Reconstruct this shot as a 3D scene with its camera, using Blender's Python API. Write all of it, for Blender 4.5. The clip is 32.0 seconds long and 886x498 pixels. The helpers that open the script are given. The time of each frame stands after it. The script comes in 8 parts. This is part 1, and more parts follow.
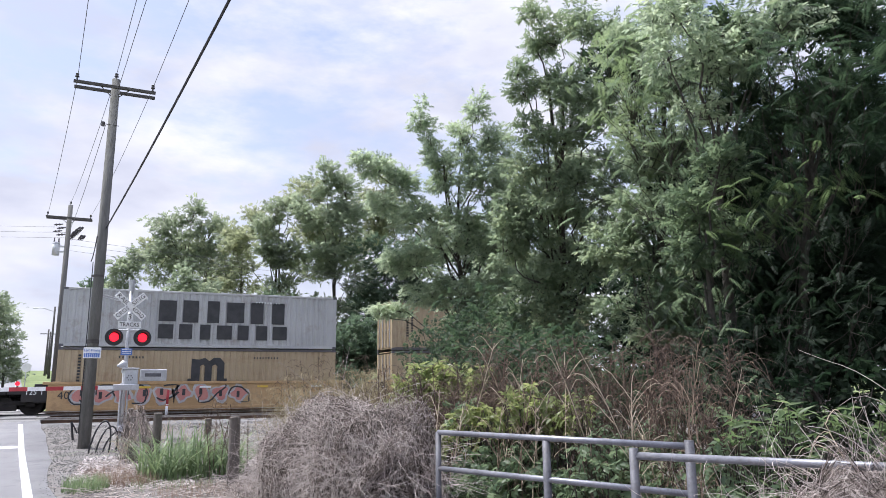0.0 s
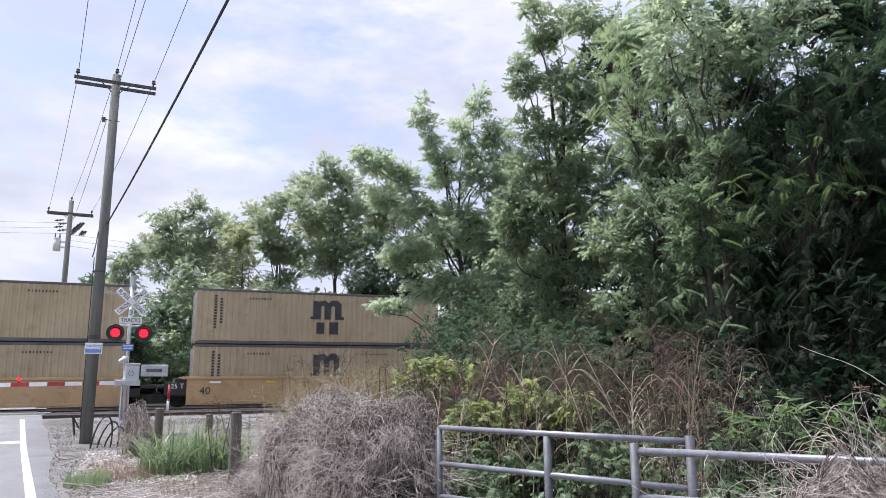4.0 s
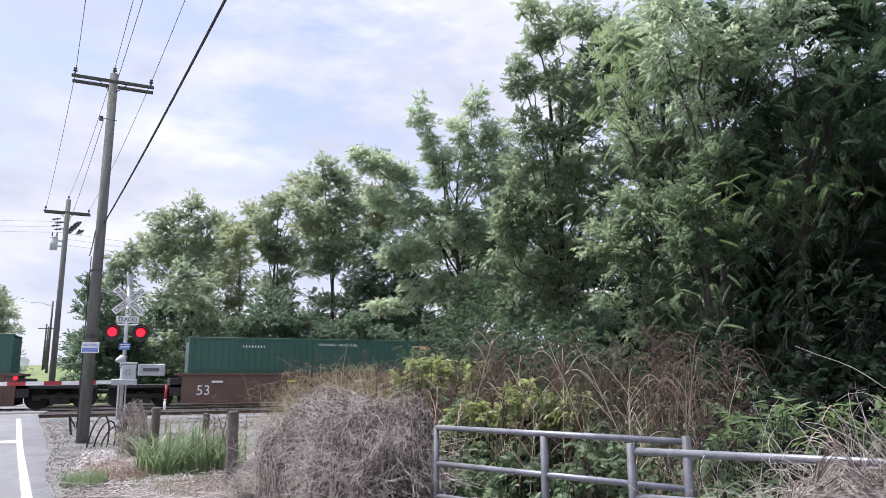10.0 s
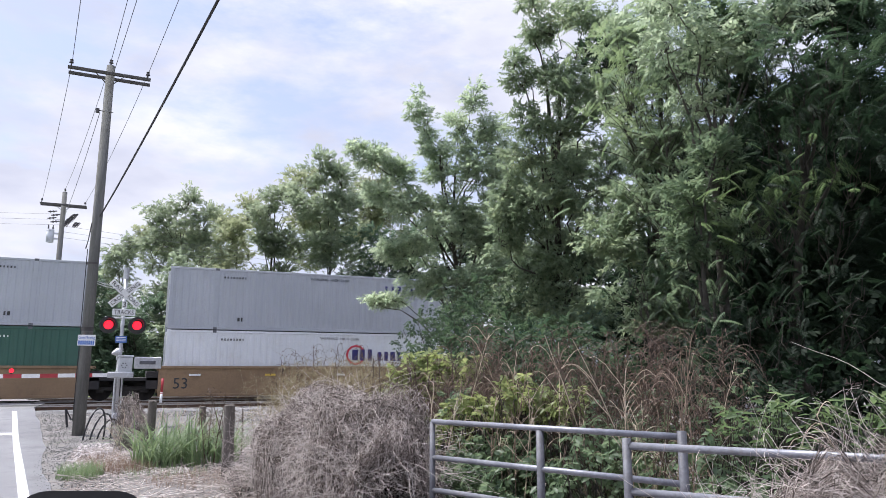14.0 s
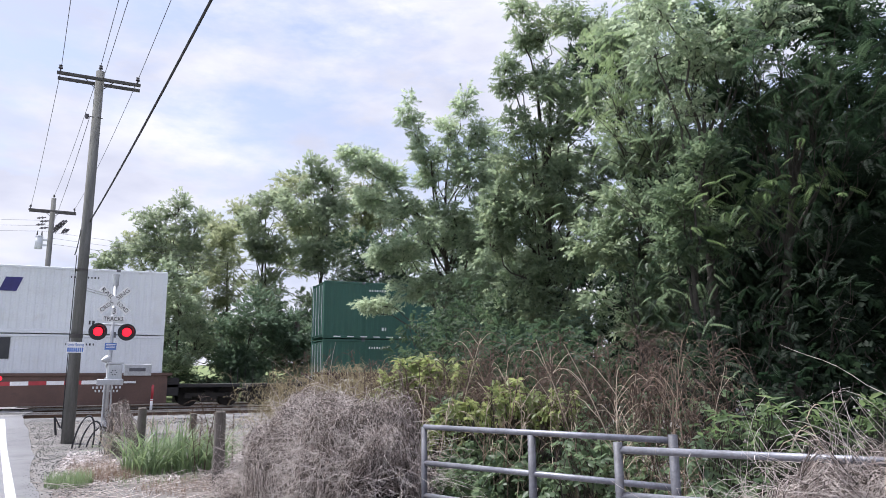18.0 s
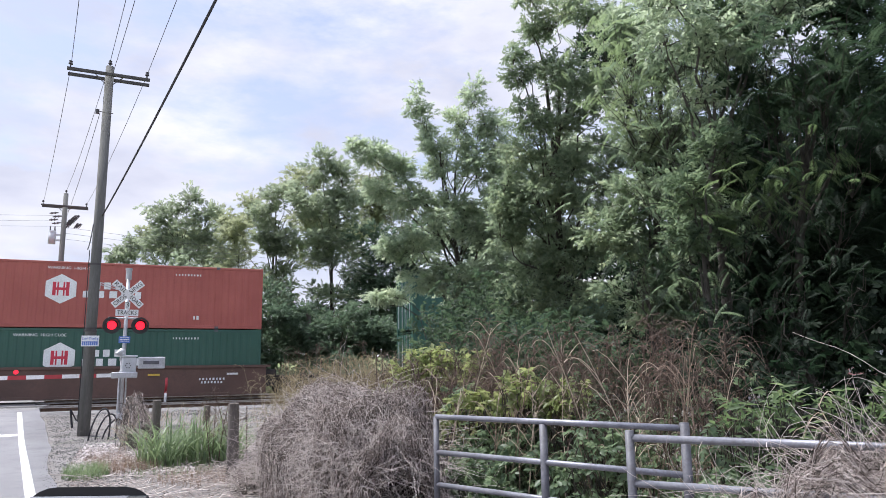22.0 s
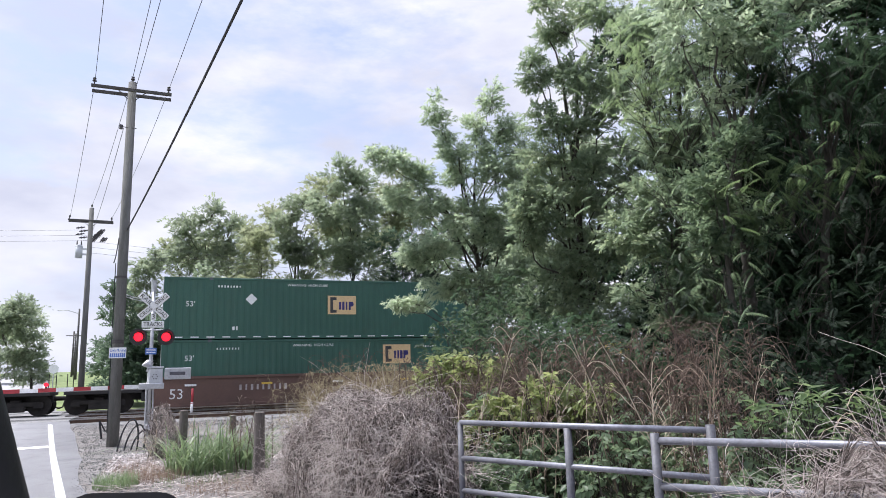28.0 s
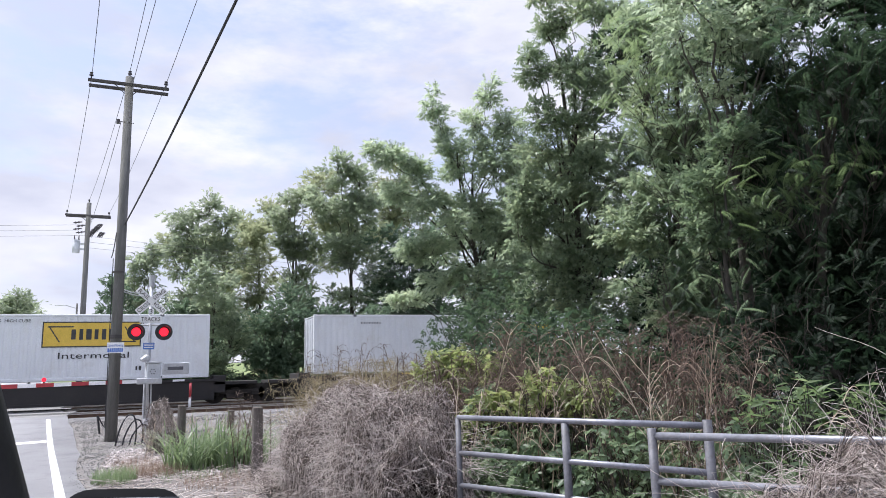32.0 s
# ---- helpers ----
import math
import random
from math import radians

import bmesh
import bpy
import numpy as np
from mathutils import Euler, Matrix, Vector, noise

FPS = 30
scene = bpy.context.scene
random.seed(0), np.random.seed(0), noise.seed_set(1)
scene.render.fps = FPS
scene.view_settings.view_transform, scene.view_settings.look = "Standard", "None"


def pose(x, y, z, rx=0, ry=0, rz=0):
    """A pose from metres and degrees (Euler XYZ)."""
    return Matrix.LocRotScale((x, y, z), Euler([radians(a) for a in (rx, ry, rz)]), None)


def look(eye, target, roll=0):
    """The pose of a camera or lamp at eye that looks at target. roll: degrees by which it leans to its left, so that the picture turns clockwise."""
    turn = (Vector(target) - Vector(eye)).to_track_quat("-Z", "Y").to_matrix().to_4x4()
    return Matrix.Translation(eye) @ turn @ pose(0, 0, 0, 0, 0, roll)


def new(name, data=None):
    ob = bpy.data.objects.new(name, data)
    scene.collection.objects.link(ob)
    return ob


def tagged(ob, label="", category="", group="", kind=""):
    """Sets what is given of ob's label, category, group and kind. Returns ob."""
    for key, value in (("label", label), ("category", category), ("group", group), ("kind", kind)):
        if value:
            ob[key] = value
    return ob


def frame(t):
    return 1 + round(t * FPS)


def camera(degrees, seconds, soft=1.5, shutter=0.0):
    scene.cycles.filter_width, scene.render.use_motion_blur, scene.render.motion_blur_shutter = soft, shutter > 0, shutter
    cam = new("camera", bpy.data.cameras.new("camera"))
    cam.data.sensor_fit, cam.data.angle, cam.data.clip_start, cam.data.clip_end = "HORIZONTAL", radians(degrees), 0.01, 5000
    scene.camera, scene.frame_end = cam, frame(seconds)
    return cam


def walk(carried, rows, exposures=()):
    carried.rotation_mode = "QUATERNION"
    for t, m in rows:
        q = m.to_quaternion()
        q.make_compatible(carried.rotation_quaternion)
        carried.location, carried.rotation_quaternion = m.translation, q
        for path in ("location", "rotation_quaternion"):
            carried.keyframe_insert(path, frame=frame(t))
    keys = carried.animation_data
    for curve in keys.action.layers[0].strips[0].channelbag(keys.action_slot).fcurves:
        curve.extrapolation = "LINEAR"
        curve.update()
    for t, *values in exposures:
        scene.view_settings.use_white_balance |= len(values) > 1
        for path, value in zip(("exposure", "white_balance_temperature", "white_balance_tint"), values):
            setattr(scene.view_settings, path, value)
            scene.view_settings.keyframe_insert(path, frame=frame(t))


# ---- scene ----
def aim(x, y, z, yaw, pitch, roll):
    """A camera pose: yaw to the right of +y, pitch upwards, roll as in look()."""
    a, p = radians(yaw), radians(pitch)
    way = Vector((math.sin(a) * math.cos(p), math.cos(a) * math.cos(p), math.sin(p)))
    return look((x, y, z), Vector((x, y, z)) + way, roll)


cam = camera(64.36, 32.0, soft=0.65)
walk(cam, [
    (0.0, aim(-0.000, -0.000, 1.600, 23.270, 10.840, -0.460)),
    (0.5, aim(-0.003, -0.004, 1.601, 23.344, 10.788, -0.388)),
    (1.0, aim(-0.005, -0.007, 1.600, 23.454, 10.659, -0.272)),
    (1.5, aim(-0.006, -0.007, 1.600, 23.534, 10.521, -0.220)),
    (2.0, aim(-0.005, -0.006, 1.600, 23.503, 10.479, -0.245)),
    (2.5, aim(-0.006, -0.006, 1.602, 23.413, 10.520, -0.366)),
    (3.0, aim(-0.005, -0.008, 1.600, 23.295, 10.585, -0.476)),
    (3.5, aim(-0.008, -0.007, 1.600, 23.209, 10.545, -0.464)),
    (5.5, aim(-0.003, -0.005, 1.599, 23.311, 10.416, -0.317)),
    (6.0, aim(-0.005, -0.005, 1.600, 23.354, 10.479, -0.345)),
    (6.5, aim(-0.005, -0.007, 1.600, 23.347, 10.504, -0.413)),
    (7.0, aim(-0.004, -0.008, 1.599, 23.325, 10.565, -0.370)),
    (7.5, aim(-0.006, -0.009, 1.598, 23.351, 10.572, -0.392)),
    (8.0, aim(-0.007, -0.008, 1.599, 23.378, 10.566, -0.412)),
    (8.5, aim(-0.006, -0.007, 1.600, 23.378, 10.559, -0.400)),
    (9.0, aim(-0.003, -0.005, 1.602, 23.349, 10.506, -0.386)),
    (9.5, aim(-0.004, -0.002, 1.599, 23.372, 10.484, -0.343)),
    (10.0, aim(-0.004, -0.005, 1.599, 23.403, 10.483, -0.328)),
    (10.5, aim(-0.003, -0.007, 1.600, 23.434, 10.457, -0.335)),
    (11.0, aim(-0.005, -0.006, 1.600, 23.461, 10.425, -0.342)),
    (11.5, aim(-0.003, -0.006, 1.600, 23.463, 10.410, -0.370)),
    (12.0, aim(-0.003, -0.005, 1.602, 23.462, 10.389, -0.371)),
    (12.5, aim(-0.002, -0.003, 1.598, 23.427, 10.325, -0.271)),
    (13.0, aim(-0.001, 0.000, 1.597, 23.468, 10.152, -0.142)),
    (13.5, aim(0.002, -0.001, 1.597, 23.517, 9.999, -0.053)),
    (14.0, aim(0.000, -0.001, 1.600, 23.636, 10.016, -0.103)),
    (14.5, aim(0.000, -0.002, 1.598, 23.734, 10.200, -0.209)),
    (16.5, aim(0.002, 0.000, 1.595, 23.946, 10.309, -0.179)),
    (17.0, aim(0.003, -0.002, 1.595, 24.155, 10.324, -0.178)),
    (17.5, aim(0.004, -0.002, 1.597, 24.330, 10.357, -0.280)),
    (18.0, aim(0.003, -0.003, 1.597, 24.338, 10.444, -0.418)),
    (18.5, aim(0.002, -0.004, 1.597, 24.196, 10.533, -0.518)),
    (19.0, aim(0.001, -0.004, 1.597, 24.096, 10.565, -0.598)),
    (19.5, aim(-0.000, -0.005, 1.595, 24.051, 10.491, -0.627)),
    (20.0, aim(-0.002, -0.008, 1.594, 24.025, 10.301, -0.694)),
    (20.5, aim(-0.003, -0.011, 1.593, 23.969, 10.059, -0.760)),
    (21.0, aim(-0.002, -0.010, 1.592, 23.847, 9.854, -0.810)),
    (21.5, aim(-0.000, -0.010, 1.592, 23.674, 9.732, -0.850)),
    (22.0, aim(-0.004, -0.015, 1.592, 23.508, 9.721, -0.857)),
    (22.5, aim(-0.007, -0.021, 1.594, 23.307, 9.628, -0.923)),
    (23.0, aim(-0.012, -0.026, 1.599, 23.083, 9.482, -1.179)),
    (23.5, aim(-0.012, -0.024, 1.594, 22.821, 9.522, -1.391)),
    (24.0, aim(-0.013, -0.027, 1.592, 22.686, 9.821, -1.547)),
    (24.5, aim(-0.011, -0.027, 1.591, 22.660, 10.160, -1.576)),
    (25.0, aim(-0.012, -0.029, 1.590, 22.621, 10.363, -1.582)),
    (25.5, aim(-0.011, -0.032, 1.589, 22.501, 10.374, -1.658)),
    (27.5, aim(-0.015, -0.042, 1.585, 21.802, 10.166, -1.717)),
    (28.0, aim(-0.014, -0.040, 1.584, 21.814, 10.293, -1.723)),
    (28.5, aim(-0.011, -0.042, 1.585, 21.795, 10.309, -1.810)),
    (29.0, aim(-0.013, -0.039, 1.584, 21.769, 10.311, -1.813)),
    (29.5, aim(-0.014, -0.042, 1.586, 21.743, 10.239, -1.793)),
    (30.0, aim(-0.015, -0.041, 1.587, 21.746, 10.141, -1.728)),
    (30.5, aim(-0.014, -0.042, 1.585, 21.732, 10.041, -1.778)),
    (31.0, aim(-0.016, -0.042, 1.589, 21.801, 9.929, -1.749)),
    (31.5, aim(-0.016, -0.043, 1.587, 21.899, 9.882, -1.717)),
    (32.0, aim(-0.015, -0.044, 1.589, 21.972, 9.867, -1.734)),
], exposures=[(0, 0.42, 6280, 10), (32, 0.42, 6280, 10)])

# ---- world and sun ----
SUN = Vector((-0.32, 0.3, 0.9)).normalized()  # towards the sun
world = bpy.data.worlds.new("world")
scene.world = world
world.use_nodes = True
nt = world.node_tree
nt.nodes.clear()
out = nt.nodes.new("ShaderNodeOutputWorld")
bg = nt.nodes.new("ShaderNodeBackground")
sky = nt.nodes.new("ShaderNodeTexSky")
sky.sky_type = "NISHITA"
sky.sun_disc = False
sky.sun_elevation = math.asin(SUN.z)
sky.sun_rotation = math.atan2(SUN.x, SUN.y)
sky.air_density, sky.dust_density, sky.ozone_density = 1.0, 2.5, 1.0
co = nt.nodes.new("ShaderNodeTexCoord")
mp = nt.nodes.new("ShaderNodeMapping")
mp.inputs["Scale"].default_value = (1.0, 1.0, 2.6)
mp.inputs["Location"].default_value = (0.35, 0.2, 0.1)
n1 = nt.nodes.new("ShaderNodeTexNoise")
n1.inputs["Scale"].default_value, n1.inputs["Detail"].default_value, n1.inputs["Roughness"].default_value = 3.7, 8.0, 0.6
rp = nt.nodes.new("ShaderNodeValToRGB")
rp.color_ramp.elements[0].position, rp.color_ramp.elements[1].position = 0.40, 0.58
n2 = nt.nodes.new("ShaderNodeTexNoise")
n2.inputs["Scale"].default_value, n2.inputs["Detail"].default_value = 5.0, 6.0
cl = nt.nodes.new("ShaderNodeValToRGB")
cl.color_ramp.elements[0].position, cl.color_ramp.elements[1].position = 0.36, 0.64
cl.color_ramp.elements[0].color, cl.color_ramp.elements[1].color = (6.5, 6.6, 7.9, 1), (9.1, 9.0, 9.8, 1)
mx = nt.nodes.new("ShaderNodeMix")
mx.data_type = "RGBA"
lift = nt.nodes.new("ShaderNodeMix")
lift.data_type, lift.blend_type = "RGBA", "ADD"
lift.inputs[0].default_value = 1.0
lift.inputs[7].default_value = (3.0, 3.1, 4.2, 1)  # thin haze over the blue
nt.links.new(co.outputs["Generated"], mp.inputs["Vector"])
for n in (n1, n2):
    nt.links.new(mp.outputs["Vector"], n.inputs["Vector"])
nt.links.new(n1.outputs["Fac"], rp.inputs["Fac"])
nt.links.new(n2.outputs["Fac"], cl.inputs["Fac"])
nt.links.new(sky.outputs["Color"], lift.inputs[6])
# pale haze along the horizon
sp = nt.nodes.new("ShaderNodeSeparateXYZ")
hz = nt.nodes.new("ShaderNodeMapRange")
hz.interpolation_type = "SMOOTHSTEP"
hz.inputs["From Min"].default_value, hz.inputs["From Max"].default_value = 0.03, 0.42
hz.inputs["To Min"].default_value, hz.inputs["To Max"].default_value = 0.9, 0.0
hm = nt.nodes.new("ShaderNodeMath")
hm.operation = "MAXIMUM"
nt.links.new(co.outputs["Generated"], sp.inputs["Vector"])
nt.links.new(sp.outputs["Z"], hz.inputs["Value"])
nt.links.new(rp.outputs["Color"], hm.inputs[0])
nt.links.new(hz.outputs["Result"], hm.inputs[1])
nt.links.new(hm.outputs[0], mx.inputs[0])
nt.links.new(lift.outputs[2], mx.inputs[6])
nt.links.new(cl.outputs["Color"], mx.inputs[7])
# a hazy sky brightens towards the zenith
zr = nt.nodes.new("ShaderNodeMapRange")
zr.interpolation_type = "SMOOTHSTEP"
zr.inputs["From Min"].default_value, zr.inputs["From Max"].default_value = 0.5, 1.0
zr.inputs["To Min"].default_value, zr.inputs["To Max"].default_value = 1.0, 2.0
vm = nt.nodes.new("ShaderNodeVectorMath")
vm.operation = "SCALE"
nt.links.new(sp.outputs["Z"], zr.inputs["Value"])
nt.links.new(mx.outputs[2], vm.inputs[0])
nt.links.new(zr.outputs["Result"], vm.inputs["Scale"])
nt.links.new(vm.outputs["Vector"], bg.inputs["Color"])
nt.links.new(bg.outputs["Background"], out.inputs["Surface"])
bg.inputs["Strength"].default_value = 0.084
sun_data = bpy.data.lights.new("sun", "SUN")
sun_data.energy, sun_data.angle, sun_data.color = 5.0, radians(3.0), (1.0, 0.97, 0.93)
sun = new("sun", sun_data)
sun.matrix_world = look(SUN * 80, (0, 0, 0))

# ---- materials ----


def mat(name, c1, c2, scale=3.0, rough=0.7, metal=0.0, bump=0.2, fine=40.0, grime=None, grime_amount=0.0, vary=0.0, stretch=(1, 1, 1), spec=0.5):
    """A two-scale surface: broad tone from c1 to c2, fine grain, bump, optional grime, per-object change."""
    m = bpy.data.materials.new(name)
    m.use_nodes = True
    t = m.node_tree
    b = t.nodes["Principled BSDF"]
    tc = t.nodes.new("ShaderNodeTexCoord")
    ma = t.nodes.new("ShaderNodeMapping")
    ma.inputs["Scale"].default_value = stretch
    t.links.new(tc.outputs["Object"], ma.inputs["Vector"])
    a, f = t.nodes.new("ShaderNodeTexNoise"), t.nodes.new("ShaderNodeTexNoise")
    a.inputs["Scale"].default_value, a.inputs["Detail"].default_value = scale, 6.0
    f.inputs["Scale"].default_value, f.inputs["Detail"].default_value = fine, 4.0
    for n in (a, f):
        t.links.new(ma.outputs["Vector"], n.inputs["Vector"])
    mixc = t.nodes.new("ShaderNodeMix")
    mixc.data_type = "RGBA"
    mixc.inputs[6].default_value, mixc.inputs[7].default_value = (*c1, 1), (*c2, 1)
    r = t.nodes.new("ShaderNodeMapRange")
    r.inputs["From Min"].default_value, r.inputs["From Max"].default_value = 0.32, 0.68
    t.links.new(a.outputs["Fac"], r.inputs["Value"])
    t.links.new(r.outputs["Result"], mixc.inputs[0])
    last = mixc.outputs[2]
    hs = t.nodes.new("ShaderNodeHueSaturation")
    fr = t.nodes.new("ShaderNodeMapRange")
    fr.inputs["From Min"].default_value, fr.inputs["From Max"].default_value = 0.3, 0.7
    fr.inputs["To Min"].default_value, fr.inputs["To Max"].default_value = 0.86, 1.12
    t.links.new(f.outputs["Fac"], fr.inputs["Value"])
    val = fr.outputs["Result"]
    if vary:
        oi = t.nodes.new("ShaderNodeObjectInfo")
        vr = t.nodes.new("ShaderNodeMapRange")
        vr.inputs["To Min"].default_value, vr.inputs["To Max"].default_value = 1 - vary, 1 + vary
        mu = t.nodes.new("ShaderNodeMath")
        mu.operation = "MULTIPLY"
        t.links.new(oi.outputs["Random"], vr.inputs["Value"])
        t.links.new(vr.outputs["Result"], mu.inputs[0])
        t.links.new(val, mu.inputs[1])
        val = mu.outputs[0]
    t.links.new(val, hs.inputs["Value"])
    t.links.new(last, hs.inputs["Color"])
    last = hs.outputs["Color"]
    if grime:
        g = t.nodes.new("ShaderNodeTexNoise")
        g.inputs["Scale"].default_value, g.inputs["Detail"].default_value, g.inputs["Roughness"].default_value = scale * 2.7, 9.0, 0.7
        t.links.new(ma.outputs["Vector"], g.inputs["Vector"])
        gr = t.nodes.new("ShaderNodeMapRange")
        gr.inputs["From Min"].default_value, gr.inputs["From Max"].default_value = 0.52, 0.72
        gr.inputs["To Max"].default_value = grime_amount
        t.links.new(g.outputs["Fac"], gr.inputs["Value"])
        gm = t.nodes.new("ShaderNodeMix")
        gm.data_type = "RGBA"
        gm.inputs[7].default_value = (*grime, 1)
        t.links.new(gr.outputs["Result"], gm.inputs[0])
        t.links.new(last, gm.inputs[6])
        last = gm.outputs[2]
    t.links.new(last, b.inputs["Base Color"])
    b.inputs["Roughness"].default_value, b.inputs["Metallic"].default_value = rough, metal
    b.inputs["Specular IOR Level"].default_value = spec
    if bump:
        bp = t.nodes.new("ShaderNodeBump")
        bp.inputs["Strength"].default_value, bp.inputs["Distance"].default_value = bump, 0.02
        t.links.new(f.outputs["Fac"], bp.inputs["Height"])
        t.links.new(bp.outputs["Normal"], b.inputs["Normal"])
    return m


def leaf_mat(name, c1, c2, c3, through_light=0.58, rough=0.38):
    """Leaves: each island its own tone between c1 and c2, a few of c3; some light passes through."""
    m = bpy.data.materials.new(name)
    m.use_nodes = True
    t = m.node_tree
    b = t.nodes["Principled BSDF"]
    g = t.nodes.new("ShaderNodeNewGeometry")
    r = t.nodes.new("ShaderNodeValToRGB")
    e = r.color_ramp.elements
    e[0].color, e[1].color = (*c1, 1), (*c3, 1)
    k = e.new(0.75)
    k.color = (*c2, 1)
    tc, no = t.nodes.new("ShaderNodeTexCoord"), t.nodes.new("ShaderNodeTexNoise")
    no.inputs["Scale"].default_value = 0.9
    t.links.new(tc.outputs["Object"], no.inputs["Vector"])
    ad = t.nodes.new("ShaderNodeMath")
    ad.operation = "MULTIPLY_ADD"
    ad.inputs[1].default_value = 0.55
    nr = t.nodes.new("ShaderNodeMapRange")
    nr.inputs["From Min"].default_value, nr.inputs["From Max"].default_value = 0.3, 0.75
    nr.inputs["To Max"].default_value = 0.45
    t.links.new(no.outputs["Fac"], nr.inputs["Value"])
    t.links.new(g.outputs["Random Per Island"], ad.inputs[0])
    t.links.new(nr.outputs["Result"], ad.inputs[2])
    t.links.new(ad.outputs[0], r.inputs["Fac"])
    t.links.new(r.outputs["Color"], b.inputs["Base Color"])
    b.inputs["Roughness"].default_value = rough
    b.inputs["Specular IOR Level"].default_value = 0.35
    if through_light:
        tr, ms = t.nodes.new("ShaderNodeBsdfTranslucent"), t.nodes.new("ShaderNodeMixShader")
        ms.inputs[0].default_value = through_light
        hs = t.nodes.new("ShaderNodeHueSaturation")
        hs.inputs["Value"].default_value, hs.inputs["Hue"].default_value = 1.5, 0.48
        t.links.new(r.outputs["Color"], hs.inputs["Color"])
        t.links.new(hs.outputs["Color"], tr.inputs["Color"])
        o = t.nodes["Material Output"]
        t.links.new(b.outputs["BSDF"], ms.inputs[1])
        t.links.new(tr.outputs["BSDF"], ms.inputs[2])
        t.links.new(ms.outputs["Shader"], o.inputs["Surface"])
    return m


def glow(name, colour, strength, base=(0.1, 0.01, 0.01)):
    m = bpy.data.materials.new(name)
    m.use_nodes = True
    b = m.node_tree.nodes["Principled BSDF"]
    b.inputs["Base Color"].default_value = (*base, 1)
    b.inputs["Emission Color"].default_value = (*colour, 1)
    b.inputs["Emission Strength"].default_value = strength
    b.inputs["Roughness"].default_value = 0.25
    return m


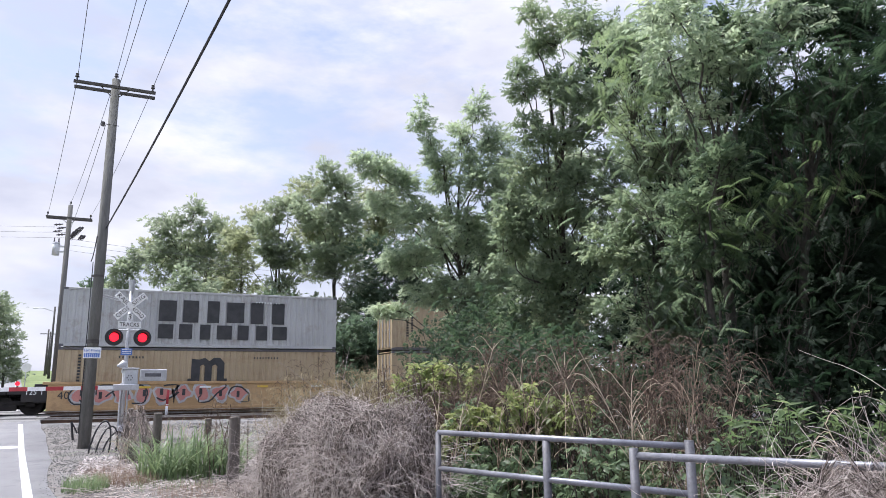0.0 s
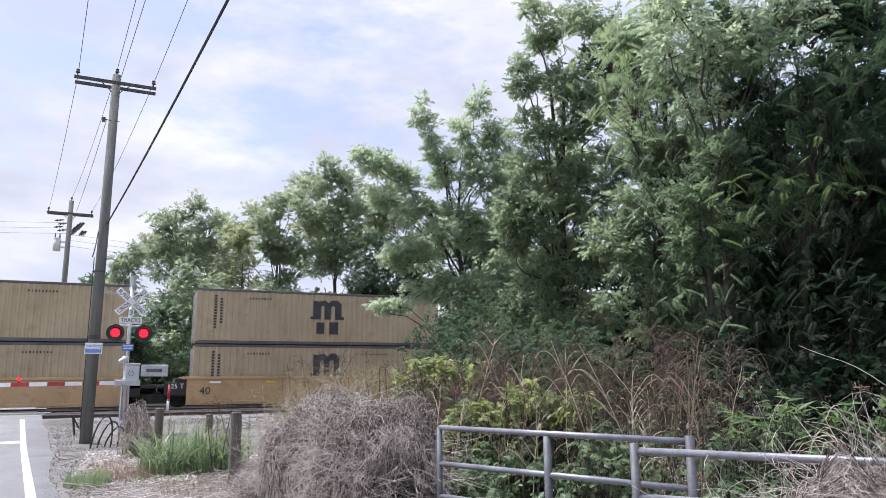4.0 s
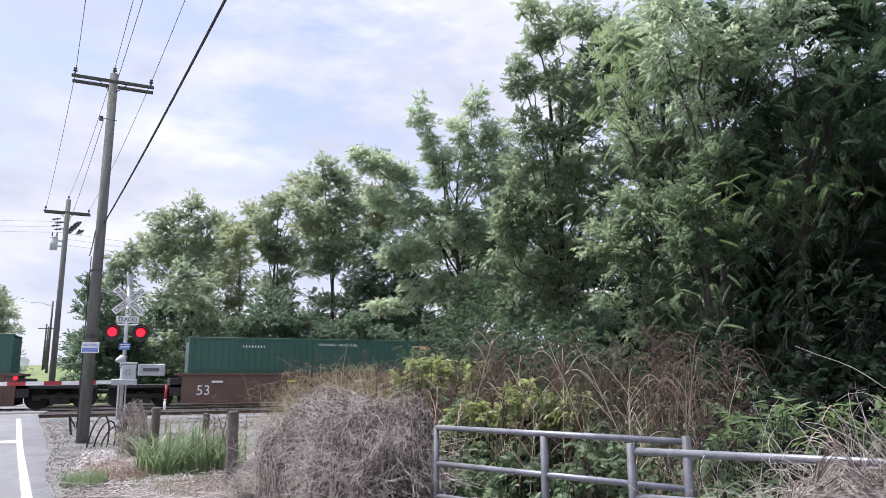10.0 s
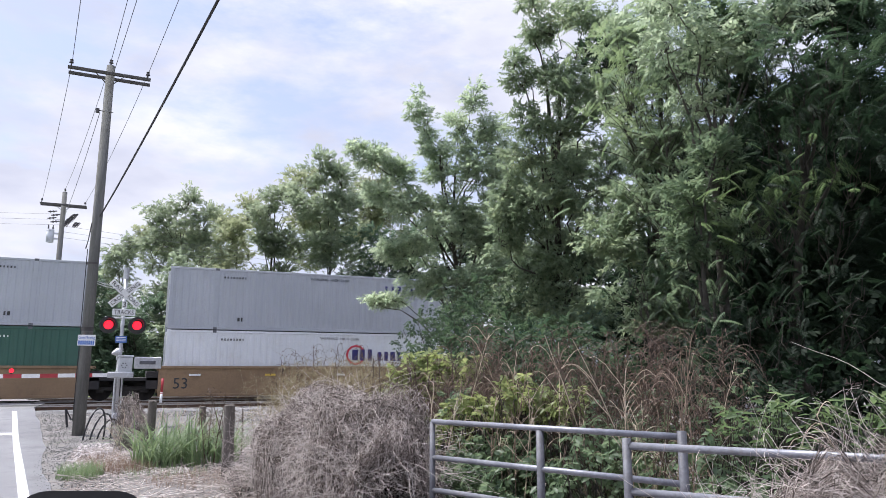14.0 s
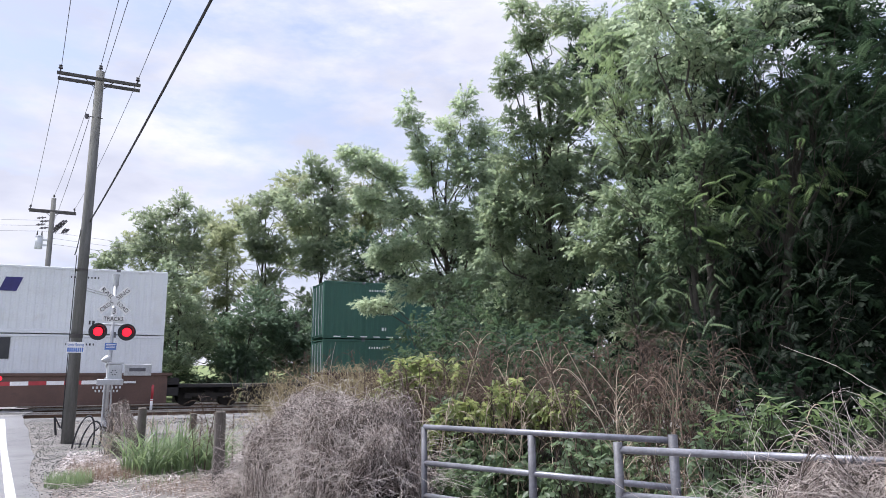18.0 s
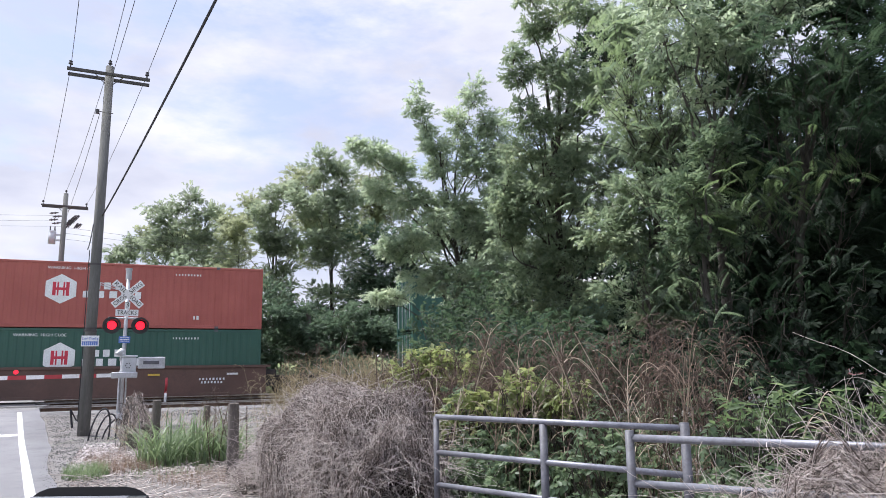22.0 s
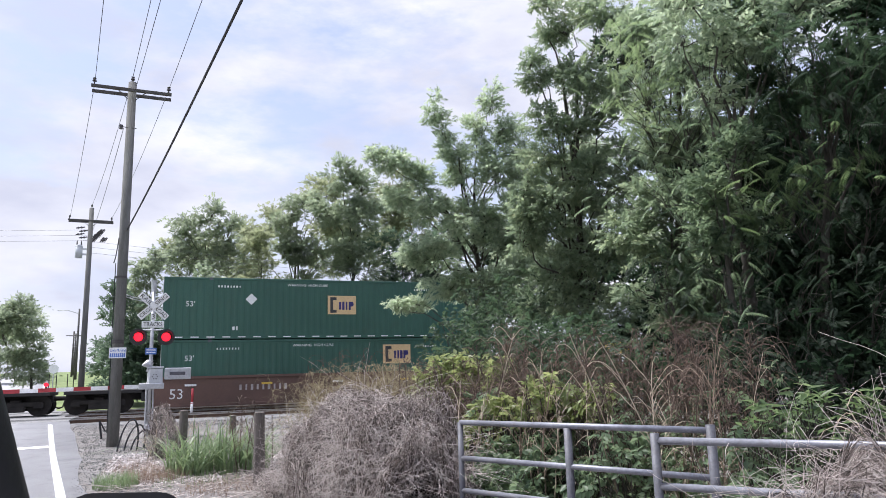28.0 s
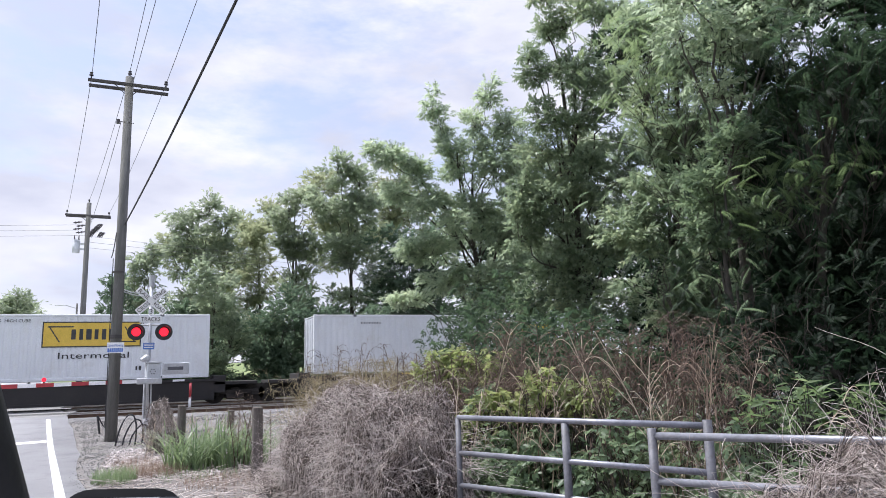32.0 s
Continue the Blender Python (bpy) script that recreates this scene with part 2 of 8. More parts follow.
M = {
    "asphalt": mat("asphalt", (0.27, 0.265, 0.28), (0.33, 0.325, 0.34), 0.7, 0.72, 0, 0.5, 160, (0.17, 0.165, 0.17), 0.6),
    "paint": mat("road_paint", (0.72, 0.72, 0.72), (0.8, 0.8, 0.8), 3, 0.75, 0, 0.3, 120, (0.4, 0.4, 0.4), 0.35),
    "ground": mat("dry_ground", (0.115, 0.105, 0.1), (0.2, 0.19, 0.185), 1.2, 0.95, 0, 0.8, 30, (0.14, 0.11, 0.08), 0.7),
    "gravel": mat("grey_gravel", (0.095, 0.093, 0.094), (0.2, 0.197, 0.199), 2, 0.95, 0, 0.6, 60, None, 0, 0.25),
    "stone_pale": mat("pale_stone", (0.3, 0.27, 0.265), (0.47, 0.43, 0.425), 9, 0.95, 0, 0.5, 60, None, 0, 0.2),
    "grassland": mat("grass_field", (0.09, 0.13, 0.04), (0.17, 0.21, 0.08), 0.25, 0.95, 0, 0.7, 18, (0.22, 0.2, 0.1), 0.5),
    "rail": mat("worn_rail", (0.35, 0.33, 0.32), (0.5, 0.48, 0.47), 4, 0.35, 0.9, 0.1, 60),
    "rail_rust": mat("rusty_rail_web", (0.09, 0.06, 0.045), (0.16, 0.1, 0.07), 6, 0.9, 0.2, 0.3, 60),
    "tie": mat("weathered_tie", (0.07, 0.06, 0.055), (0.14, 0.12, 0.11), 5, 0.95, 0, 0.6, 50, vary=0.3),
    "panel": mat("dirty_asphalt_panel", (0.15, 0.147, 0.15), (0.22, 0.215, 0.22), 1.5, 0.8, 0, 0.4, 120, (0.08, 0.075, 0.07), 0.6),
    "black_rubber": mat("black_panel", (0.03, 0.03, 0.032), (0.06, 0.06, 0.062), 4, 0.75, 0, 0.3, 60),
    "pole_wood": mat("weathered_pole_wood", (0.105, 0.105, 0.102), (0.175, 0.173, 0.168), 2.5, 0.92, 0, 0.8, 30, (0.09, 0.08, 0.07), 0.5, stretch=(3, 3, 0.35)),
    "arm_wood": mat("dark_crossarm_wood", (0.06, 0.055, 0.055), (0.10, 0.095, 0.095), 4, 0.9, 0, 0.5, 40),
    "post_wood": mat("old_fence_post", (0.1, 0.085, 0.075), (0.18, 0.16, 0.145), 5, 0.95, 0, 0.9, 40, (0.08, 0.06, 0.05), 0.6, stretch=(2, 2, 0.5)),
    "galv": mat("galvanised_steel", (0.45, 0.46, 0.49), (0.58, 0.59, 0.62), 6, 0.45, 0.55, 0.08, 60, (0.3, 0.28, 0.26), 0.5),
    "gate_steel": mat("weathered_gate_tube", (0.17, 0.175, 0.205), (0.27, 0.275, 0.315), 7, 0.42, 0.35, 0.12, 60, (0.19, 0.16, 0.15), 0.55),
    "gate_post": mat("dull_gate_upright", (0.085, 0.086, 0.102), (0.14, 0.142, 0.163), 7, 0.6, 0.3, 0.15, 60, (0.1, 0.09, 0.09), 0.6),
    "wire": mat("dark_wire", (0.02, 0.02, 0.024), (0.04, 0.04, 0.045), 5, 0.6, 0.2, 0, 40),
    "thin_wire": mat("grey_line_wire", (0.10, 0.10, 0.12), (0.15, 0.15, 0.17), 5, 0.5, 0.4, 0, 40),
    "porcelain": mat("dark_insulator", (0.05, 0.045, 0.05), (0.09, 0.08, 0.085), 9, 0.25, 0, 0, 40),
    "white_paint": mat("white_enamel", (0.78, 0.78, 0.79), (0.86, 0.86, 0.87), 4, 0.5, 0, 0.05, 60, (0.5, 0.48, 0.45), 0.25),
    "black_paint": mat("black_enamel", (0.02, 0.02, 0.022), (0.035, 0.035, 0.038), 4, 0.45, 0, 0.05, 60),
    "red_paint": mat("red_enamel", (0.34, 0.03, 0.04), (0.44, 0.045, 0.055), 5, 0.45, 0, 0.05, 60),
    "blue_paint": mat("blue_enamel", (0.06, 0.14, 0.45), (0.09, 0.2, 0.55), 5, 0.5, 0, 0.05, 60),
    "box_grey": mat("grey_cabinet_paint", (0.48, 0.5, 0.53), (0.58, 0.6, 0.63), 5, 0.5, 0.1, 0.06, 50, (0.35, 0.33, 0.3), 0.3),
    "lamp_red": glow("lit_red_lens", (1.0, 0.012, 0.035), 1.3, (0.5, 0.01, 0.02)),
    "lamp_dim": glow("dim_red_lens", (1.0, 0.02, 0.06), 0.35, (0.35, 0.01, 0.02)),
    "bark": mat("grey_bark", (0.045, 0.04, 0.034), (0.09, 0.08, 0.068), 8, 0.95, 0, 0.9, 40),
    "car_black": mat("black_car_trim", (0.008, 0.008, 0.009), (0.014, 0.014, 0.016), 8, 0.5, 0, 0.05, 200),
}
mirror = bpy.data.materials.new("mirror_glass")
mirror.use_nodes = True
mb = mirror.node_tree.nodes["Principled BSDF"]
mb.inputs["Base Color"].default_value, mb.inputs["Metallic"].default_value, mb.inputs["Roughness"].default_value = (0.6, 0.62, 0.65, 1), 1.0, 0.03

# ---- mesh helpers ----


def part(name, bm, material, parent=None, label="", smooth=False):
    """Link a bmesh (or a ready mesh) as one mesh object, under a thing or a part."""
    if isinstance(bm, bmesh.types.BMesh):
        me = bpy.data.meshes.new(name)
        bm.to_mesh(me)
        bm.free()
    else:
        me = bm
    if material and not me.materials:
        me.materials.append(material)
    if smooth:
        me.polygons.foreach_set("use_smooth", [True] * len(me.polygons))
    ob = new(name, me)
    if parent:
        ob.parent = parent
    if label:
        ob["label"] = label
    return ob


def empty(name, m=None, label="", category="", group="", kind=""):
    ob = new(name)
    ob.empty_display_size = 0.2
    if m is not None:
        ob.matrix_world = m
    return tagged(ob, label, category, group, kind)


def box(bm, x0, y0, z0, x1, y1, z1, bevel=0.0):
    r = bmesh.ops.create_cube(bm, size=1.0)
    vs = r["verts"]
    bmesh.ops.scale(bm, verts=vs, vec=(x1 - x0, y1 - y0, z1 - z0))
    bmesh.ops.translate(bm, verts=vs, vec=((x0 + x1) / 2, (y0 + y1) / 2, (z0 + z1) / 2))
    if bevel:
        es = {e for v in vs for e in v.link_edges}
        bmesh.ops.bevel(bm, geom=list(es), offset=bevel, segments=1, affect="EDGES")
    return bm


def boxes(*dims, bevel=0.0):
    bm = bmesh.new()
    for d in dims:
        box(bm, *d, bevel=bevel)
    return bm


def rod(bm, a, b, r1, r2=None, sides=10):
    """A tapered round bar from a to b."""
    a, b = Vector(a), Vector(b)
    r2 = r1 if r2 is None else r2
    v = b - a
    res = bmesh.ops.create_cone(bm, cap_ends=True, segments=sides, radius1=r1, radius2=r2, depth=v.length)
    mrot = v.to_track_quat("Z", "Y").to_matrix().to_4x4()
    bmesh.ops.transform(bm, matrix=Matrix.Translation((a + b) / 2) @ mrot, verts=res["verts"])
    return bm


def rods(*specs, sides=10):
    bm = bmesh.new()
    for s in specs:
        rod(bm, *s, sides=sides)
    return bm


def np_mesh(name, verts, faces, material=None, smooth=False):
    """A mesh from numpy arrays; all faces have the same count of corners."""
    me = bpy.data.meshes.new(name)
    n, k = faces.shape
    me.vertices.add(len(verts))
    me.vertices.foreach_set("co", np.ascontiguousarray(verts, dtype=np.float32).ravel())
    me.loops.add(n * k)
    me.loops.foreach_set("vertex_index", np.ascontiguousarray(faces, dtype=np.int32).ravel())
    me.polygons.add(n)
    me.polygons.foreach_set("loop_start", np.arange(0, n * k, k, dtype=np.int32))
    if smooth:
        me.polygons.foreach_set("use_smooth", np.ones(n, dtype=bool))
    me.update(calc_edges=True)
    if material:
        me.materials.append(material)
    return me


def tubes(paths, radii, sides=3):
    """Vertices and quads of many thin tubes: paths (n, m, 3), radii (n, m)."""
    n, m, _ = paths.shape
    tang = np.gradient(paths, axis=1)
    tang /= np.linalg.norm(tang, axis=2, keepdims=True) + 1e-9
    ref = np.where(np.abs(tang[..., 2:3]) > 0.8, np.array([1.0, 0, 0]), np.array([0, 0, 1.0]))
    u = np.cross(tang, ref)
    u /= np.linalg.norm(u, axis=2, keepdims=True) + 1e-9
    w = np.cross(tang, u)
    ang = np.arange(sides) * 2 * np.pi / sides
    ring = u[:, :, None] * np.cos(ang)[None, None, :, None] + w[:, :, None] * np.sin(ang)[None, None, :, None]
    v = paths[:, :, None] + ring * radii[:, :, None, None]
    idx = np.arange(n * m * sides).reshape(n, m, sides)
    a, b = idx[:, :-1], idx[:, 1:]
    f = np.stack([a, np.roll(a, -1, 2), np.roll(b, -1, 2), b], -1).reshape(-1, 4)
    return v.reshape(-1, 3), f


def spun(rng, n, up=0.5, lean=(0, 0)):
    """n random rotation matrices whose z axis leans upwards by 'up' and sideways by 'lean'."""
    z = rng.normal(size=(n, 3))
    z /= np.linalg.norm(z, axis=1, keepdims=True)
    z[:, 2] = np.abs(z[:, 2]) + up
    z[:, :2] += np.array(lean)
    z /= np.linalg.norm(z, axis=1, keepdims=True)
    x = np.cross(z, rng.normal(size=(n, 3)))
    x /= np.linalg.norm(x, axis=1, keepdims=True) + 1e-9
    y = np.cross(z, x)
    return np.stack([x, y, z], axis=2)


def scatter(tv, tf, places, turns, sizes):
    """Copies of a small template (tv, tf) as one vertex and face array."""
    k = len(tv)
    v = np.einsum("nij,kj->nki", turns, tv) * sizes[:, None, None] + places[:, None]
    f = tf[None] + (np.arange(len(places)) * k)[:, None, None]
    return v.reshape(-1, 3), f.reshape(-1, tf.shape[1])


LEAF_V = np.array([[0, -0.5, 0], [0.3, 0.02, 0.07], [0, 0.5, -0.04], [-0.3, 0.02, 0.07]])
LEAF_F = np.array([[0, 1, 2], [0, 2, 3]])
LONG_V = np.array([[0, 0, 0], [0.13, 0.35, 0.05], [0, 1.0, -0.12], [-0.13, 0.35, 0.05]])


def frond_template(pairs=10, droop=0.4):
    """A compound leaf: leaflets in pairs along a stalk, along +y, one long."""
    vs, fs = [], []
    for i in range(pairs * 2 + 1):
        s = 0.12 + 0.8 * (i // 2) / max(1, pairs - 1) * 0.95
        side = 0 if i == pairs * 2 else (1 if i % 2 else -1)
        base = np.array([0, min(s, 0.92), -droop * s * s])
        ln = 0.25 * (1 - 0.5 * abs(s - 0.4))
        d = np.array([side * 0.93, 0.42 if side else 1.0, -0.22])
        d /= np.linalg.norm(d)
        w = np.cross(d, [0, 0, 1.0])
        w /= np.linalg.norm(w)
        k = len(vs)
        vs += [base, base + d * ln * 0.4 + w * ln * 0.15, base + d * ln + [0, 0, -0.06], base + d * ln * 0.4 - w * ln * 0.15]
        fs += [[k, k + 1, k + 2], [k, k + 2, k + 3]]
    k = len(vs)
    vs += [[-0.006, 0, 0], [0.006, 0, 0], [0, 0.9, -droop * 0.8]]
    fs += [[k, k + 1, k + 2]]
    return np.array(vs), np.array(fs)


FROND_V, FROND_F = frond_template()


def spray_template(leaves, broad, droop, hang):
    """A leafy twig end, one long along +y: leaves by turns on both sides, hanging at their tips, one at the end."""
    vs, fs = [], []
    for i in range(leaves):
        last = i == leaves - 1
        side = 0 if last else (1 if i % 2 else -1)
        s = 0.1 + 0.78 * i / (leaves - 1)
        base = np.array([0.0, s, -droop * s * s])
        d = np.array([side * 0.8, 0.55 if side else 1.0, -hang * (0.7 + 0.5 * ((i * 7) % 3 - 1))])
        d /= np.linalg.norm(d)
        w = np.cross(d, [0.25 * side, 0.2 * ((i * 5) % 3 - 1), 1.0])
        w /= np.linalg.norm(w)
        n = np.cross(w, d)
        ln = 0.4 * (1.05 - 0.3 * abs(s - 0.5)) * (1 + 0.12 * ((i * 3) % 4 - 1.5))
        k = len(vs)
        vs += [base, base + d * ln * 0.42 + w * ln * broad + n * ln * 0.06, base + d * ln - n * ln * 0.12, base + d * ln * 0.42 - w * ln * broad + n * ln * 0.06]
        fs += [[k, k + 1, k + 2], [k, k + 2, k + 3]]
    return np.array(vs), np.array(fs)


SPRAY_V, SPRAY_F = spray_template(9, 0.29, 0.3, 0.5)
SLIM_V, SLIM_F = spray_template(9, 0.23, 0.45, 0.75)


def facing(rg, ways, tilt=0.35):
    """Turns that bring +y of a template along 'ways', its back towards the sky with some roll."""
    y = ways / (np.linalg.norm(ways, axis=1, keepdims=True) + 1e-9)
    z = np.array([0, 0, 1.0]) + rg.normal(size=y.shape) * tilt
    x = np.cross(y, z)
    x /= np.linalg.norm(x, axis=1, keepdims=True) + 1e-9
    return np.stack([x, y, np.cross(x, y)], 2)

TXT = {}


def lettering(words, height, material, parent, at, facing="-y", width=None, name="lettering", thick=0.004):
    """Built-in font, as a mesh of its own; text centred on 'at'."""
    key = (words, height, width, thick)
    if key not in TXT:
        cu = bpy.data.curves.new("words", "FONT")
        cu.body, cu.size, cu.align_x, cu.align_y, cu.extrude = words, height * 1.38, "CENTER", "CENTER", thick / 2
        cu.resolution_u = 2
        ob = bpy.data.objects.new("words", cu)
        scene.collection.objects.link(ob)
        bpy.context.view_layer.update()
        me = bpy.data.meshes.new_from_object(ob)
        scene.collection.objects.unlink(ob)
        bpy.data.objects.remove(ob)
        if width:
            xs = [v.co.x for v in me.vertices]
            me.transform(Matrix.Diagonal((width / (max(xs) - min(xs)), 1, 1, 1)))
        me.materials.clear()
        TXT[key] = me
    me = TXT[key]
    if material.name not in me.materials:
        if me.materials:
            me = me.copy()
            me.materials.clear()
        me.materials.append(material)
    ob = new(name, me)
    ob.parent = parent
    ob.matrix_basis = (at if isinstance(at, Matrix) else Matrix.Translation(at) @ pose(0, 0, 0, 90))
    return ob
# ---- ground, road, tracks ----


def ease(a, b, v):
    s = min(1.0, max(0.0, (v - a) / (b - a)))
    return s * s * (3 - 2 * s)


def ground_z(y):
    return 0.2 * ease(18, 28, y) + max(0.0, min(y, 210) - 47) * 0.034


def road_z(y):
    return ground_z(y) + 0.21 * (ease(20, 29, y) - ease(42, 50, y)) + 0.012


YS = sorted(set([-3000, -600, -150, -60, -30, -15] + [v * 1.5 for v in range(-6, 50)] + [80, 90, 100, 120, 150, 180, 210, 260, 400, 900, 3000]))
XS = sorted(set([-3000, -900, -400, -200, -100, -60, -40, -30, -20] + [v * 2 for v in range(-8, 21)] + [60, 100, 200, 400, 900, 3000]))
rng = np.random.default_rng(5)


def build_ground():
    v = np.array([(x, y, ground_z(y) + (0.02 * math.sin(x * 1.3 + y) if -10 < y < 28 and x > 1 else 0) - 0.0) for y in YS for x in XS])
    nx = len(XS)
    f = np.array([(j * nx + i, j * nx + i + 1, (j + 1) * nx + i + 1, (j + 1) * nx + i) for j in range(len(YS) - 1) for i in range(nx - 1)])
    me = np_mesh("ground", v, f, M["ground"])
    me.materials.append(M["grassland"])
    for p in me.polygons:
        p.material_index = 1 if p.center.y > 43 or p.center.x < -9 or p.center.y < -12 else 0
    tagged(new("ground", me), "dry stony ground with leaf litter and grass beyond the tracks", "ground", kind="structure")


def line_x(y):
    """Where the white edge line runs."""
    return 0.36 - 0.137 * y


def strip(name, left, right, y0, y1, lift, material, label, category, step=1.5):
    ys = [y0 + (y1 - y0) * i / max(1, int((y1 - y0) / step)) for i in range(int((y1 - y0) / step) + 1)]
    v, f = [], []
    for y in ys:
        z = road_z(y) + lift
        v += [(left(y), y, z), (right(y), y, z), (right(y), y, z - 0.3), (left(y), y, z - 0.3)]
    for i in range(len(ys) - 1):
        a, b = i * 4, i * 4 + 4
        f += [(a, a + 1, b + 1, b), (a + 1, a + 2, b + 2, b + 1), (a + 3, a, b, b + 3)]
    ob = new(name, np_mesh(name, np.array(v), np.array(f), material))
    return tagged(ob, label, category, kind="structure")


def build_road():
    strip("road", lambda y: line_x(y) - 7.1, lambda y: line_x(y) + 0.3 + 0.28 * ease(13, 21, y) + 0.04 * math.sin(y * 2.1) + 0.03 * math.sin(y * 5.3), -60, 209, 0.0,
          M["asphalt"], "sun-bleached grey asphalt road leading over the tracks", "road")
    for i, (y0, y1) in enumerate(((-60, 27.3), (45, 205))):
        tagged(strip("edge_line", lambda y: line_x(y) - 0.08, lambda y: line_x(y) + 0.05, y0, y1, 0.005, M["paint"], "white painted edge line on the asphalt", "road marking"), kind="structure")
        tagged(strip("edge_line", lambda y: line_x(y) - 6.9, lambda y: line_x(y) - 6.77, y0, y1, 0.005, M["paint"], "white painted edge line on the asphalt", "road marking"), kind="structure")
    v = [(line_x(20.9) - 3.2, 20.9), (line_x(21.3) - 0.1, 21.3), (line_x(21.75) - 0.1, 21.75), (line_x(21.35) - 3.2, 21.35)]
    me = np_mesh("stop_line", np.array([(x, y, road_z(y) + 0.006) for x, y in v]), np.array([(0, 1, 2, 3)]), M["paint"])
    tagged(new("stop_line", me), "white painted stop line across the lane", "road marking", kind="structure")


TRACKS = (31.2, 35.8, 40.2)
RAIL = 0.43


def build_tracks():
    for k, yc in enumerate(TRACKS):
        tr = empty("railway_track", pose(0, yc, 0), "railway track with worn steel rails on weathered ties", "railway track", "railway tracks", "structure")
        for s in (-0.74, 0.74):
            bm = bmesh.new()
            box(bm, -800, s - 0.035, RAIL - 0.04, 800, s + 0.035, RAIL)
            part("rail_head", bm, M["rail"], tr, "bright worn steel rail head")
            part("rail_web", boxes((-800, s - 0.012, RAIL - 0.13, 800, s + 0.012, RAIL - 0.04), (-800, s - 0.07, RAIL - 0.155, 800, s + 0.07, RAIL - 0.13)), M["rail_rust"], tr)
        tie = boxes((-0.11, -1.3, RAIL - 0.3, 0.11, 1.3, RAIL - 0.155), bevel=0.012)
        tm = bpy.data.meshes.new("tie")
        tie.to_mesh(tm)
        tie.free()
        tm.materials.append(M["tie"])
        for i in range(80 if k < 2 else 40):
            ob = new("tie", tm)
            ob.parent = tr
            ob.matrix_basis = pose(-1.6 + i * 0.52, 0.02 * math.sin(i * 7.1), 0, 0, 0, math.sin(i * 3.7))
        # ballast shoulder, one bed a track
        v, f = [], []
        for x in np.arange(-800, 801, 40):
            v += [(x, -2.3, 0.17), (x, -1.6, 0.265), (x, 1.6, 0.265), (x, 2.3, 0.17)]
        for i in range(len(v) // 4 - 1):
            a = i * 4
            f += [(a, a + 4, a + 5, a + 1), (a + 1, a + 5, a + 6, a + 2), (a + 2, a + 6, a + 7, a + 3)]
        part("ballast_bed", np_mesh("ballast_bed", np.array(v, float), np.array(f), M["gravel"]), M["gravel"], tr)
        for j, (a, b) in enumerate(((-2.2, -0.83), (-0.65, 0.65), (0.83, 2.2))):
            xc = line_x(yc) - 3.2
            part("crossing_panel", boxes((xc - 4.4, a, RAIL - 0.1, xc + 4.0, b, RAIL - 0.006), bevel=0.01), M["panel"] if j != 1 else M["black_rubber"], tr, "flush crossing surface panel")


def stones(name, n, xr, yr, size, material, label, zf, near=0.45, far=99.0):
    """Loose angular stones, one sheet of stuff."""
    k = bmesh.new()
    bmesh.ops.create_icosphere(k, subdivisions=1, radius=1)
    tv = np.array([v.co[:] for v in k.verts])
    tf = np.array([[v.index for v in f.verts] for f in k.faces])
    k.free()
    tv = tv * (1 + 0.25 * rng.normal(size=(len(tv), 1))) * np.array([1, 0.8, 0.6])
    p = np.stack([rng.uniform(*xr, n), rng.uniform(*yr, n), np.zeros(n)], 1)
    off = p[:, 0] - line_x(p[:, 1]) - 0.55 * np.array([ease(13, 21, y) for y in p[:, 1]]) * (far < 9)
    keep = (off > near - 0.35 * (far < 9) + 0.0) & (off < far - 0.55 * (far < 9))
    p = p[keep]
    p[:, 2] = [zf(x, y) for x, y, _ in p]
    s = rng.uniform(0.35, 1, len(p)) ** 2 * size
    v, f = scatter(tv, tf, p, spun(rng, len(p), 0.3), s)
    ob = new(name, np_mesh(name, v, f, material))
    return tagged(ob, label, "gravel", kind="stuff")


build_ground()
build_road()
build_tracks()

# ---- train ----
# distance that the train has gone, from its place in the middle of the clip
PULL = (356.676, 13.080, 1.264, -3.495)


def gone(t):
    s = (t - 16) / 16
    return sum(c * s ** (k + 1) for k, c in enumerate(PULL))


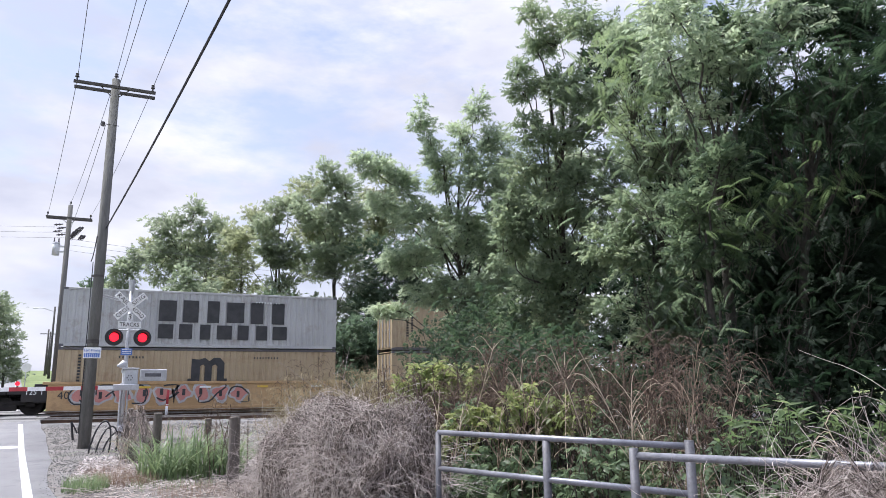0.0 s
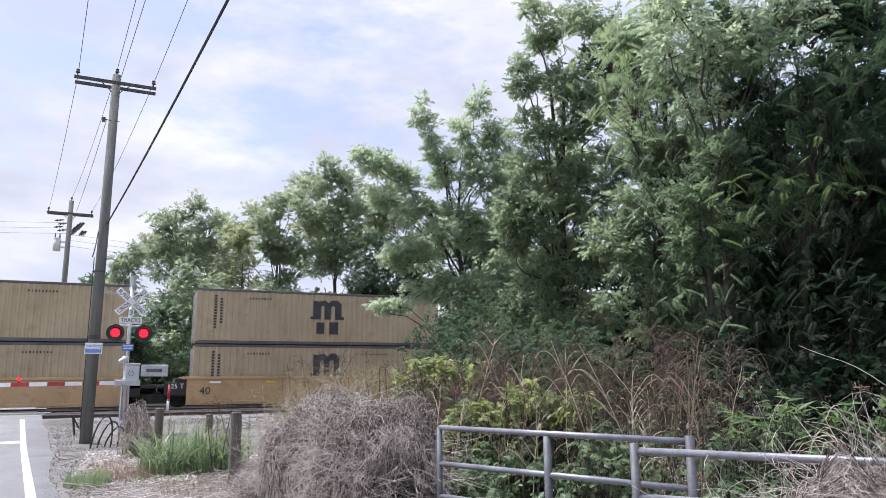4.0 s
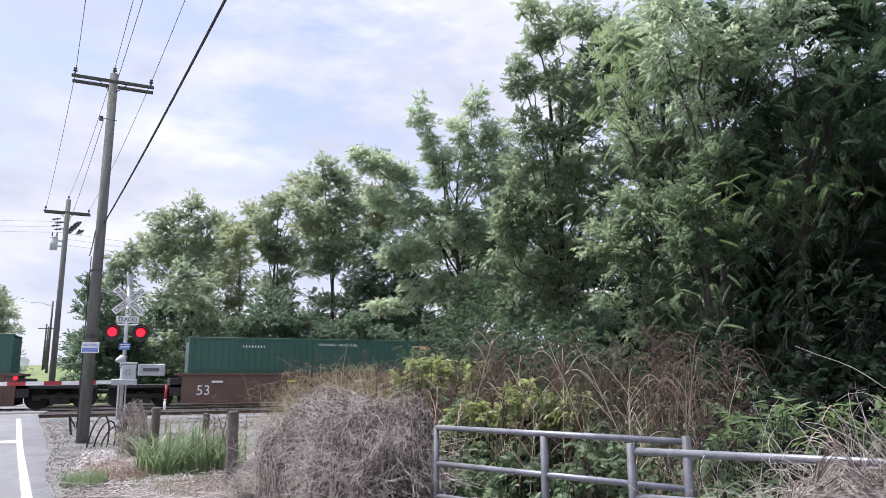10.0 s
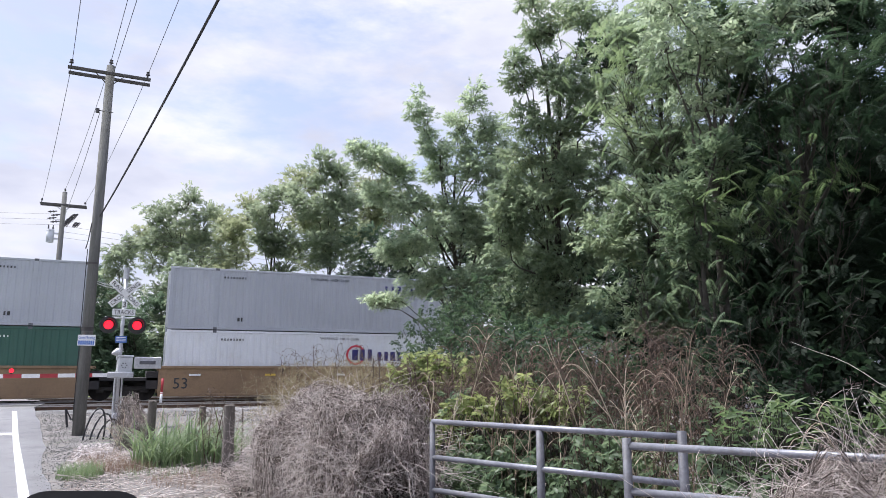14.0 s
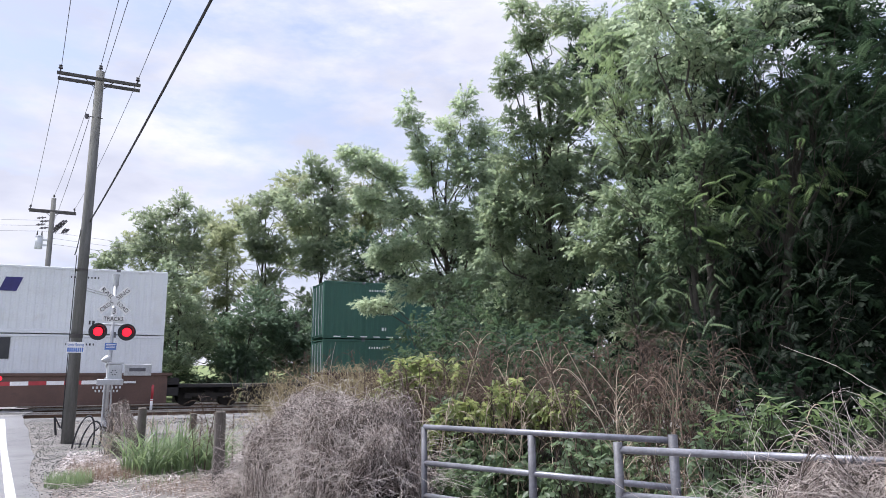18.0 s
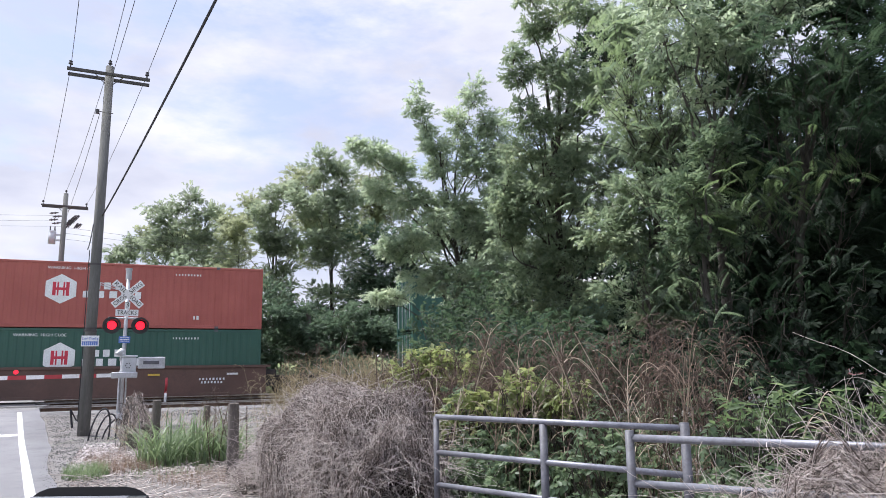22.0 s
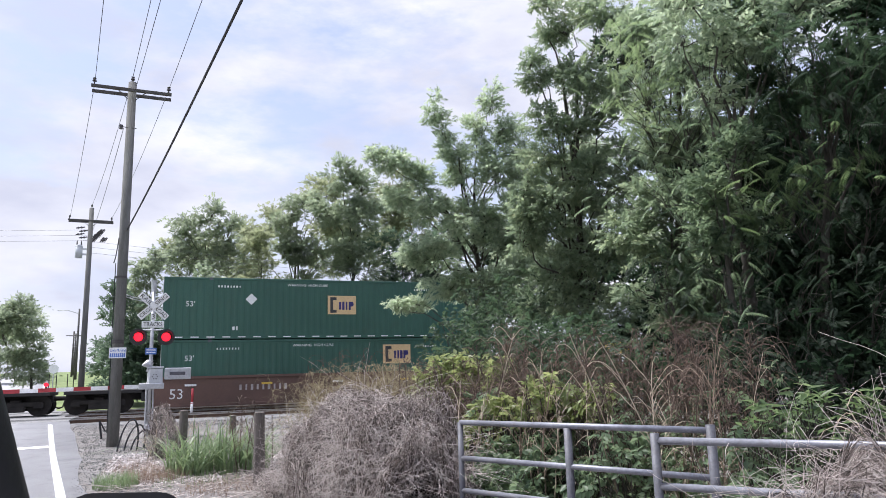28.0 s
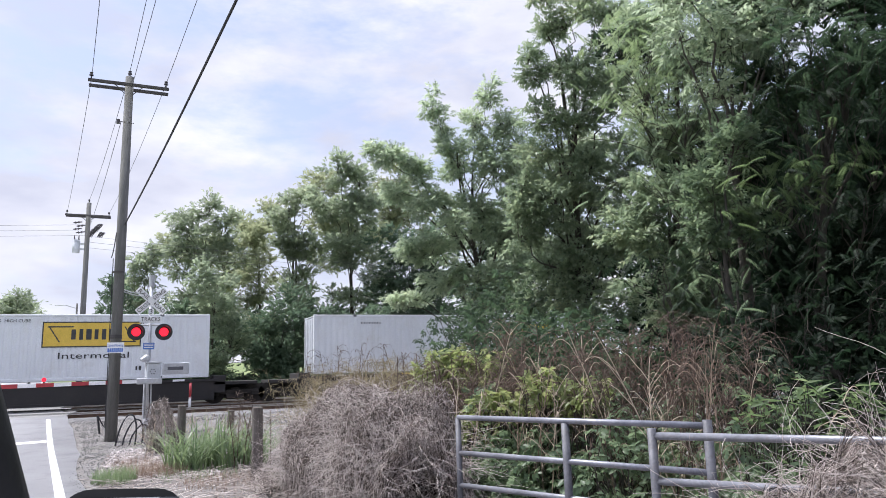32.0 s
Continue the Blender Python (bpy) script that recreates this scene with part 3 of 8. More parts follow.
PAINT = {
    "tan": mat("tan_container_paint", (0.35, 0.275, 0.175), (0.43, 0.345, 0.23), 0.5, 0.6, 0, 0.12, 30, (0.22, 0.12, 0.06), 0.5),
    "grey": mat("worn_grey_container_paint", (0.36, 0.37, 0.38), (0.45, 0.46, 0.47), 0.5, 0.6, 0, 0.12, 30, (0.2, 0.15, 0.12), 0.6),
    "red": mat("red_container_paint", (0.35, 0.05, 0.055), (0.42, 0.07, 0.072), 0.5, 0.55, 0, 0.12, 30, (0.2, 0.05, 0.04), 0.4),
    "maroon": mat("maroon_container_paint", (0.15, 0.03, 0.038), (0.2, 0.042, 0.05), 0.5, 0.6, 0, 0.12, 30, (0.09, 0.03, 0.03), 0.5),
    "green": mat("green_container_paint", (0.027, 0.088, 0.066), (0.036, 0.108, 0.081), 0.4, 0.5, 0, 0.08, 30, (0.04, 0.07, 0.05), 0.35),
    "light_grey": mat("light_grey_container_paint", (0.35, 0.37, 0.42), (0.42, 0.44, 0.49), 0.4, 0.55, 0, 0.08, 30, (0.34, 0.34, 0.36), 0.4),
    "white": mat("white_container_paint", (0.64, 0.66, 0.70), (0.72, 0.74, 0.78), 0.4, 0.5, 0, 0.08, 30, (0.5, 0.48, 0.45), 0.4),
    "orange_red": mat("orange_red_container_paint", (0.33, 0.085, 0.07), (0.41, 0.115, 0.095), 0.5, 0.55, 0, 0.12, 30, (0.3, 0.08, 0.05), 0.35),
    "dark_rail": mat("grimy_dark_container_rail", (0.06, 0.058, 0.065), (0.12, 0.115, 0.12), 0.8, 0.7, 0, 0.15, 30, (0.12, 0.08, 0.05), 0.5),
    "car_tan": mat("tan_wagon_paint", (0.42, 0.27, 0.13), (0.5, 0.34, 0.18), 0.6, 0.7, 0, 0.2, 30, (0.2, 0.11, 0.07), 0.7),
    "car_dirty": mat("dirty_tan_wagon_paint", (0.22, 0.145, 0.085), (0.29, 0.195, 0.115), 0.6, 0.75, 0, 0.2, 30, (0.12, 0.075, 0.05), 0.6),
    "car_brown": mat("brown_wagon_paint", (0.10, 0.062, 0.05), (0.15, 0.088, 0.07), 0.6, 0.75, 0, 0.2, 30, (0.07, 0.05, 0.045), 0.6),
    "car_maroon": mat("dark_maroon_wagon_paint", (0.04, 0.024, 0.027), (0.065, 0.032, 0.035), 0.6, 0.7, 0, 0.2, 30, (0.04, 0.03, 0.03), 0.6),
    "car_black": mat("black_wagon_paint", (0.014, 0.013, 0.014), (0.03, 0.027, 0.027), 0.6, 0.75, 0, 0.2, 30, (0.06, 0.045, 0.04), 0.4),
    "bogie": mat("dusty_black_bogie", (0.018, 0.016, 0.015), (0.04, 0.035, 0.032), 3, 0.9, 0.1, 0.3, 30),
    "ink": mat("dark_marking", (0.025, 0.028, 0.032), (0.05, 0.05, 0.055), 3, 0.6, 0, 0, 30),
    "chalk": mat("white_marking", (0.7, 0.72, 0.72), (0.8, 0.82, 0.82), 3, 0.6, 0, 0, 30),
    "gold": mat("gold_marking", (0.62, 0.42, 0.06), (0.7, 0.48, 0.08), 3, 0.6, 0, 0, 30),
    "buff": mat("buff_marking", (0.62, 0.45, 0.24), (0.68, 0.5, 0.28), 3, 0.6, 0, 0, 30),
    "navy": mat("navy_marking", (0.025, 0.022, 0.12), (0.035, 0.03, 0.16), 3, 0.6, 0, 0, 30),
    "crimson": mat("crimson_marking", (0.5, 0.03, 0.06), (0.58, 0.04, 0.07), 3, 0.6, 0, 0, 30),
    "silver": mat("silver_spray", (0.38, 0.37, 0.37), (0.52, 0.51, 0.51), 3, 0.6, 0, 0, 30),
    "faded": mat("faded_white_marking", (0.3, 0.27, 0.26), (0.44, 0.41, 0.4), 3, 0.7, 0, 0, 30),
    "teal": mat("teal_marking", (0.05, 0.2, 0.17), (0.07, 0.25, 0.21), 3, 0.6, 0, 0, 30),
    "aqua": mat("aqua_spray", (0.1, 0.42, 0.5), (0.16, 0.5, 0.58), 3, 0.6, 0, 0, 30),
    "pink": mat("pink_spray", (0.5, 0.2, 0.18), (0.55, 0.26, 0.22), 3, 0.6, 0, 0, 30),
}
HALF = 1.22
CACHE = {}


def cached(key, make, material):
    key = (key, material.name)
    if key not in CACHE:
        bm = make()
        me = bpy.data.meshes.new(key[0][0])
        bm.to_mesh(me)
        bm.free()
        me.materials.append(material)
        CACHE[key] = me
    return CACHE[key]


def ribbed(length, height, pitch, deep):
    """A corrugated steel sheet in the xz plane, outer face towards -y, with a closed back."""
    bm = bmesh.new()
    pts, x, q = [(-length / 2, 0)], -length / 2 + 0.12, pitch / 4
    while x + pitch < length / 2 - 0.1:
        pts += [(x, 0), (x + q * 0.7, deep), (x + q * 2.0, deep), (x + q * 2.7, 0)]
        x += pitch
    pts.append((length / 2, 0))
    lo = [bm.verts.new((a, b, 0)) for a, b in pts]
    hi = [bm.verts.new((a, b, height)) for a, b in pts]
    for i in range(len(pts) - 1):
        bm.faces.new((lo[i], lo[i + 1], hi[i + 1], hi[i]))
    b0, b1 = bm.verts.new((-length / 2, deep + 0.02, 0)), bm.verts.new((length / 2, deep + 0.02, 0))
    t0, t1 = bm.verts.new((-length / 2, deep + 0.02, height)), bm.verts.new((length / 2, deep + 0.02, height))
    bm.faces.new((b1, b0, t0, t1))
    return bm


def container(name, x, base, long53, high, paint, label, group):
    """A freight container; local origin at its middle, on its floor."""
    L = 16.15 if long53 else 12.19
    m = PAINT[paint]
    c = empty(name, pose(x, TRACKS[1], base), label, "shipping container", group)
    pit = 0.305 if long53 else 0.276

    def add(nm, key, make, at=Matrix.Identity(4), material=m):
        ob = new(nm, cached((nm,) + key, make, material))
        ob.parent, ob.matrix_basis = c, at
        return ob

    k = (L, high)
    rail = PAINT["dark_rail"] if paint == "tan" else m
    for s in (0, 180):
        add("side_panel", k, lambda: ribbed(L - 0.2, high - 0.26, pit, 0.018 if long53 else 0.034), pose(0, 0, 0.15, 0, 0, s) @ pose(0, -HALF + 0.012, 0))
        add("end_wall", k, lambda: ribbed(2 * HALF - 0.2, high - 0.3, 0.25, 0.04), pose(0, 0, 0.17, 0, 0, 90 + s) @ pose(0, -L / 2 + 0.02, 0))
        add("top_rail", k, lambda: boxes((-L / 2 + 0.1, -HALF, high - 0.115, L / 2 - 0.1, -HALF + 0.07, high - 0.01), bevel=0.012), pose(0, 0, 0, 0, 0, s), rail)
        add("bottom_rail", k, lambda: boxes((-L / 2 + 0.1, -HALF, 0.01, L / 2 - 0.1, -HALF + 0.06, 0.155), bevel=0.01), pose(0, 0, 0, 0, 0, s), rail)
    add("roof", k, lambda: boxes((-L / 2 + 0.06, -HALF + 0.05, high - 0.06, L / 2 - 0.06, HALF - 0.05, high - 0.02)))
    add("floor", k, lambda: boxes((-L / 2 + 0.06, -HALF + 0.05, 0.1, L / 2 - 0.06, HALF - 0.05, 0.15)))
    for yy in (-0.85, -0.3, 0.3, 0.85):
        add("lock_rod", (high,), lambda: rods(((0, 0, 0.2), (0, 0, high - 0.2), 0.018), ((0, -0.02, 1.1), (0, 0.2, 1.1), 0.015), sides=6), pose(-L / 2 - 0.012, yy, 0), M["galv"])
    for sx in (-1, 1):
        for sy in (-1, 1):
            add("corner_post", k, lambda: boxes((-0.08, -0.07, 0.0, 0.08, 0.07, high), bevel=0.012), pose(sx * (L / 2 - 0.08), sy * (HALF - 0.07), 0))
            if long53:
                add("lifting_post", k, lambda: boxes((-0.1, -0.05, 0.0, 0.1, 0.05, high), bevel=0.01), pose(sx * 6.0, sy * (HALF - 0.046), 0))
            for z in (0.0, high - 0.118):
                add("corner_casting", (), lambda: boxes((-0.09, -0.081, 0, 0.09, 0.081, 0.118), bevel=0.01), pose(sx * (6.0 if long53 else L / 2 - 0.09), sy * (HALF - 0.078 + 0.004), z), M["gate_post"])
    return c


def plate(parent, name, x, z, w, h, paint, off=0.0, shape=None, label=""):
    """A flat painted marking on the near side of a container, or another near face."""
    bm = bmesh.new()
    y = parent.get("face", -HALF) - 0.004 - off
    pts = shape or [(-0.5, -0.5), (0.5, -0.5), (0.5, 0.5), (-0.5, 0.5)]
    vs = [bm.verts.new((x + a * w, y, z + b * h)) for a, b in pts]
    bm.faces.new(vs)
    r = bmesh.ops.extrude_face_region(bm, geom=bm.faces[:])
    bmesh.ops.translate(bm, verts=[g for g in r["geom"] if isinstance(g, bmesh.types.BMVert)], vec=(0, 0.003, 0))
    bmesh.ops.recalc_face_normals(bm, faces=bm.faces[:])
    return part(name, bm, PAINT[paint], parent, label)


def bogie(parent, x):
    b = new("bogie", cached(("bogie_bolster",), lambda: boxes((-0.2, -1.0, 0.42, 0.2, 1.0, 0.72), (-0.35, -0.5, 0.35, 0.35, 0.5, 0.6), bevel=0.03), PAINT["bogie"]))
    b.parent, b.matrix_basis = parent, pose(x, 0, 0)
    for sy in (-1, 1):
        f = new("side_frame", cached(("side_frame",), lambda: boxes((-1.05, -0.08, 0.42, 1.05, 0.08, 0.62), (-0.4, -0.09, 0.2, 0.4, 0.09, 0.45), (-1.08, -0.1, 0.34, -0.72, 0.1, 0.56), (0.72, -0.1, 0.34, 1.08, 0.1, 0.56), bevel=0.03), PAINT["bogie"]))
        f.parent, f.matrix_basis = b, pose(0, sy * 1.0, 0)
        for sx in (-0.9, 0.9):
            w = new("wheel", cached(("wheel",), lambda: rods(((0, -0.07, 0), (0, 0.07, 0), 0.46), ((0, -0.09, 0), (0, -0.07, 0), 0.2), sides=28), PAINT["bogie"]))
            w.parent, w.matrix_basis = b, pose(sx, sy * 0.76, 0.46)
    return b


def well_wagon(x, L, paint, left, right, ribs=False, high_floor=False, label=""):
    """A container well wagon, origin on the rail top under its container's middle. left, right: reach beyond the
    container's ends, and whether a bogie stands there."""
    m = PAINT[paint]
    w = empty("well_wagon", pose(x, TRACKS[1], RAIL), label, "railway wagon", "train wagons")
    w["face"] = -1.36
    lo, hi = (0.18, 1.38 if "tan" in paint else 1.52) if not high_floor else (0.2, 1.15)
    h = L / 2 + 0.25
    for s in (-1, 1):
        bm = bmesh.new()
        ys = (-1.35, -1.30) if s < 0 else (1.30, 1.35)
        box(bm, -h, ys[0], lo, h, ys[1], hi)
        box(bm, -h - 0.2, min(ys) - 0.05, hi - 0.12, h + 0.2, max(ys) + 0.05, hi, 0.01)
        box(bm, -h + 0.9, min(ys) - 0.04, lo - 0.02, h - 0.9, max(ys) + 0.04, lo + 0.1, 0.01)
        part("side_sill", bm, m, w)
        if ribs:
            n = 13
            for i in range(n):
                xx = -h + 0.5 + (2 * h - 1.0) * i / (n - 1)
                part("rib", boxes((xx - 0.06, ys[0] - 0.05, lo, xx + 0.06, ys[1] + 0.05, hi - 0.12), bevel=0.01), m, w)
    part("well_floor", boxes((-h, -1.3, lo, h, 1.3, lo + 0.08)), PAINT["car_black"], w)
    for (reach, has), s in ((left, -1), (right, 1)):
        a, b = sorted((s * h, s * (L / 2 + reach)))
        bm = bmesh.new()
        box(bm, a, -1.3, 0.86, b, 1.3, 1.02, 0.02)
        box(bm, a, -0.45, 0.55, b, 0.45, 0.86, 0.02)
        box(bm, min(s * (h - 0.05), s * (h + 0.5)), -1.3, 0.5, max(s * (h - 0.05), s * (h + 0.5)), 1.3, 1.3, 0.02)
        part("end_platform", bm, PAINT["car_black"], w)
        if has:
            bogie(w, s * (L / 2 + has))
        if reach > 2.6:
            part("coupler", rods(((s * (L / 2 + reach) - s * 0.2, 0, 0.72), (s * (L / 2 + reach) + s * 0.28, 0, 0.72), 0.1), sides=8), PAINT["bogie"], w)
            part("brake_hose", rods(((s * (L / 2 + reach), -0.4, 0.7), (s * (L / 2 + reach) + s * 0.1, -0.42, 0.35), 0.03), ((s * (L / 2 + reach) + s * 0.1, -0.42, 0.35), (s * (L / 2 + reach) + s * 0.3, -0.4, 0.3), 0.03), sides=6), PAINT["bogie"], w)
            for xx in (-0.5, 0.5):
                part("grab_rail", rods(((s * (L / 2 + reach - 0.1), xx * 2.3, 1.02), (s * (L / 2 + reach - 0.1), xx * 2.3, 1.75), 0.02), sides=6), PAINT["car_black"], w)
    return w


# slots in the train from its head: middle of the container, 53-foot or not, upper and lower paint, wagon paint
SLOTS = [
    (366.42, 0, 'tan', 'tan', 'car_tan'),  # 0
    (351.28, 0, 'grey', 'tan', 'car_tan'),  # A
    (335.58, 0, 'tan', 'tan', 'car_tan'),  # B
    (320.12, 0, 'red', 'tan', 'car_tan'),  # C
    (304.87, 0, 'maroon', 'maroon', 'car_tan'),  # D
    (285.49, 0, 'tan', 'tan', 'car_tan'),  # E
    (270.21, 0, 'tan', 'tan', 'car_tan'),  # F
    (255.10, 0, 'tan', 'tan', 'car_tan'),  # F2
    (240.50, 0, 'maroon', 'tan', 'car_tan'),  # G
    (225.09, 0, 'tan', 'tan', 'car_tan'),  # H
    (203.89, 1, 'green', 'green', 'car_maroon'),  # I
    (184.41, 1, None, 'green', 'car_maroon'),  # J
    (165.56, 1, 'green', 'green', 'car_maroon'),  # K
    (142.36, 1, None, 'green', 'car_brown'),  # L
    (119.21, 1, None, 'green', 'car_brown', 'ribs'),  # M
    (96.28, 1, 'light_grey', 'light_grey', 'car_brown'),  # O
    (73.12, 1, 'green', 'light_grey', 'car_dirty'),  # P
    (53.86, 1, 'light_grey', 'white', 'car_dirty'),  # Q
    (34.35, 1, 'light_grey', 'green', 'car_dirty'),  # R
    (10.90, 1, 'green', 'green', 'car_maroon'),  # S0
    (-8.13, 1, 'white', 'green', 'car_maroon'),  # S
    (-27.65, 1, 'green', 'green', 'car_maroon'),  # U
    (-51.18, 1, 'white', 'white', 'car_brown'),  # V
    (-70.85, 1, 'green', 'white', 'car_brown'),  # W
    (-90.29, 1, 'white', 'white', 'car_brown'),  # X
    (-114.28, 1, 'green', 'green', 'car_brown'),  # Y
    (-138.18, 1, 'orange_red', 'green', 'car_brown'),  # Z
    (-157.91, 1, 'green', 'green', 'car_maroon'),  # AA
    (-177.86, 1, 'green', 'green', 'car_maroon'),  # BB
    (-201.92, 1, 'green', 'green', 'car_maroon'),  # CC
    (-226.56, 1, 'white', 'white', 'car_maroon'),  # DD
    (-246.36, 1, 'white', 'white', 'car_maroon'),  # FF
    (-266.26, 1, 'green', 'green', 'car_brown'),  # GG
    (-290.54, 1, 'white', 'white', 'car_maroon'),  # HH
    (-310.55, 1, 'white', 'white', 'car_maroon'),  # II
    (-330.64, 1, 'white', 'white', 'car_maroon'),  # JJ
    (-352.46, 1, None, 'white', 'car_black', 'high'),  # KK
    (-373.48, 1, None, 'white', 'car_black', 'high'),  # LL
]
TRAIN = []


def build_train():
    for i, (x, big, up, low, car, *deco) in enumerate(SLOTS):
        L = 16.15 if big else 12.19
        H = 2.9 if big else 2.59
        ends = []
        for j, s in ((i + 1, -1), (i - 1, 1)):
            gap = 6.0
            if 0 <= j < len(SLOTS):
                gap = abs(SLOTS[j][0] - x) - L / 2 - (16.15 if SLOTS[j][1] else 12.19) / 2
            if gap < 4.2:
                ends.append((gap / 2 - 0.02, gap / 2 if s < 0 else 0))
            else:
                ends.append((gap / 2 - 0.25, max(1.2, gap / 2 - 1.6)))
        high = deco and deco[0] == "high"
        w = well_wagon(x, L, car, ends[0], ends[1], ribs=deco and "ribs" in deco, high_floor=high,
                       label={"car_tan": "tan", "car_dirty": "grimy tan", "car_brown": "rust-brown", "car_maroon": "dark maroon", "car_black": "black"}[car] + " steel container well wagon on the rails")
        TRAIN.append(w)
        base = RAIL + (1.22 if high else 0.27)
        words = {"tan": "tan", "grey": "weathered grey", "red": "red", "maroon": "maroon", "green": "dark green", "light_grey": "light grey", "white": "white", "orange_red": "orange-red"}
        low_c = up_c = None
        if low:
            low_c = container("shipping_container", x, base, big, H, low, words[low] + " corrugated steel freight container in a well wagon", "train containers")
            TRAIN.append(low_c)
        if up:
            up_c = container("shipping_container", x, base + H + 0.03, big, H, up, words[up] + " corrugated steel freight container stacked on another", "train containers")
            TRAIN.append(up_c)
        decorate(i, w, up_c, low_c, L, H)


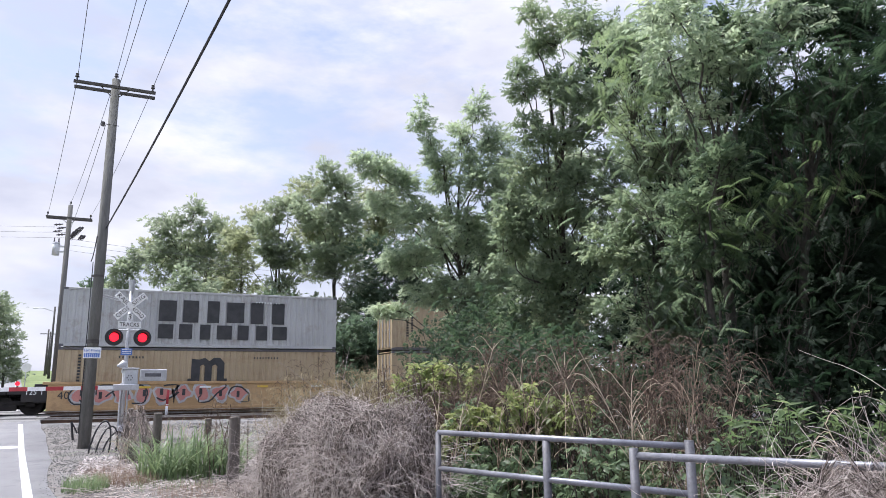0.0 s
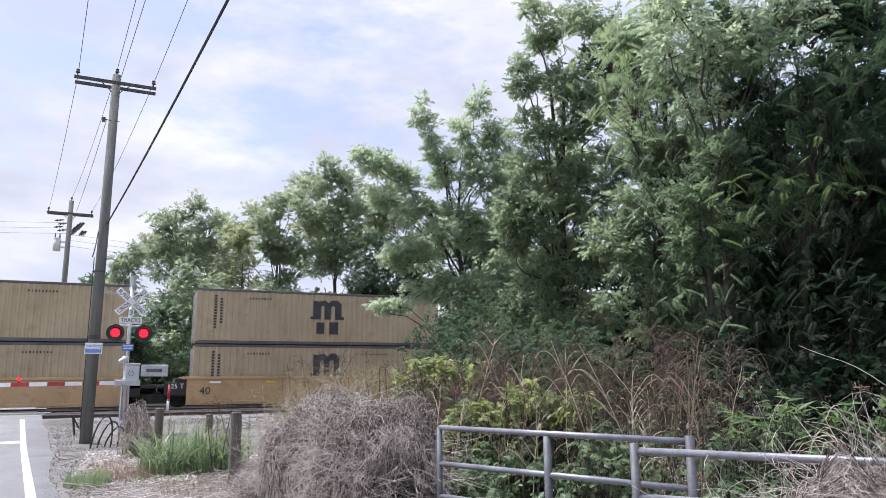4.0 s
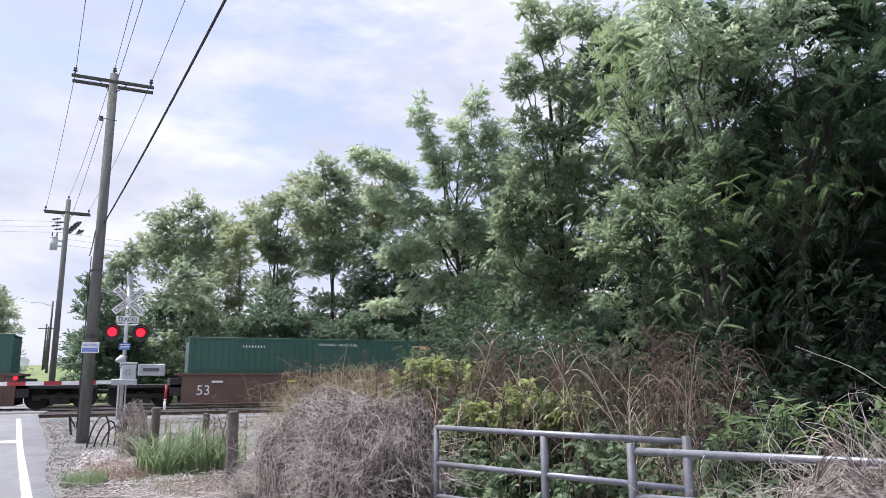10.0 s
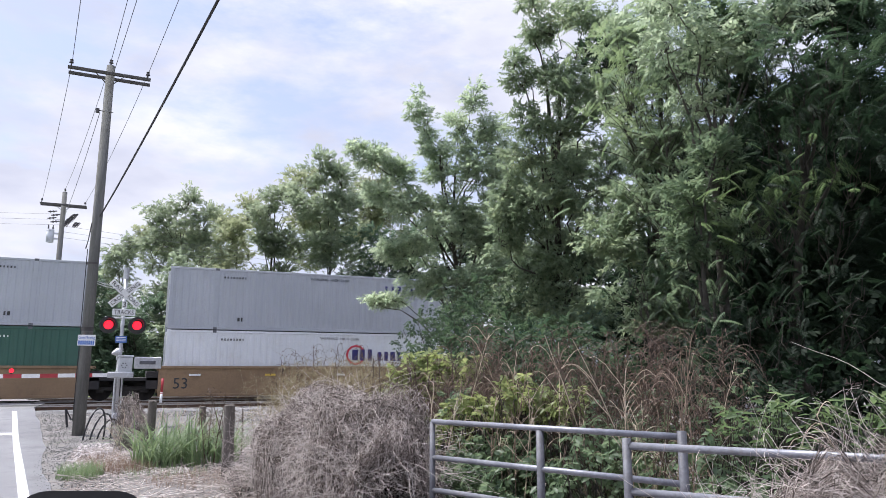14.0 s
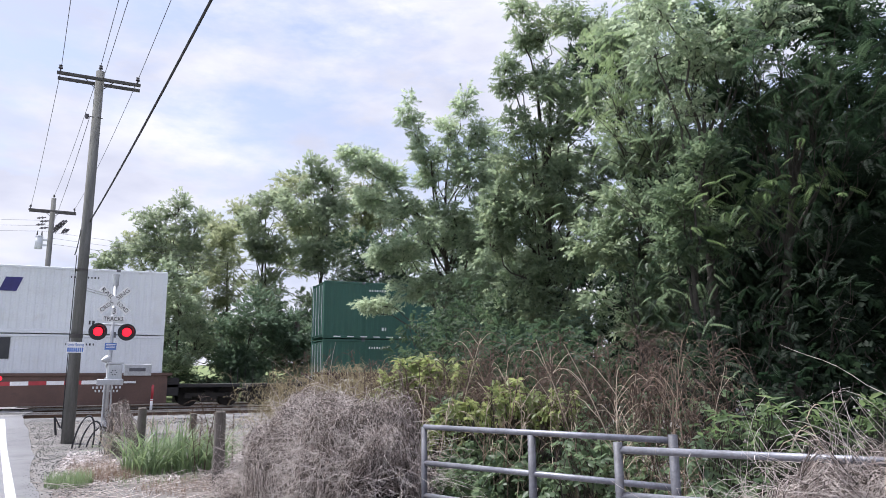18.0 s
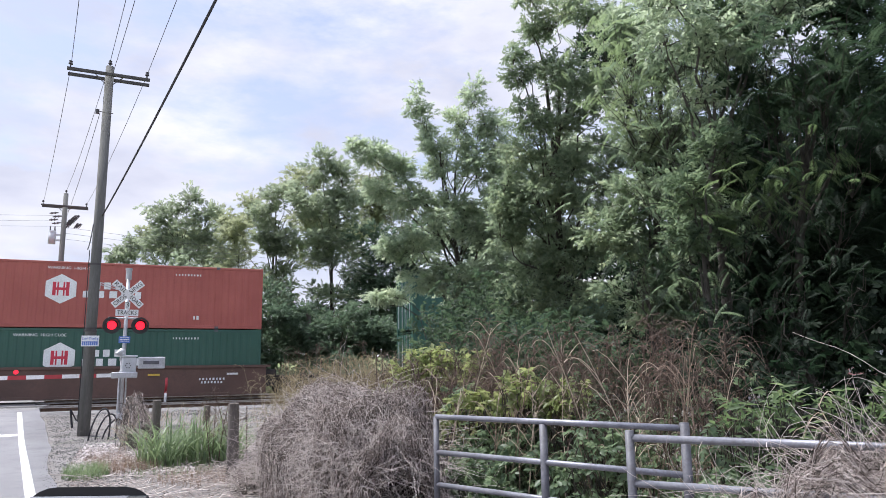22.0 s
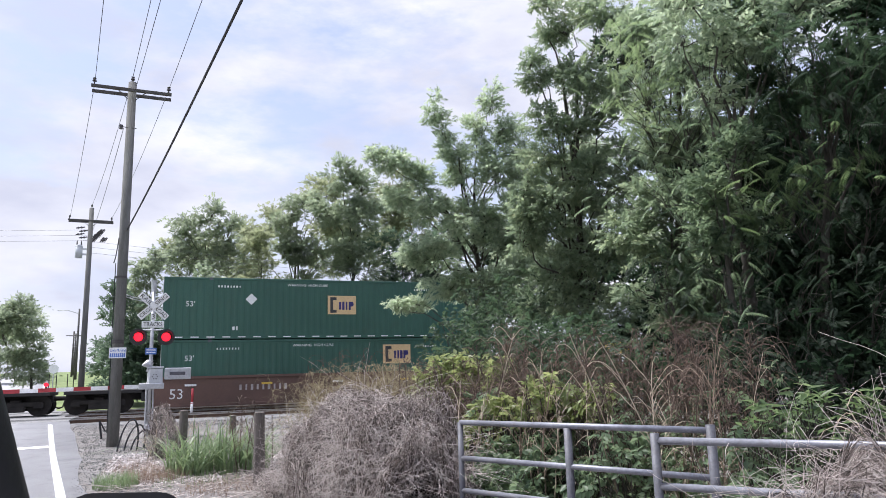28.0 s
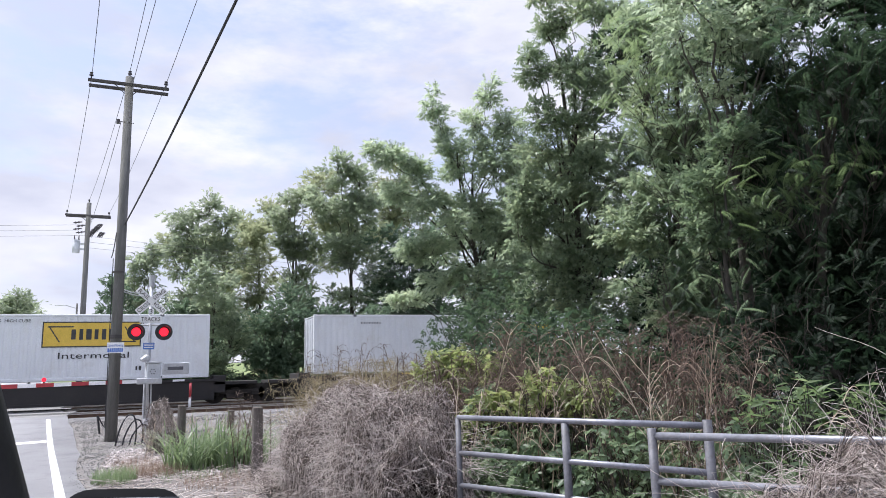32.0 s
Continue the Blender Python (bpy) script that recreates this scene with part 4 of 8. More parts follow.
# markings by slot: level, kind, middle along, height, width, height of the marking
MARKS = {
    1: [('u', 'word6', 0.7, 1.67, 6.01, 1.02), ('u', 'word7', 0.73, 0.73, 6.01, 0.69), ('l', 'em', 0.08, 1.62, 1.73, 0.97), ('w', 'graf_pink', -1.79, 0.83, 7.39, 0.79), ('w', 'n40', -5.73, 0.8, 0.41, 0.29)],
    2: [('u', 'msc', 0.3, 1.35, 1.7, 1.73), ('l', 'em', 0.09, 1.66, 1.52, 1.16), ('w', 'graf_blue', 1.21, 0.87, 3.55, 0.74)],
    3: [('u', 'hamburg', 0.51, 1.19, 10.89, 1.27), ('l', 'em', 0.59, 1.7, 1.41, 0.91), ('w', 'graf_ink', 1.73, 0.92, 5.82, 0.9)],
    4: [('u', 'small', -5.22, 1.5, 0.37, 0.36), ('w', 'rep', -1.99, 0.92, 2.99, 0.47)],
    5: [('u', 'msc', 0.04, 1.27, 1.42, 1.72), ('l', 'em', 0.12, 1.6, 1.61, 1.16), ('w', 'rep', 1.94, 0.93, 3.28, 0.48)],
    6: [('u', 'msc', 0.1, 1.35, 1.7, 1.7), ('l', 'em', 0.1, 1.65, 1.55, 1.1)],
    9: [('u', 'msc', 0.27, 1.4, 1.86, 1.87), ('l', 'em', 0.11, 1.76, 1.59, 1.13), ('w', 'rep', -1.82, 0.93, 2.94, 0.36)],
    10: [('u', 'emp', 3.33, 2.21, 1.53, 0.95), ('l', 'emp', 3.21, 2.18, 1.5, 0.87), ('u', 'diamond', 4.73, 2.09, 0.63, 0.6), ('l', 'diamond', 4.7, 2.34, 0.75, 0.71), ('w', 'rep', -4.98, 0.57, 1.71, 0.36)],
    11: [('l', 'hub', 0.95, 1.64, 3.72, 1.15), ('u0', 'n53', -6.4, 1.6, 0.61, 0.37)],
    12: [('u', 'hub', 0.38, 1.73, 3.14, 1.33), ('l', 'emp', 3.59, 2.11, 1.6, 0.99), ('l', 'diamond', -2.9, 2.34, 0.53, 0.49)],
    13: [('l', 'emp', 3.58, 2.15, 1.49, 0.92)],
    14: [('l', 'emp', 2.87, 2.11, 1.46, 0.95), ('l', 'diamond', 4.22, 1.85, 0.48, 0.48), ('l', 'n53', -6.47, 1.6, 0.37, 0.23)],
    15: [('u', 'fedex', 3.49, 2.11, 3.82, 1.09), ('l', 'fedex', 3.49, 2.05, 3.85, 0.96), ('u', 'toplift', -4.46, 0.5, 1.24, 0.21)],
    16: [('u', 'emp', -0.19, 1.69, 1.46, 0.93), ('l', 'fedex', 3.75, 2.12, 3.88, 0.93), ('u', 'diamond', 3.17, 1.92, 0.48, 0.41)],
    17: [('u', 'faint', 3.85, 2.23, 3.53, 1.07), ('l', 'stg', 2.85, 1.82, 4.84, 1.33)],
    18: [('u', 'swift', 0.04, 1.91, 4.69, 0.91), ('u', 'intermodal_ink', 0.68, 1.07, 3.18, 0.38), ('l', 'emp', 2.9, 2.08, 1.48, 0.97), ('l', 'diamond', 4.4, 2.04, 0.55, 0.44), ('w', 'rep', -3.21, 0.94, 2.77, 0.39)],
    19: [('u', 'hub', 0.1, 1.6, 3.0, 1.3), ('l', 'hub', 0.1, 1.65, 3.0, 1.3), ('w', 'graf_blue', 1.0, 0.85, 5.5, 0.8)],
    20: [('u', 'stg', -3.01, 1.84, 4.47, 1.0), ('l', 'hub', -0.0, 1.75, 3.06, 1.06), ('w', 'rep', -3.29, 0.96, 2.18, 0.35)],
    21: [('u', 'hub', 0.09, 1.6, 3.01, 1.36), ('l', 'hub', 0.06, 1.68, 2.97, 1.29), ('w', 'graf_blue', 2.2, 0.85, 4.6, 0.85), ('w', 'rep', -3.28, 0.95, 1.71, 0.24)],
    22: [('u', 'swift', -0.06, 2.02, 4.76, 1.64), ('l', 'block', 0.08, 2.3, 3.98, 1.28), ('w', 'rep', -3.6, 0.8, 3.2, 0.3)],
    23: [('u', 'hub', -0.08, 1.62, 3.03, 1.36), ('l', 'stg', -2.72, 1.62, 5.18, 1.05), ('w', 'graf_pale', 4.69, 0.82, 5.37, 1.23), ('u', 'n53', 7.06, 1.62, 0.38, 0.27)],
    24: [('u', 'stg', -2.81, 1.94, 4.33, 1.82), ('l', 'stg', -2.51, 1.84, 4.75, 1.55), ('w', 'graf_faint', 2.6, 0.8, 4.6, 0.8), ('w', 'rep', -5.6, 0.8, 3.2, 0.3)],
    25: [('u', 'hub', -0.1, 1.4, 2.29, 1.54), ('l', 'hub', -0.1, 1.52, 2.44, 1.35)],
    26: [('u', 'hub', 0.81, 1.68, 5.21, 1.74), ('l', 'hub', 0.94, 1.64, 4.92, 1.69)],
    27: [('u', 'hub', 0.06, 1.66, 2.84, 1.26), ('l', 'emp', -2.95, 2.1, 1.49, 0.89), ('l', 'diamond', -4.37, 2.1, 0.42, 0.45), ('w', 'graf_silver', 2.99, 0.84, 4.57, 1.28), ('w', 'rep', -3.09, 0.88, 2.38, 0.25), ('u', 'n53', 7.14, 1.65, 0.38, 0.22), ('l', 'n53', 7.13, 2.05, 0.37, 0.22)],
    28: [('u', 'emp', -2.25, 2.1, 1.56, 0.92), ('l', 'emp', -2.27, 2.13, 1.58, 1.05), ('w', 'scrawl', -4.6, 0.85, 5.0, 0.8), ('w', 'scrawl', 3.0, 0.85, 4.0, 0.7), ('w', 'graf_silver', 6.6, 0.82, 4.2, 0.74), ('w', 'rep', -1.2, 0.85, 2.6, 0.3)],
    29: [('u', 'emp', -2.16, 2.05, 1.49, 1.07), ('l', 'emp', -2.19, 2.08, 1.5, 0.93), ('u', 'diamond', -3.56, 2.11, 0.51, 0.42), ('l', 'diamond', -3.62, 2.23, 0.48, 0.43), ('u', 'n53', -6.34, 2.06, 0.41, 0.22), ('l', 'n53', -6.36, 2.0, 0.4, 0.23), ('u', 'toplift', -6.39, 0.72, 1.23, 0.18)],
    30: [('u', 'toplift', 5.6, 0.47, 1.26, 0.19), ('w', 'rep', 4.78, 0.92, 0.86, 0.25)],
    31: [('u', 'hunt_line', -2.31, 2.5, 3.5, 0.81), ('l', 'hunt_gold', -2.66, 2.31, 3.94, 0.78)],
    32: [('u', 'emp', 0.26, 1.65, 1.44, 0.93), ('l', 'emp', 3.1, 2.12, 1.47, 0.94), ('u', 'diamond', -4.15, 1.89, 0.5, 0.43), ('u', 'n53', -6.9, 1.63, 0.44, 0.29), ('l', 'n53', -6.87, 2.05, 0.44, 0.28), ('w', 'rep', -3.55, 0.96, 2.33, 0.36)],
    33: [('u', 'spots', -0.6, 1.0, 6.8, 1.8), ('u', 'toplift', -5.3, 0.4, 1.15, 0.17), ('u', 'toplift', 3.7, 0.4, 1.15, 0.17), ('u', 'hunt_line', -3.3, 2.51, 3.67, 0.79), ('u', 'intermodal', -3.29, 1.7, 3.44, 0.61), ('l', 'hunt_gold', -3.29, 2.24, 3.71, 0.76), ('l', 'intermodal', -3.33, 1.49, 3.38, 0.54)],
    34: [('u', 'hunt_gold', -3.36, 2.23, 3.82, 1.04), ('u', 'intermodal_ink', -3.31, 1.3, 2.88, 0.46), ('l', 'hunt_gold', -3.46, 2.36, 3.75, 0.68), ('l', 'intermodal', -3.44, 1.63, 3.35, 0.56)],
    35: [('u', 'hunt_gold', -3.45, 2.27, 3.74, 0.67), ('u', 'intermodal', -3.46, 1.61, 3.34, 0.49), ('l', 'hunt_line', -3.53, 2.21, 3.66, 0.65), ('l', 'intermodal', -3.56, 1.53, 3.18, 0.49), ('u', 'toplift', -5.25, 0.58, 1.21, 0.18), ('u', 'toplift', 5.33, 0.58, 1.23, 0.2), ('w', 'rep', -3.85, 0.9, 2.29, 0.29)],
    36: [('l', 'hunt_gold', 3.75, 1.92, 3.72, 1.01), ('l', 'intermodal_ink', 3.67, 1.08, 2.78, 0.38), ('l', 'toplift', 5.51, 0.4, 1.26, 0.16), ('l', 'toplift', -4.79, 0.4, 1.25, 0.19)],
    37: [('l', 'hunt_gold', 3.18, 2.01, 3.92, 1.11), ('l', 'intermodal_ink', 3.27, 1.08, 2.8, 0.39)],
}


def blocks(p, x, z, w, h, n, paint, gap=0.25, off=0.0):
    """A row of plain upright bars in place of a trade name."""
    step = w / n
    for i in range(n):
        k = 0.82 + 0.18 * math.sin(i * 2.3 + x)
        plate(p, "marking_bar", x - w / 2 + step * (i + 0.5), z, step * (1 - gap) * k, h * (1 if i % 3 else 0.94), paint, off)


HEX = [(math.sin(k * math.pi / 3) * 0.577, math.cos(k * math.pi / 3) * 0.5) for k in range(6)]
ARCH = [(-0.5, -0.5), (-0.2, -0.5), (-0.2, 0.15), (-0.12, 0.22), (-0.08, 0.15), (-0.08, -0.5), (0.1, -0.5), (0.1, 0.15), (0.18, 0.22), (0.24, 0.15), (0.24, -0.5),
        (0.5, -0.5), (0.5, -0.36), (0.42, -0.36), (0.42, 0.3), (0.3, 0.5), (0.14, 0.5), (0.03, 0.36), (-0.08, 0.5), (-0.24, 0.42), (-0.42, 0.46), (-0.42, -0.36), (-0.5, -0.36)]


def spray(p, x, z, w, h, paints, n, seed):
    """Fat rounded painted letters-that-are-no-letters along a wagon side."""
    rg = random.Random(seed)
    step = w / n
    for i in range(n):
        cx = x - w / 2 + step * (i + 0.5)
        for layer, (paint, grow) in enumerate(((paints[0], 1.0), (paints[1], 0.74))):
            pts = []
            for k in range(14):
                a = k * 2 * math.pi / 14
                r = 0.5 + 0.12 * math.sin(a * (2 + i % 3) + i * 1.7)
                pts.append((math.cos(a) * r * grow * 1.02, math.sin(a) * r * grow))
            plate(p, "sprayed_patch", cx, z + rg.uniform(-0.05, 0.05), step * 1.04, h, paint, 0.002 * layer, pts)
        plate(p, "sprayed_patch", cx + rg.uniform(-0.1, 0.1) * step, z + rg.uniform(-0.1, 0.15) * h, step * 0.16, h * 0.36, paints[2], 0.005)


def scrawl(p, x, z, w, h, paint, n, seed):
    """Loose sprayed strokes: bent flat ribbons in a row."""
    rg = random.Random(seed)
    y = p.get("face", -HALF) - 0.012
    for i in range(n):
        bm = bmesh.new()
        cx, a = x - w / 2 + w * (i + 0.5) / n, rg.uniform(0, 6.3)
        px, pz, last = -0.3, rg.uniform(-0.3, 0.3), None
        wide = 0.035
        for k in range(16):
            a += rg.uniform(-0.2, 0.75) * (1 if i % 2 else -1)
            px = max(-0.55, min(0.55, px + math.cos(a) * 0.16))
            pz = max(-0.5, min(0.5, pz + math.sin(a) * 0.2))
            q = Vector((cx + px * w / n, y, z + pz * h))
            side = Vector((-math.sin(a), 0, math.cos(a))) * wide
            pair = (bm.verts.new(q - side), bm.verts.new(q + side), bm.verts.new(q - side + Vector((0, 0.004, 0))), bm.verts.new(q + side + Vector((0, 0.004, 0))))
            if last:
                bm.faces.new((last[0], last[1], pair[1], pair[0]))
                bm.faces.new((last[2], pair[2], pair[3], last[3]))
            last = pair
        part("sprayed_stroke", bm, PAINT[paint], p)


def mark(p, kind, x, z, w, h, seed):
    if kind in ("word6", "word7"):
        blocks(p, x, z, w, h, int(kind[-1]), "ink", 0.2)
    elif kind == "em":
        plate(p, "marking", x, z, w, h, "ink", 0, ARCH)
    elif kind == "msc":
        plate(p, "marking", x, z + h * 0.22, w, h * 0.55, "ink", 0, ARCH)
        blocks(p, x, z - h * 0.3, w * 0.8, h * 0.34, 2, "ink", 0.3)
    elif kind == "hamburg":
        blocks(p, x - w * 0.24, z, w * 0.5, h * 0.5, 7, "chalk", 0.55)
        plate(p, "marking", x + w * 0.17, z, w * 0.24, h, "chalk", 0, [(-0.5, -0.4), (-0.05, -0.1), (0.5, -0.3), (0.15, 0.05), (0.45, 0.5), (-0.1, 0.12), (-0.5, 0.3), (-0.2, 0.0)])
        blocks(p, x + w * 0.4, z, w * 0.2, h * 0.5, 3, "chalk", 0.62)
    elif kind == "spots":
        rg = random.Random(seed)
        for i in range(34):
            low = i % 3
            sz = rg.uniform(0.06, 0.2)
            plate(p, "scuff", x + rg.uniform(-0.5, 0.5) * w, z + (rg.uniform(-0.72, -0.4) if low else rg.uniform(0.1, 0.9)), sz, sz * rg.uniform(0.7, 1.6), "ink", 0.002, [(math.cos(a * 0.9) * rg.uniform(0.35, 0.5), math.sin(a * 0.9) * rg.uniform(0.35, 0.5)) for a in range(7)])
    elif kind == "small":
        blocks(p, x + 0.3, z, 0.7, 0.3, 3, "chalk")
    elif kind == "rep":
        blocks(p, x, z, w, min(h, 0.26), 9, "faded", 0.55)
    elif kind == "n40":
        lettering("40", 0.34, PAINT["ink"], p, (x, p.get("face", -HALF) - 0.008, z))
    elif kind == "n53":
        lettering("53'", 0.26, PAINT["chalk"], p, (x, -HALF - 0.006, z))
    elif kind == "emp":
        plate(p, "marking_panel", x, z, w, h, "buff", 0)
        plate(p, "marking_bar", x - w * 0.36, z, w * 0.1, h * 0.84, "ink", 0.003)
        for dz in (-0.34, 0.34):
            plate(p, "marking_bar", x - w * 0.25, z + dz * h, w * 0.12, h * 0.15, "ink", 0.003)
        blocks(p, x + w * 0.05, z - h * 0.04, w * 0.34, h * 0.44, 3, "navy", 0.2, 0.003)
        plate(p, "marking_bar", x + w * 0.33, z - h * 0.04, w * 0.18, h * 0.44, "navy", 0.003, [(-0.5, -0.5), (-0.1, -0.5), (-0.1, -0.1), (0.4, -0.05), (0.5, 0.2), (0.35, 0.5), (-0.5, 0.5)])
    elif kind == "diamond":
        plate(p, "marking", x, z, 0.55, 0.55, "chalk", 0, [(0, -0.5), (0.5, 0), (0, 0.5), (-0.5, 0)])
    elif kind == "hub":
        s = min(h, w * 0.42)
        cx = x - w / 2 + s * 0.5
        plate(p, "marking_panel", cx, z, s * 0.92, s, "chalk", 0, HEX)
        for dx in (-0.2, 0.2):
            plate(p, "marking_bar", cx + dx * s, z, s * 0.1, s * 0.46, "crimson", 0.003)
            plate(p, "marking_bar", cx + dx * s * 0.45, z, s * 0.05, s * 0.46, "crimson", 0.003)
        plate(p, "marking_bar", cx, z, s * 0.3, s * 0.09, "crimson", 0.004)
        rx, rw = cx + s * 0.62, w - s * 1.12
        blocks(p, rx + rw * 0.4, z + h * 0.14, rw * 0.55, h * 0.24, 3, "chalk", 0.22)
        blocks(p, rx + rw * 0.5, z - h * 0.16, rw, h * 0.24, 5, "chalk", 0.22)
    elif kind == "fedex":
        plate(p, "marking_panel", x, z, w, h, "navy", 0)
        blocks(p, x - w * 0.32, z, w * 0.2, h * 0.42, 3, "chalk", 0.15, 0.003)
        blocks(p, x - w * 0.15, z, w * 0.13, h * 0.42, 2, "crimson", 0.15, 0.003)
        blocks(p, x + w * 0.22, z - h * 0.03, w * 0.48, h * 0.22, 10, "chalk", 0.55, 0.003)
    elif kind == "faint":
        plate(p, "marking_panel", x, z, w, h * 0.7, "light_grey", 0)
        blocks(p, x, z, w * 0.9, h * 0.4, 9, "navy", 0.5, 0.003)
    elif kind == "stg":
        plate(p, "marking", x - w * 0.41, z, h * 1.05, h, "crimson", 0, [(math.cos(a) * r, math.sin(a) * r) for a, r in [(k * 0.5 + 0.6, 0.5) for k in range(11)] + [(k * 0.5 + 0.6, 0.4) for k in range(10, -1, -1)]])
        blocks(p, x - w * 0.34, z, w * 0.24, h * 0.56, 3, "navy", 0.2, 0.003)
        blocks(p, x + w * 0.14, z - h * 0.06, w * 0.66, h * 0.46, 9, "navy", 0.3)
    elif kind == "swift":
        plate(p, "marking", x - w * 0.38, z, w * 0.22, h, "navy", 0, [(-0.5, -0.5), (0.1, -0.3), (0.5, 0.2), (0.3, 0.5), (0.0, 0.1), (-0.3, 0.3), (-0.2, -0.1)])
        for i in range(4):
            plate(p, "marking_bar", x - w * 0.16 + i * w * 0.19, z + h * 0.05, w * 0.15, h * 0.6, "navy", 0, [(-0.6, -0.5), (0.3, -0.5), (0.6, 0.5), (-0.3, 0.5)])
    elif kind == "block":
        plate(p, "marking_panel", x, z, w, h, "ink", 0)
        blocks(p, x, z, w * 0.9, h * 0.6, 6, "chalk", 0.4, 0.003)
    elif kind in ("hunt_gold", "hunt_line"):
        gold = kind == "hunt_gold"
        plate(p, "marking_panel", x, z, w, h, "ink", 0)
        plate(p, "marking_panel", x, z, w - 0.1, h - 0.1, "gold" if gold else "chalk", 0.003)
        blocks(p, x, z, w * 0.46, h * 0.42, 6, "ink", 0.28, 0.006)
        for s in (-1, 1):
            plate(p, "marking_bar", x + s * w * 0.32, z - s * h * 0.3, w * 0.26, h * 0.05, "ink", 0.006)
            plate(p, "marking_bar", x + s * w * 0.38, z, w * 0.12, h * 0.6, "ink", 0.006, [(-0.5, 0.5), (-0.38, 0.5), (0.5, -0.5), (0.38, -0.5)])
    elif kind in ("intermodal", "intermodal_ink"):
        lettering("Intermodal", h * 0.72, PAINT["ink" if kind[-1] == "k" else "teal"], p, (x, -HALF - 0.006, z), width=w)
    elif kind == "toplift":
        lettering("TOP LIFT ONLY", min(0.24, h), PAINT["ink"] if "green" not in p["label"] else PAINT["chalk"], p, (x, -HALF - 0.006, z), width=w)
    elif kind == "scrawl":
        scrawl(p, x, z, w, h, "faded", 6, seed)
    elif kind.startswith("graf"):
        tone = {"graf_pink": ("silver", "pink", "ink"), "graf_blue": ("ink", "aqua", "chalk"), "graf_ink": ("ink", "silver", "silver"), "graf_pale": ("silver", "chalk", "ink"),
                "graf_silver": ("ink", "silver", "ink"), "graf_faint": ("pink", "silver", "pink"), "graf_small": ("silver", "silver", "ink")}[kind]
        spray(p, x, z, w, min(h, 1.0), tone, 5 if w < 5.5 else 9, seed)
        scrawl(p, x, z, w, min(h, 1.0), tone[2], 4 if w < 5.5 else 7, seed + 500)


def decorate(i, w, up, low, L, H):
    for k, (level, kind, x, z, wd, ht) in enumerate(MARKS.get(i, ())):
        p = {"u": up, "l": low, "w": w, "u0": low}[level]
        if level == "u0":
            z = 2.2
        if level == "w" and not kind == "n40":
            z = min(max(z, 0.45), 1.0)
        ht = {"hub": 1.3, "stg": 1.0, "msc": 1.75, "swift": 1.0, "block": 0.9, "em": 1.1}.get(kind, ht)
        wd = {"hub": 3.0 if i != 26 else 4.0}.get(kind, wd)
        if p is not None:
            mark(p, kind, x, z, wd, ht, i * 10 + k)
    # small white stencils and yellow reflectors on each wagon, small marks near the container ends
    for j in range(5):
        plate(w, "reflector", -L * 0.42 + j * L * 0.21, 1.12, 0.5, 0.09, "gold" if j % 2 else "chalk", 0.05)
    if L > 14 and w["label"][0] in "dr":
        early = i in (10, 11, 12)
        lettering("53", 0.46, PAINT["chalk"], w, (-1.7 if early else -L / 2 + 0.7, w["face"] - 0.008, 0.72))
        if early:
            lettering("125T", 0.25, PAINT["chalk"], w, (-L / 2 + 0.9, w["face"] - 0.008, 0.62))
        blocks(w, L / 2 - 2.2, 0.9, 1.2, 0.1, 8, "chalk", 0.4)
        blocks(w, L / 2 - 2.2, 0.75, 1.0, 0.1, 7, "chalk", 0.4)
    if i in (17, 18):
        lettering("53", 0.5, PAINT["ink"], w, (-L / 2 + 0.7, w["face"] - 0.008, 0.72))
    if w["label"].startswith("tan"):
        if i != 1:
            lettering("40", 0.36, PAINT["ink"], w, (-L / 2 + 0.55, w["face"] - 0.008, 0.72))
        part("end_cabinet", boxes((-L / 2 - 1.2, -1.34, 0.55, -L / 2 - 0.26, -1.2, 1.12), bevel=0.02), PAINT["car_black"], w, "black end plate with white figures")
        lettering("125 T", 0.22, PAINT["chalk"], w, (-L / 2 - 0.72, -1.346, 0.95))
    rg = random.Random(i)
    for c in (up, low):
        if c is None:
            continue
        if "tan" in c["label"].split()[0]:
            for col, (n_, z0) in enumerate(((12, H - 0.35), (9, H - 0.5))):
                for j in range(n_):
                    plate(c, "marking_bar", -L / 2 + 0.85 + 0.26 * col, z0 - j * 0.135, 0.11, 0.085, "ink")
        dark = any(k in c["label"] for k in ("green", "red", "maroon"))
        pt = "chalk" if dark else "ink"
        blocks(c, -L / 2 + 2.9, H - 0.42, 1.1, 0.1, 8, pt, 0.5)
        blocks(c, L / 2 - 3.4, H - 0.42, 1.2, 0.09, 9, pt, 0.5)
        if L > 14:
            lettering("WARNING  HIGH CUBE", 0.13, PAINT[pt], c, (-0.6 + rg.uniform(-1, 1), -HALF - 0.006, H - 0.3), width=2.0)
            if not any(q[1] == "toplift" for q in MARKS.get(i, ())):
                blocks(c, -L / 2 + 3.2, 0.5, 0.3, 0.18, 2, pt, 0.3)
                blocks(c, L / 2 - 3.0, 0.5, 0.3, 0.18, 2, pt, 0.3)
            if dark and i % 2 == 0 and not any(q[1] == "n53" and q[0] == ("u" if c is up else "l") for q in MARKS.get(i, ())):
                lettering("53'", 0.26, PAINT["chalk"], c, (-L / 2 + 0.95, -HALF - 0.006, 1.5))
            if c is up and i in (10, 11, 12, 19, 21, 25, 27, 29, 32):
                for j in range(22):
                    plate(c, "reflector", -L / 2 + 0.7 + j * (L - 1.4) / 21, 0.1, 0.36, 0.05, "chalk", 0.004)



build_train()
# ---- utility poles and wires ----


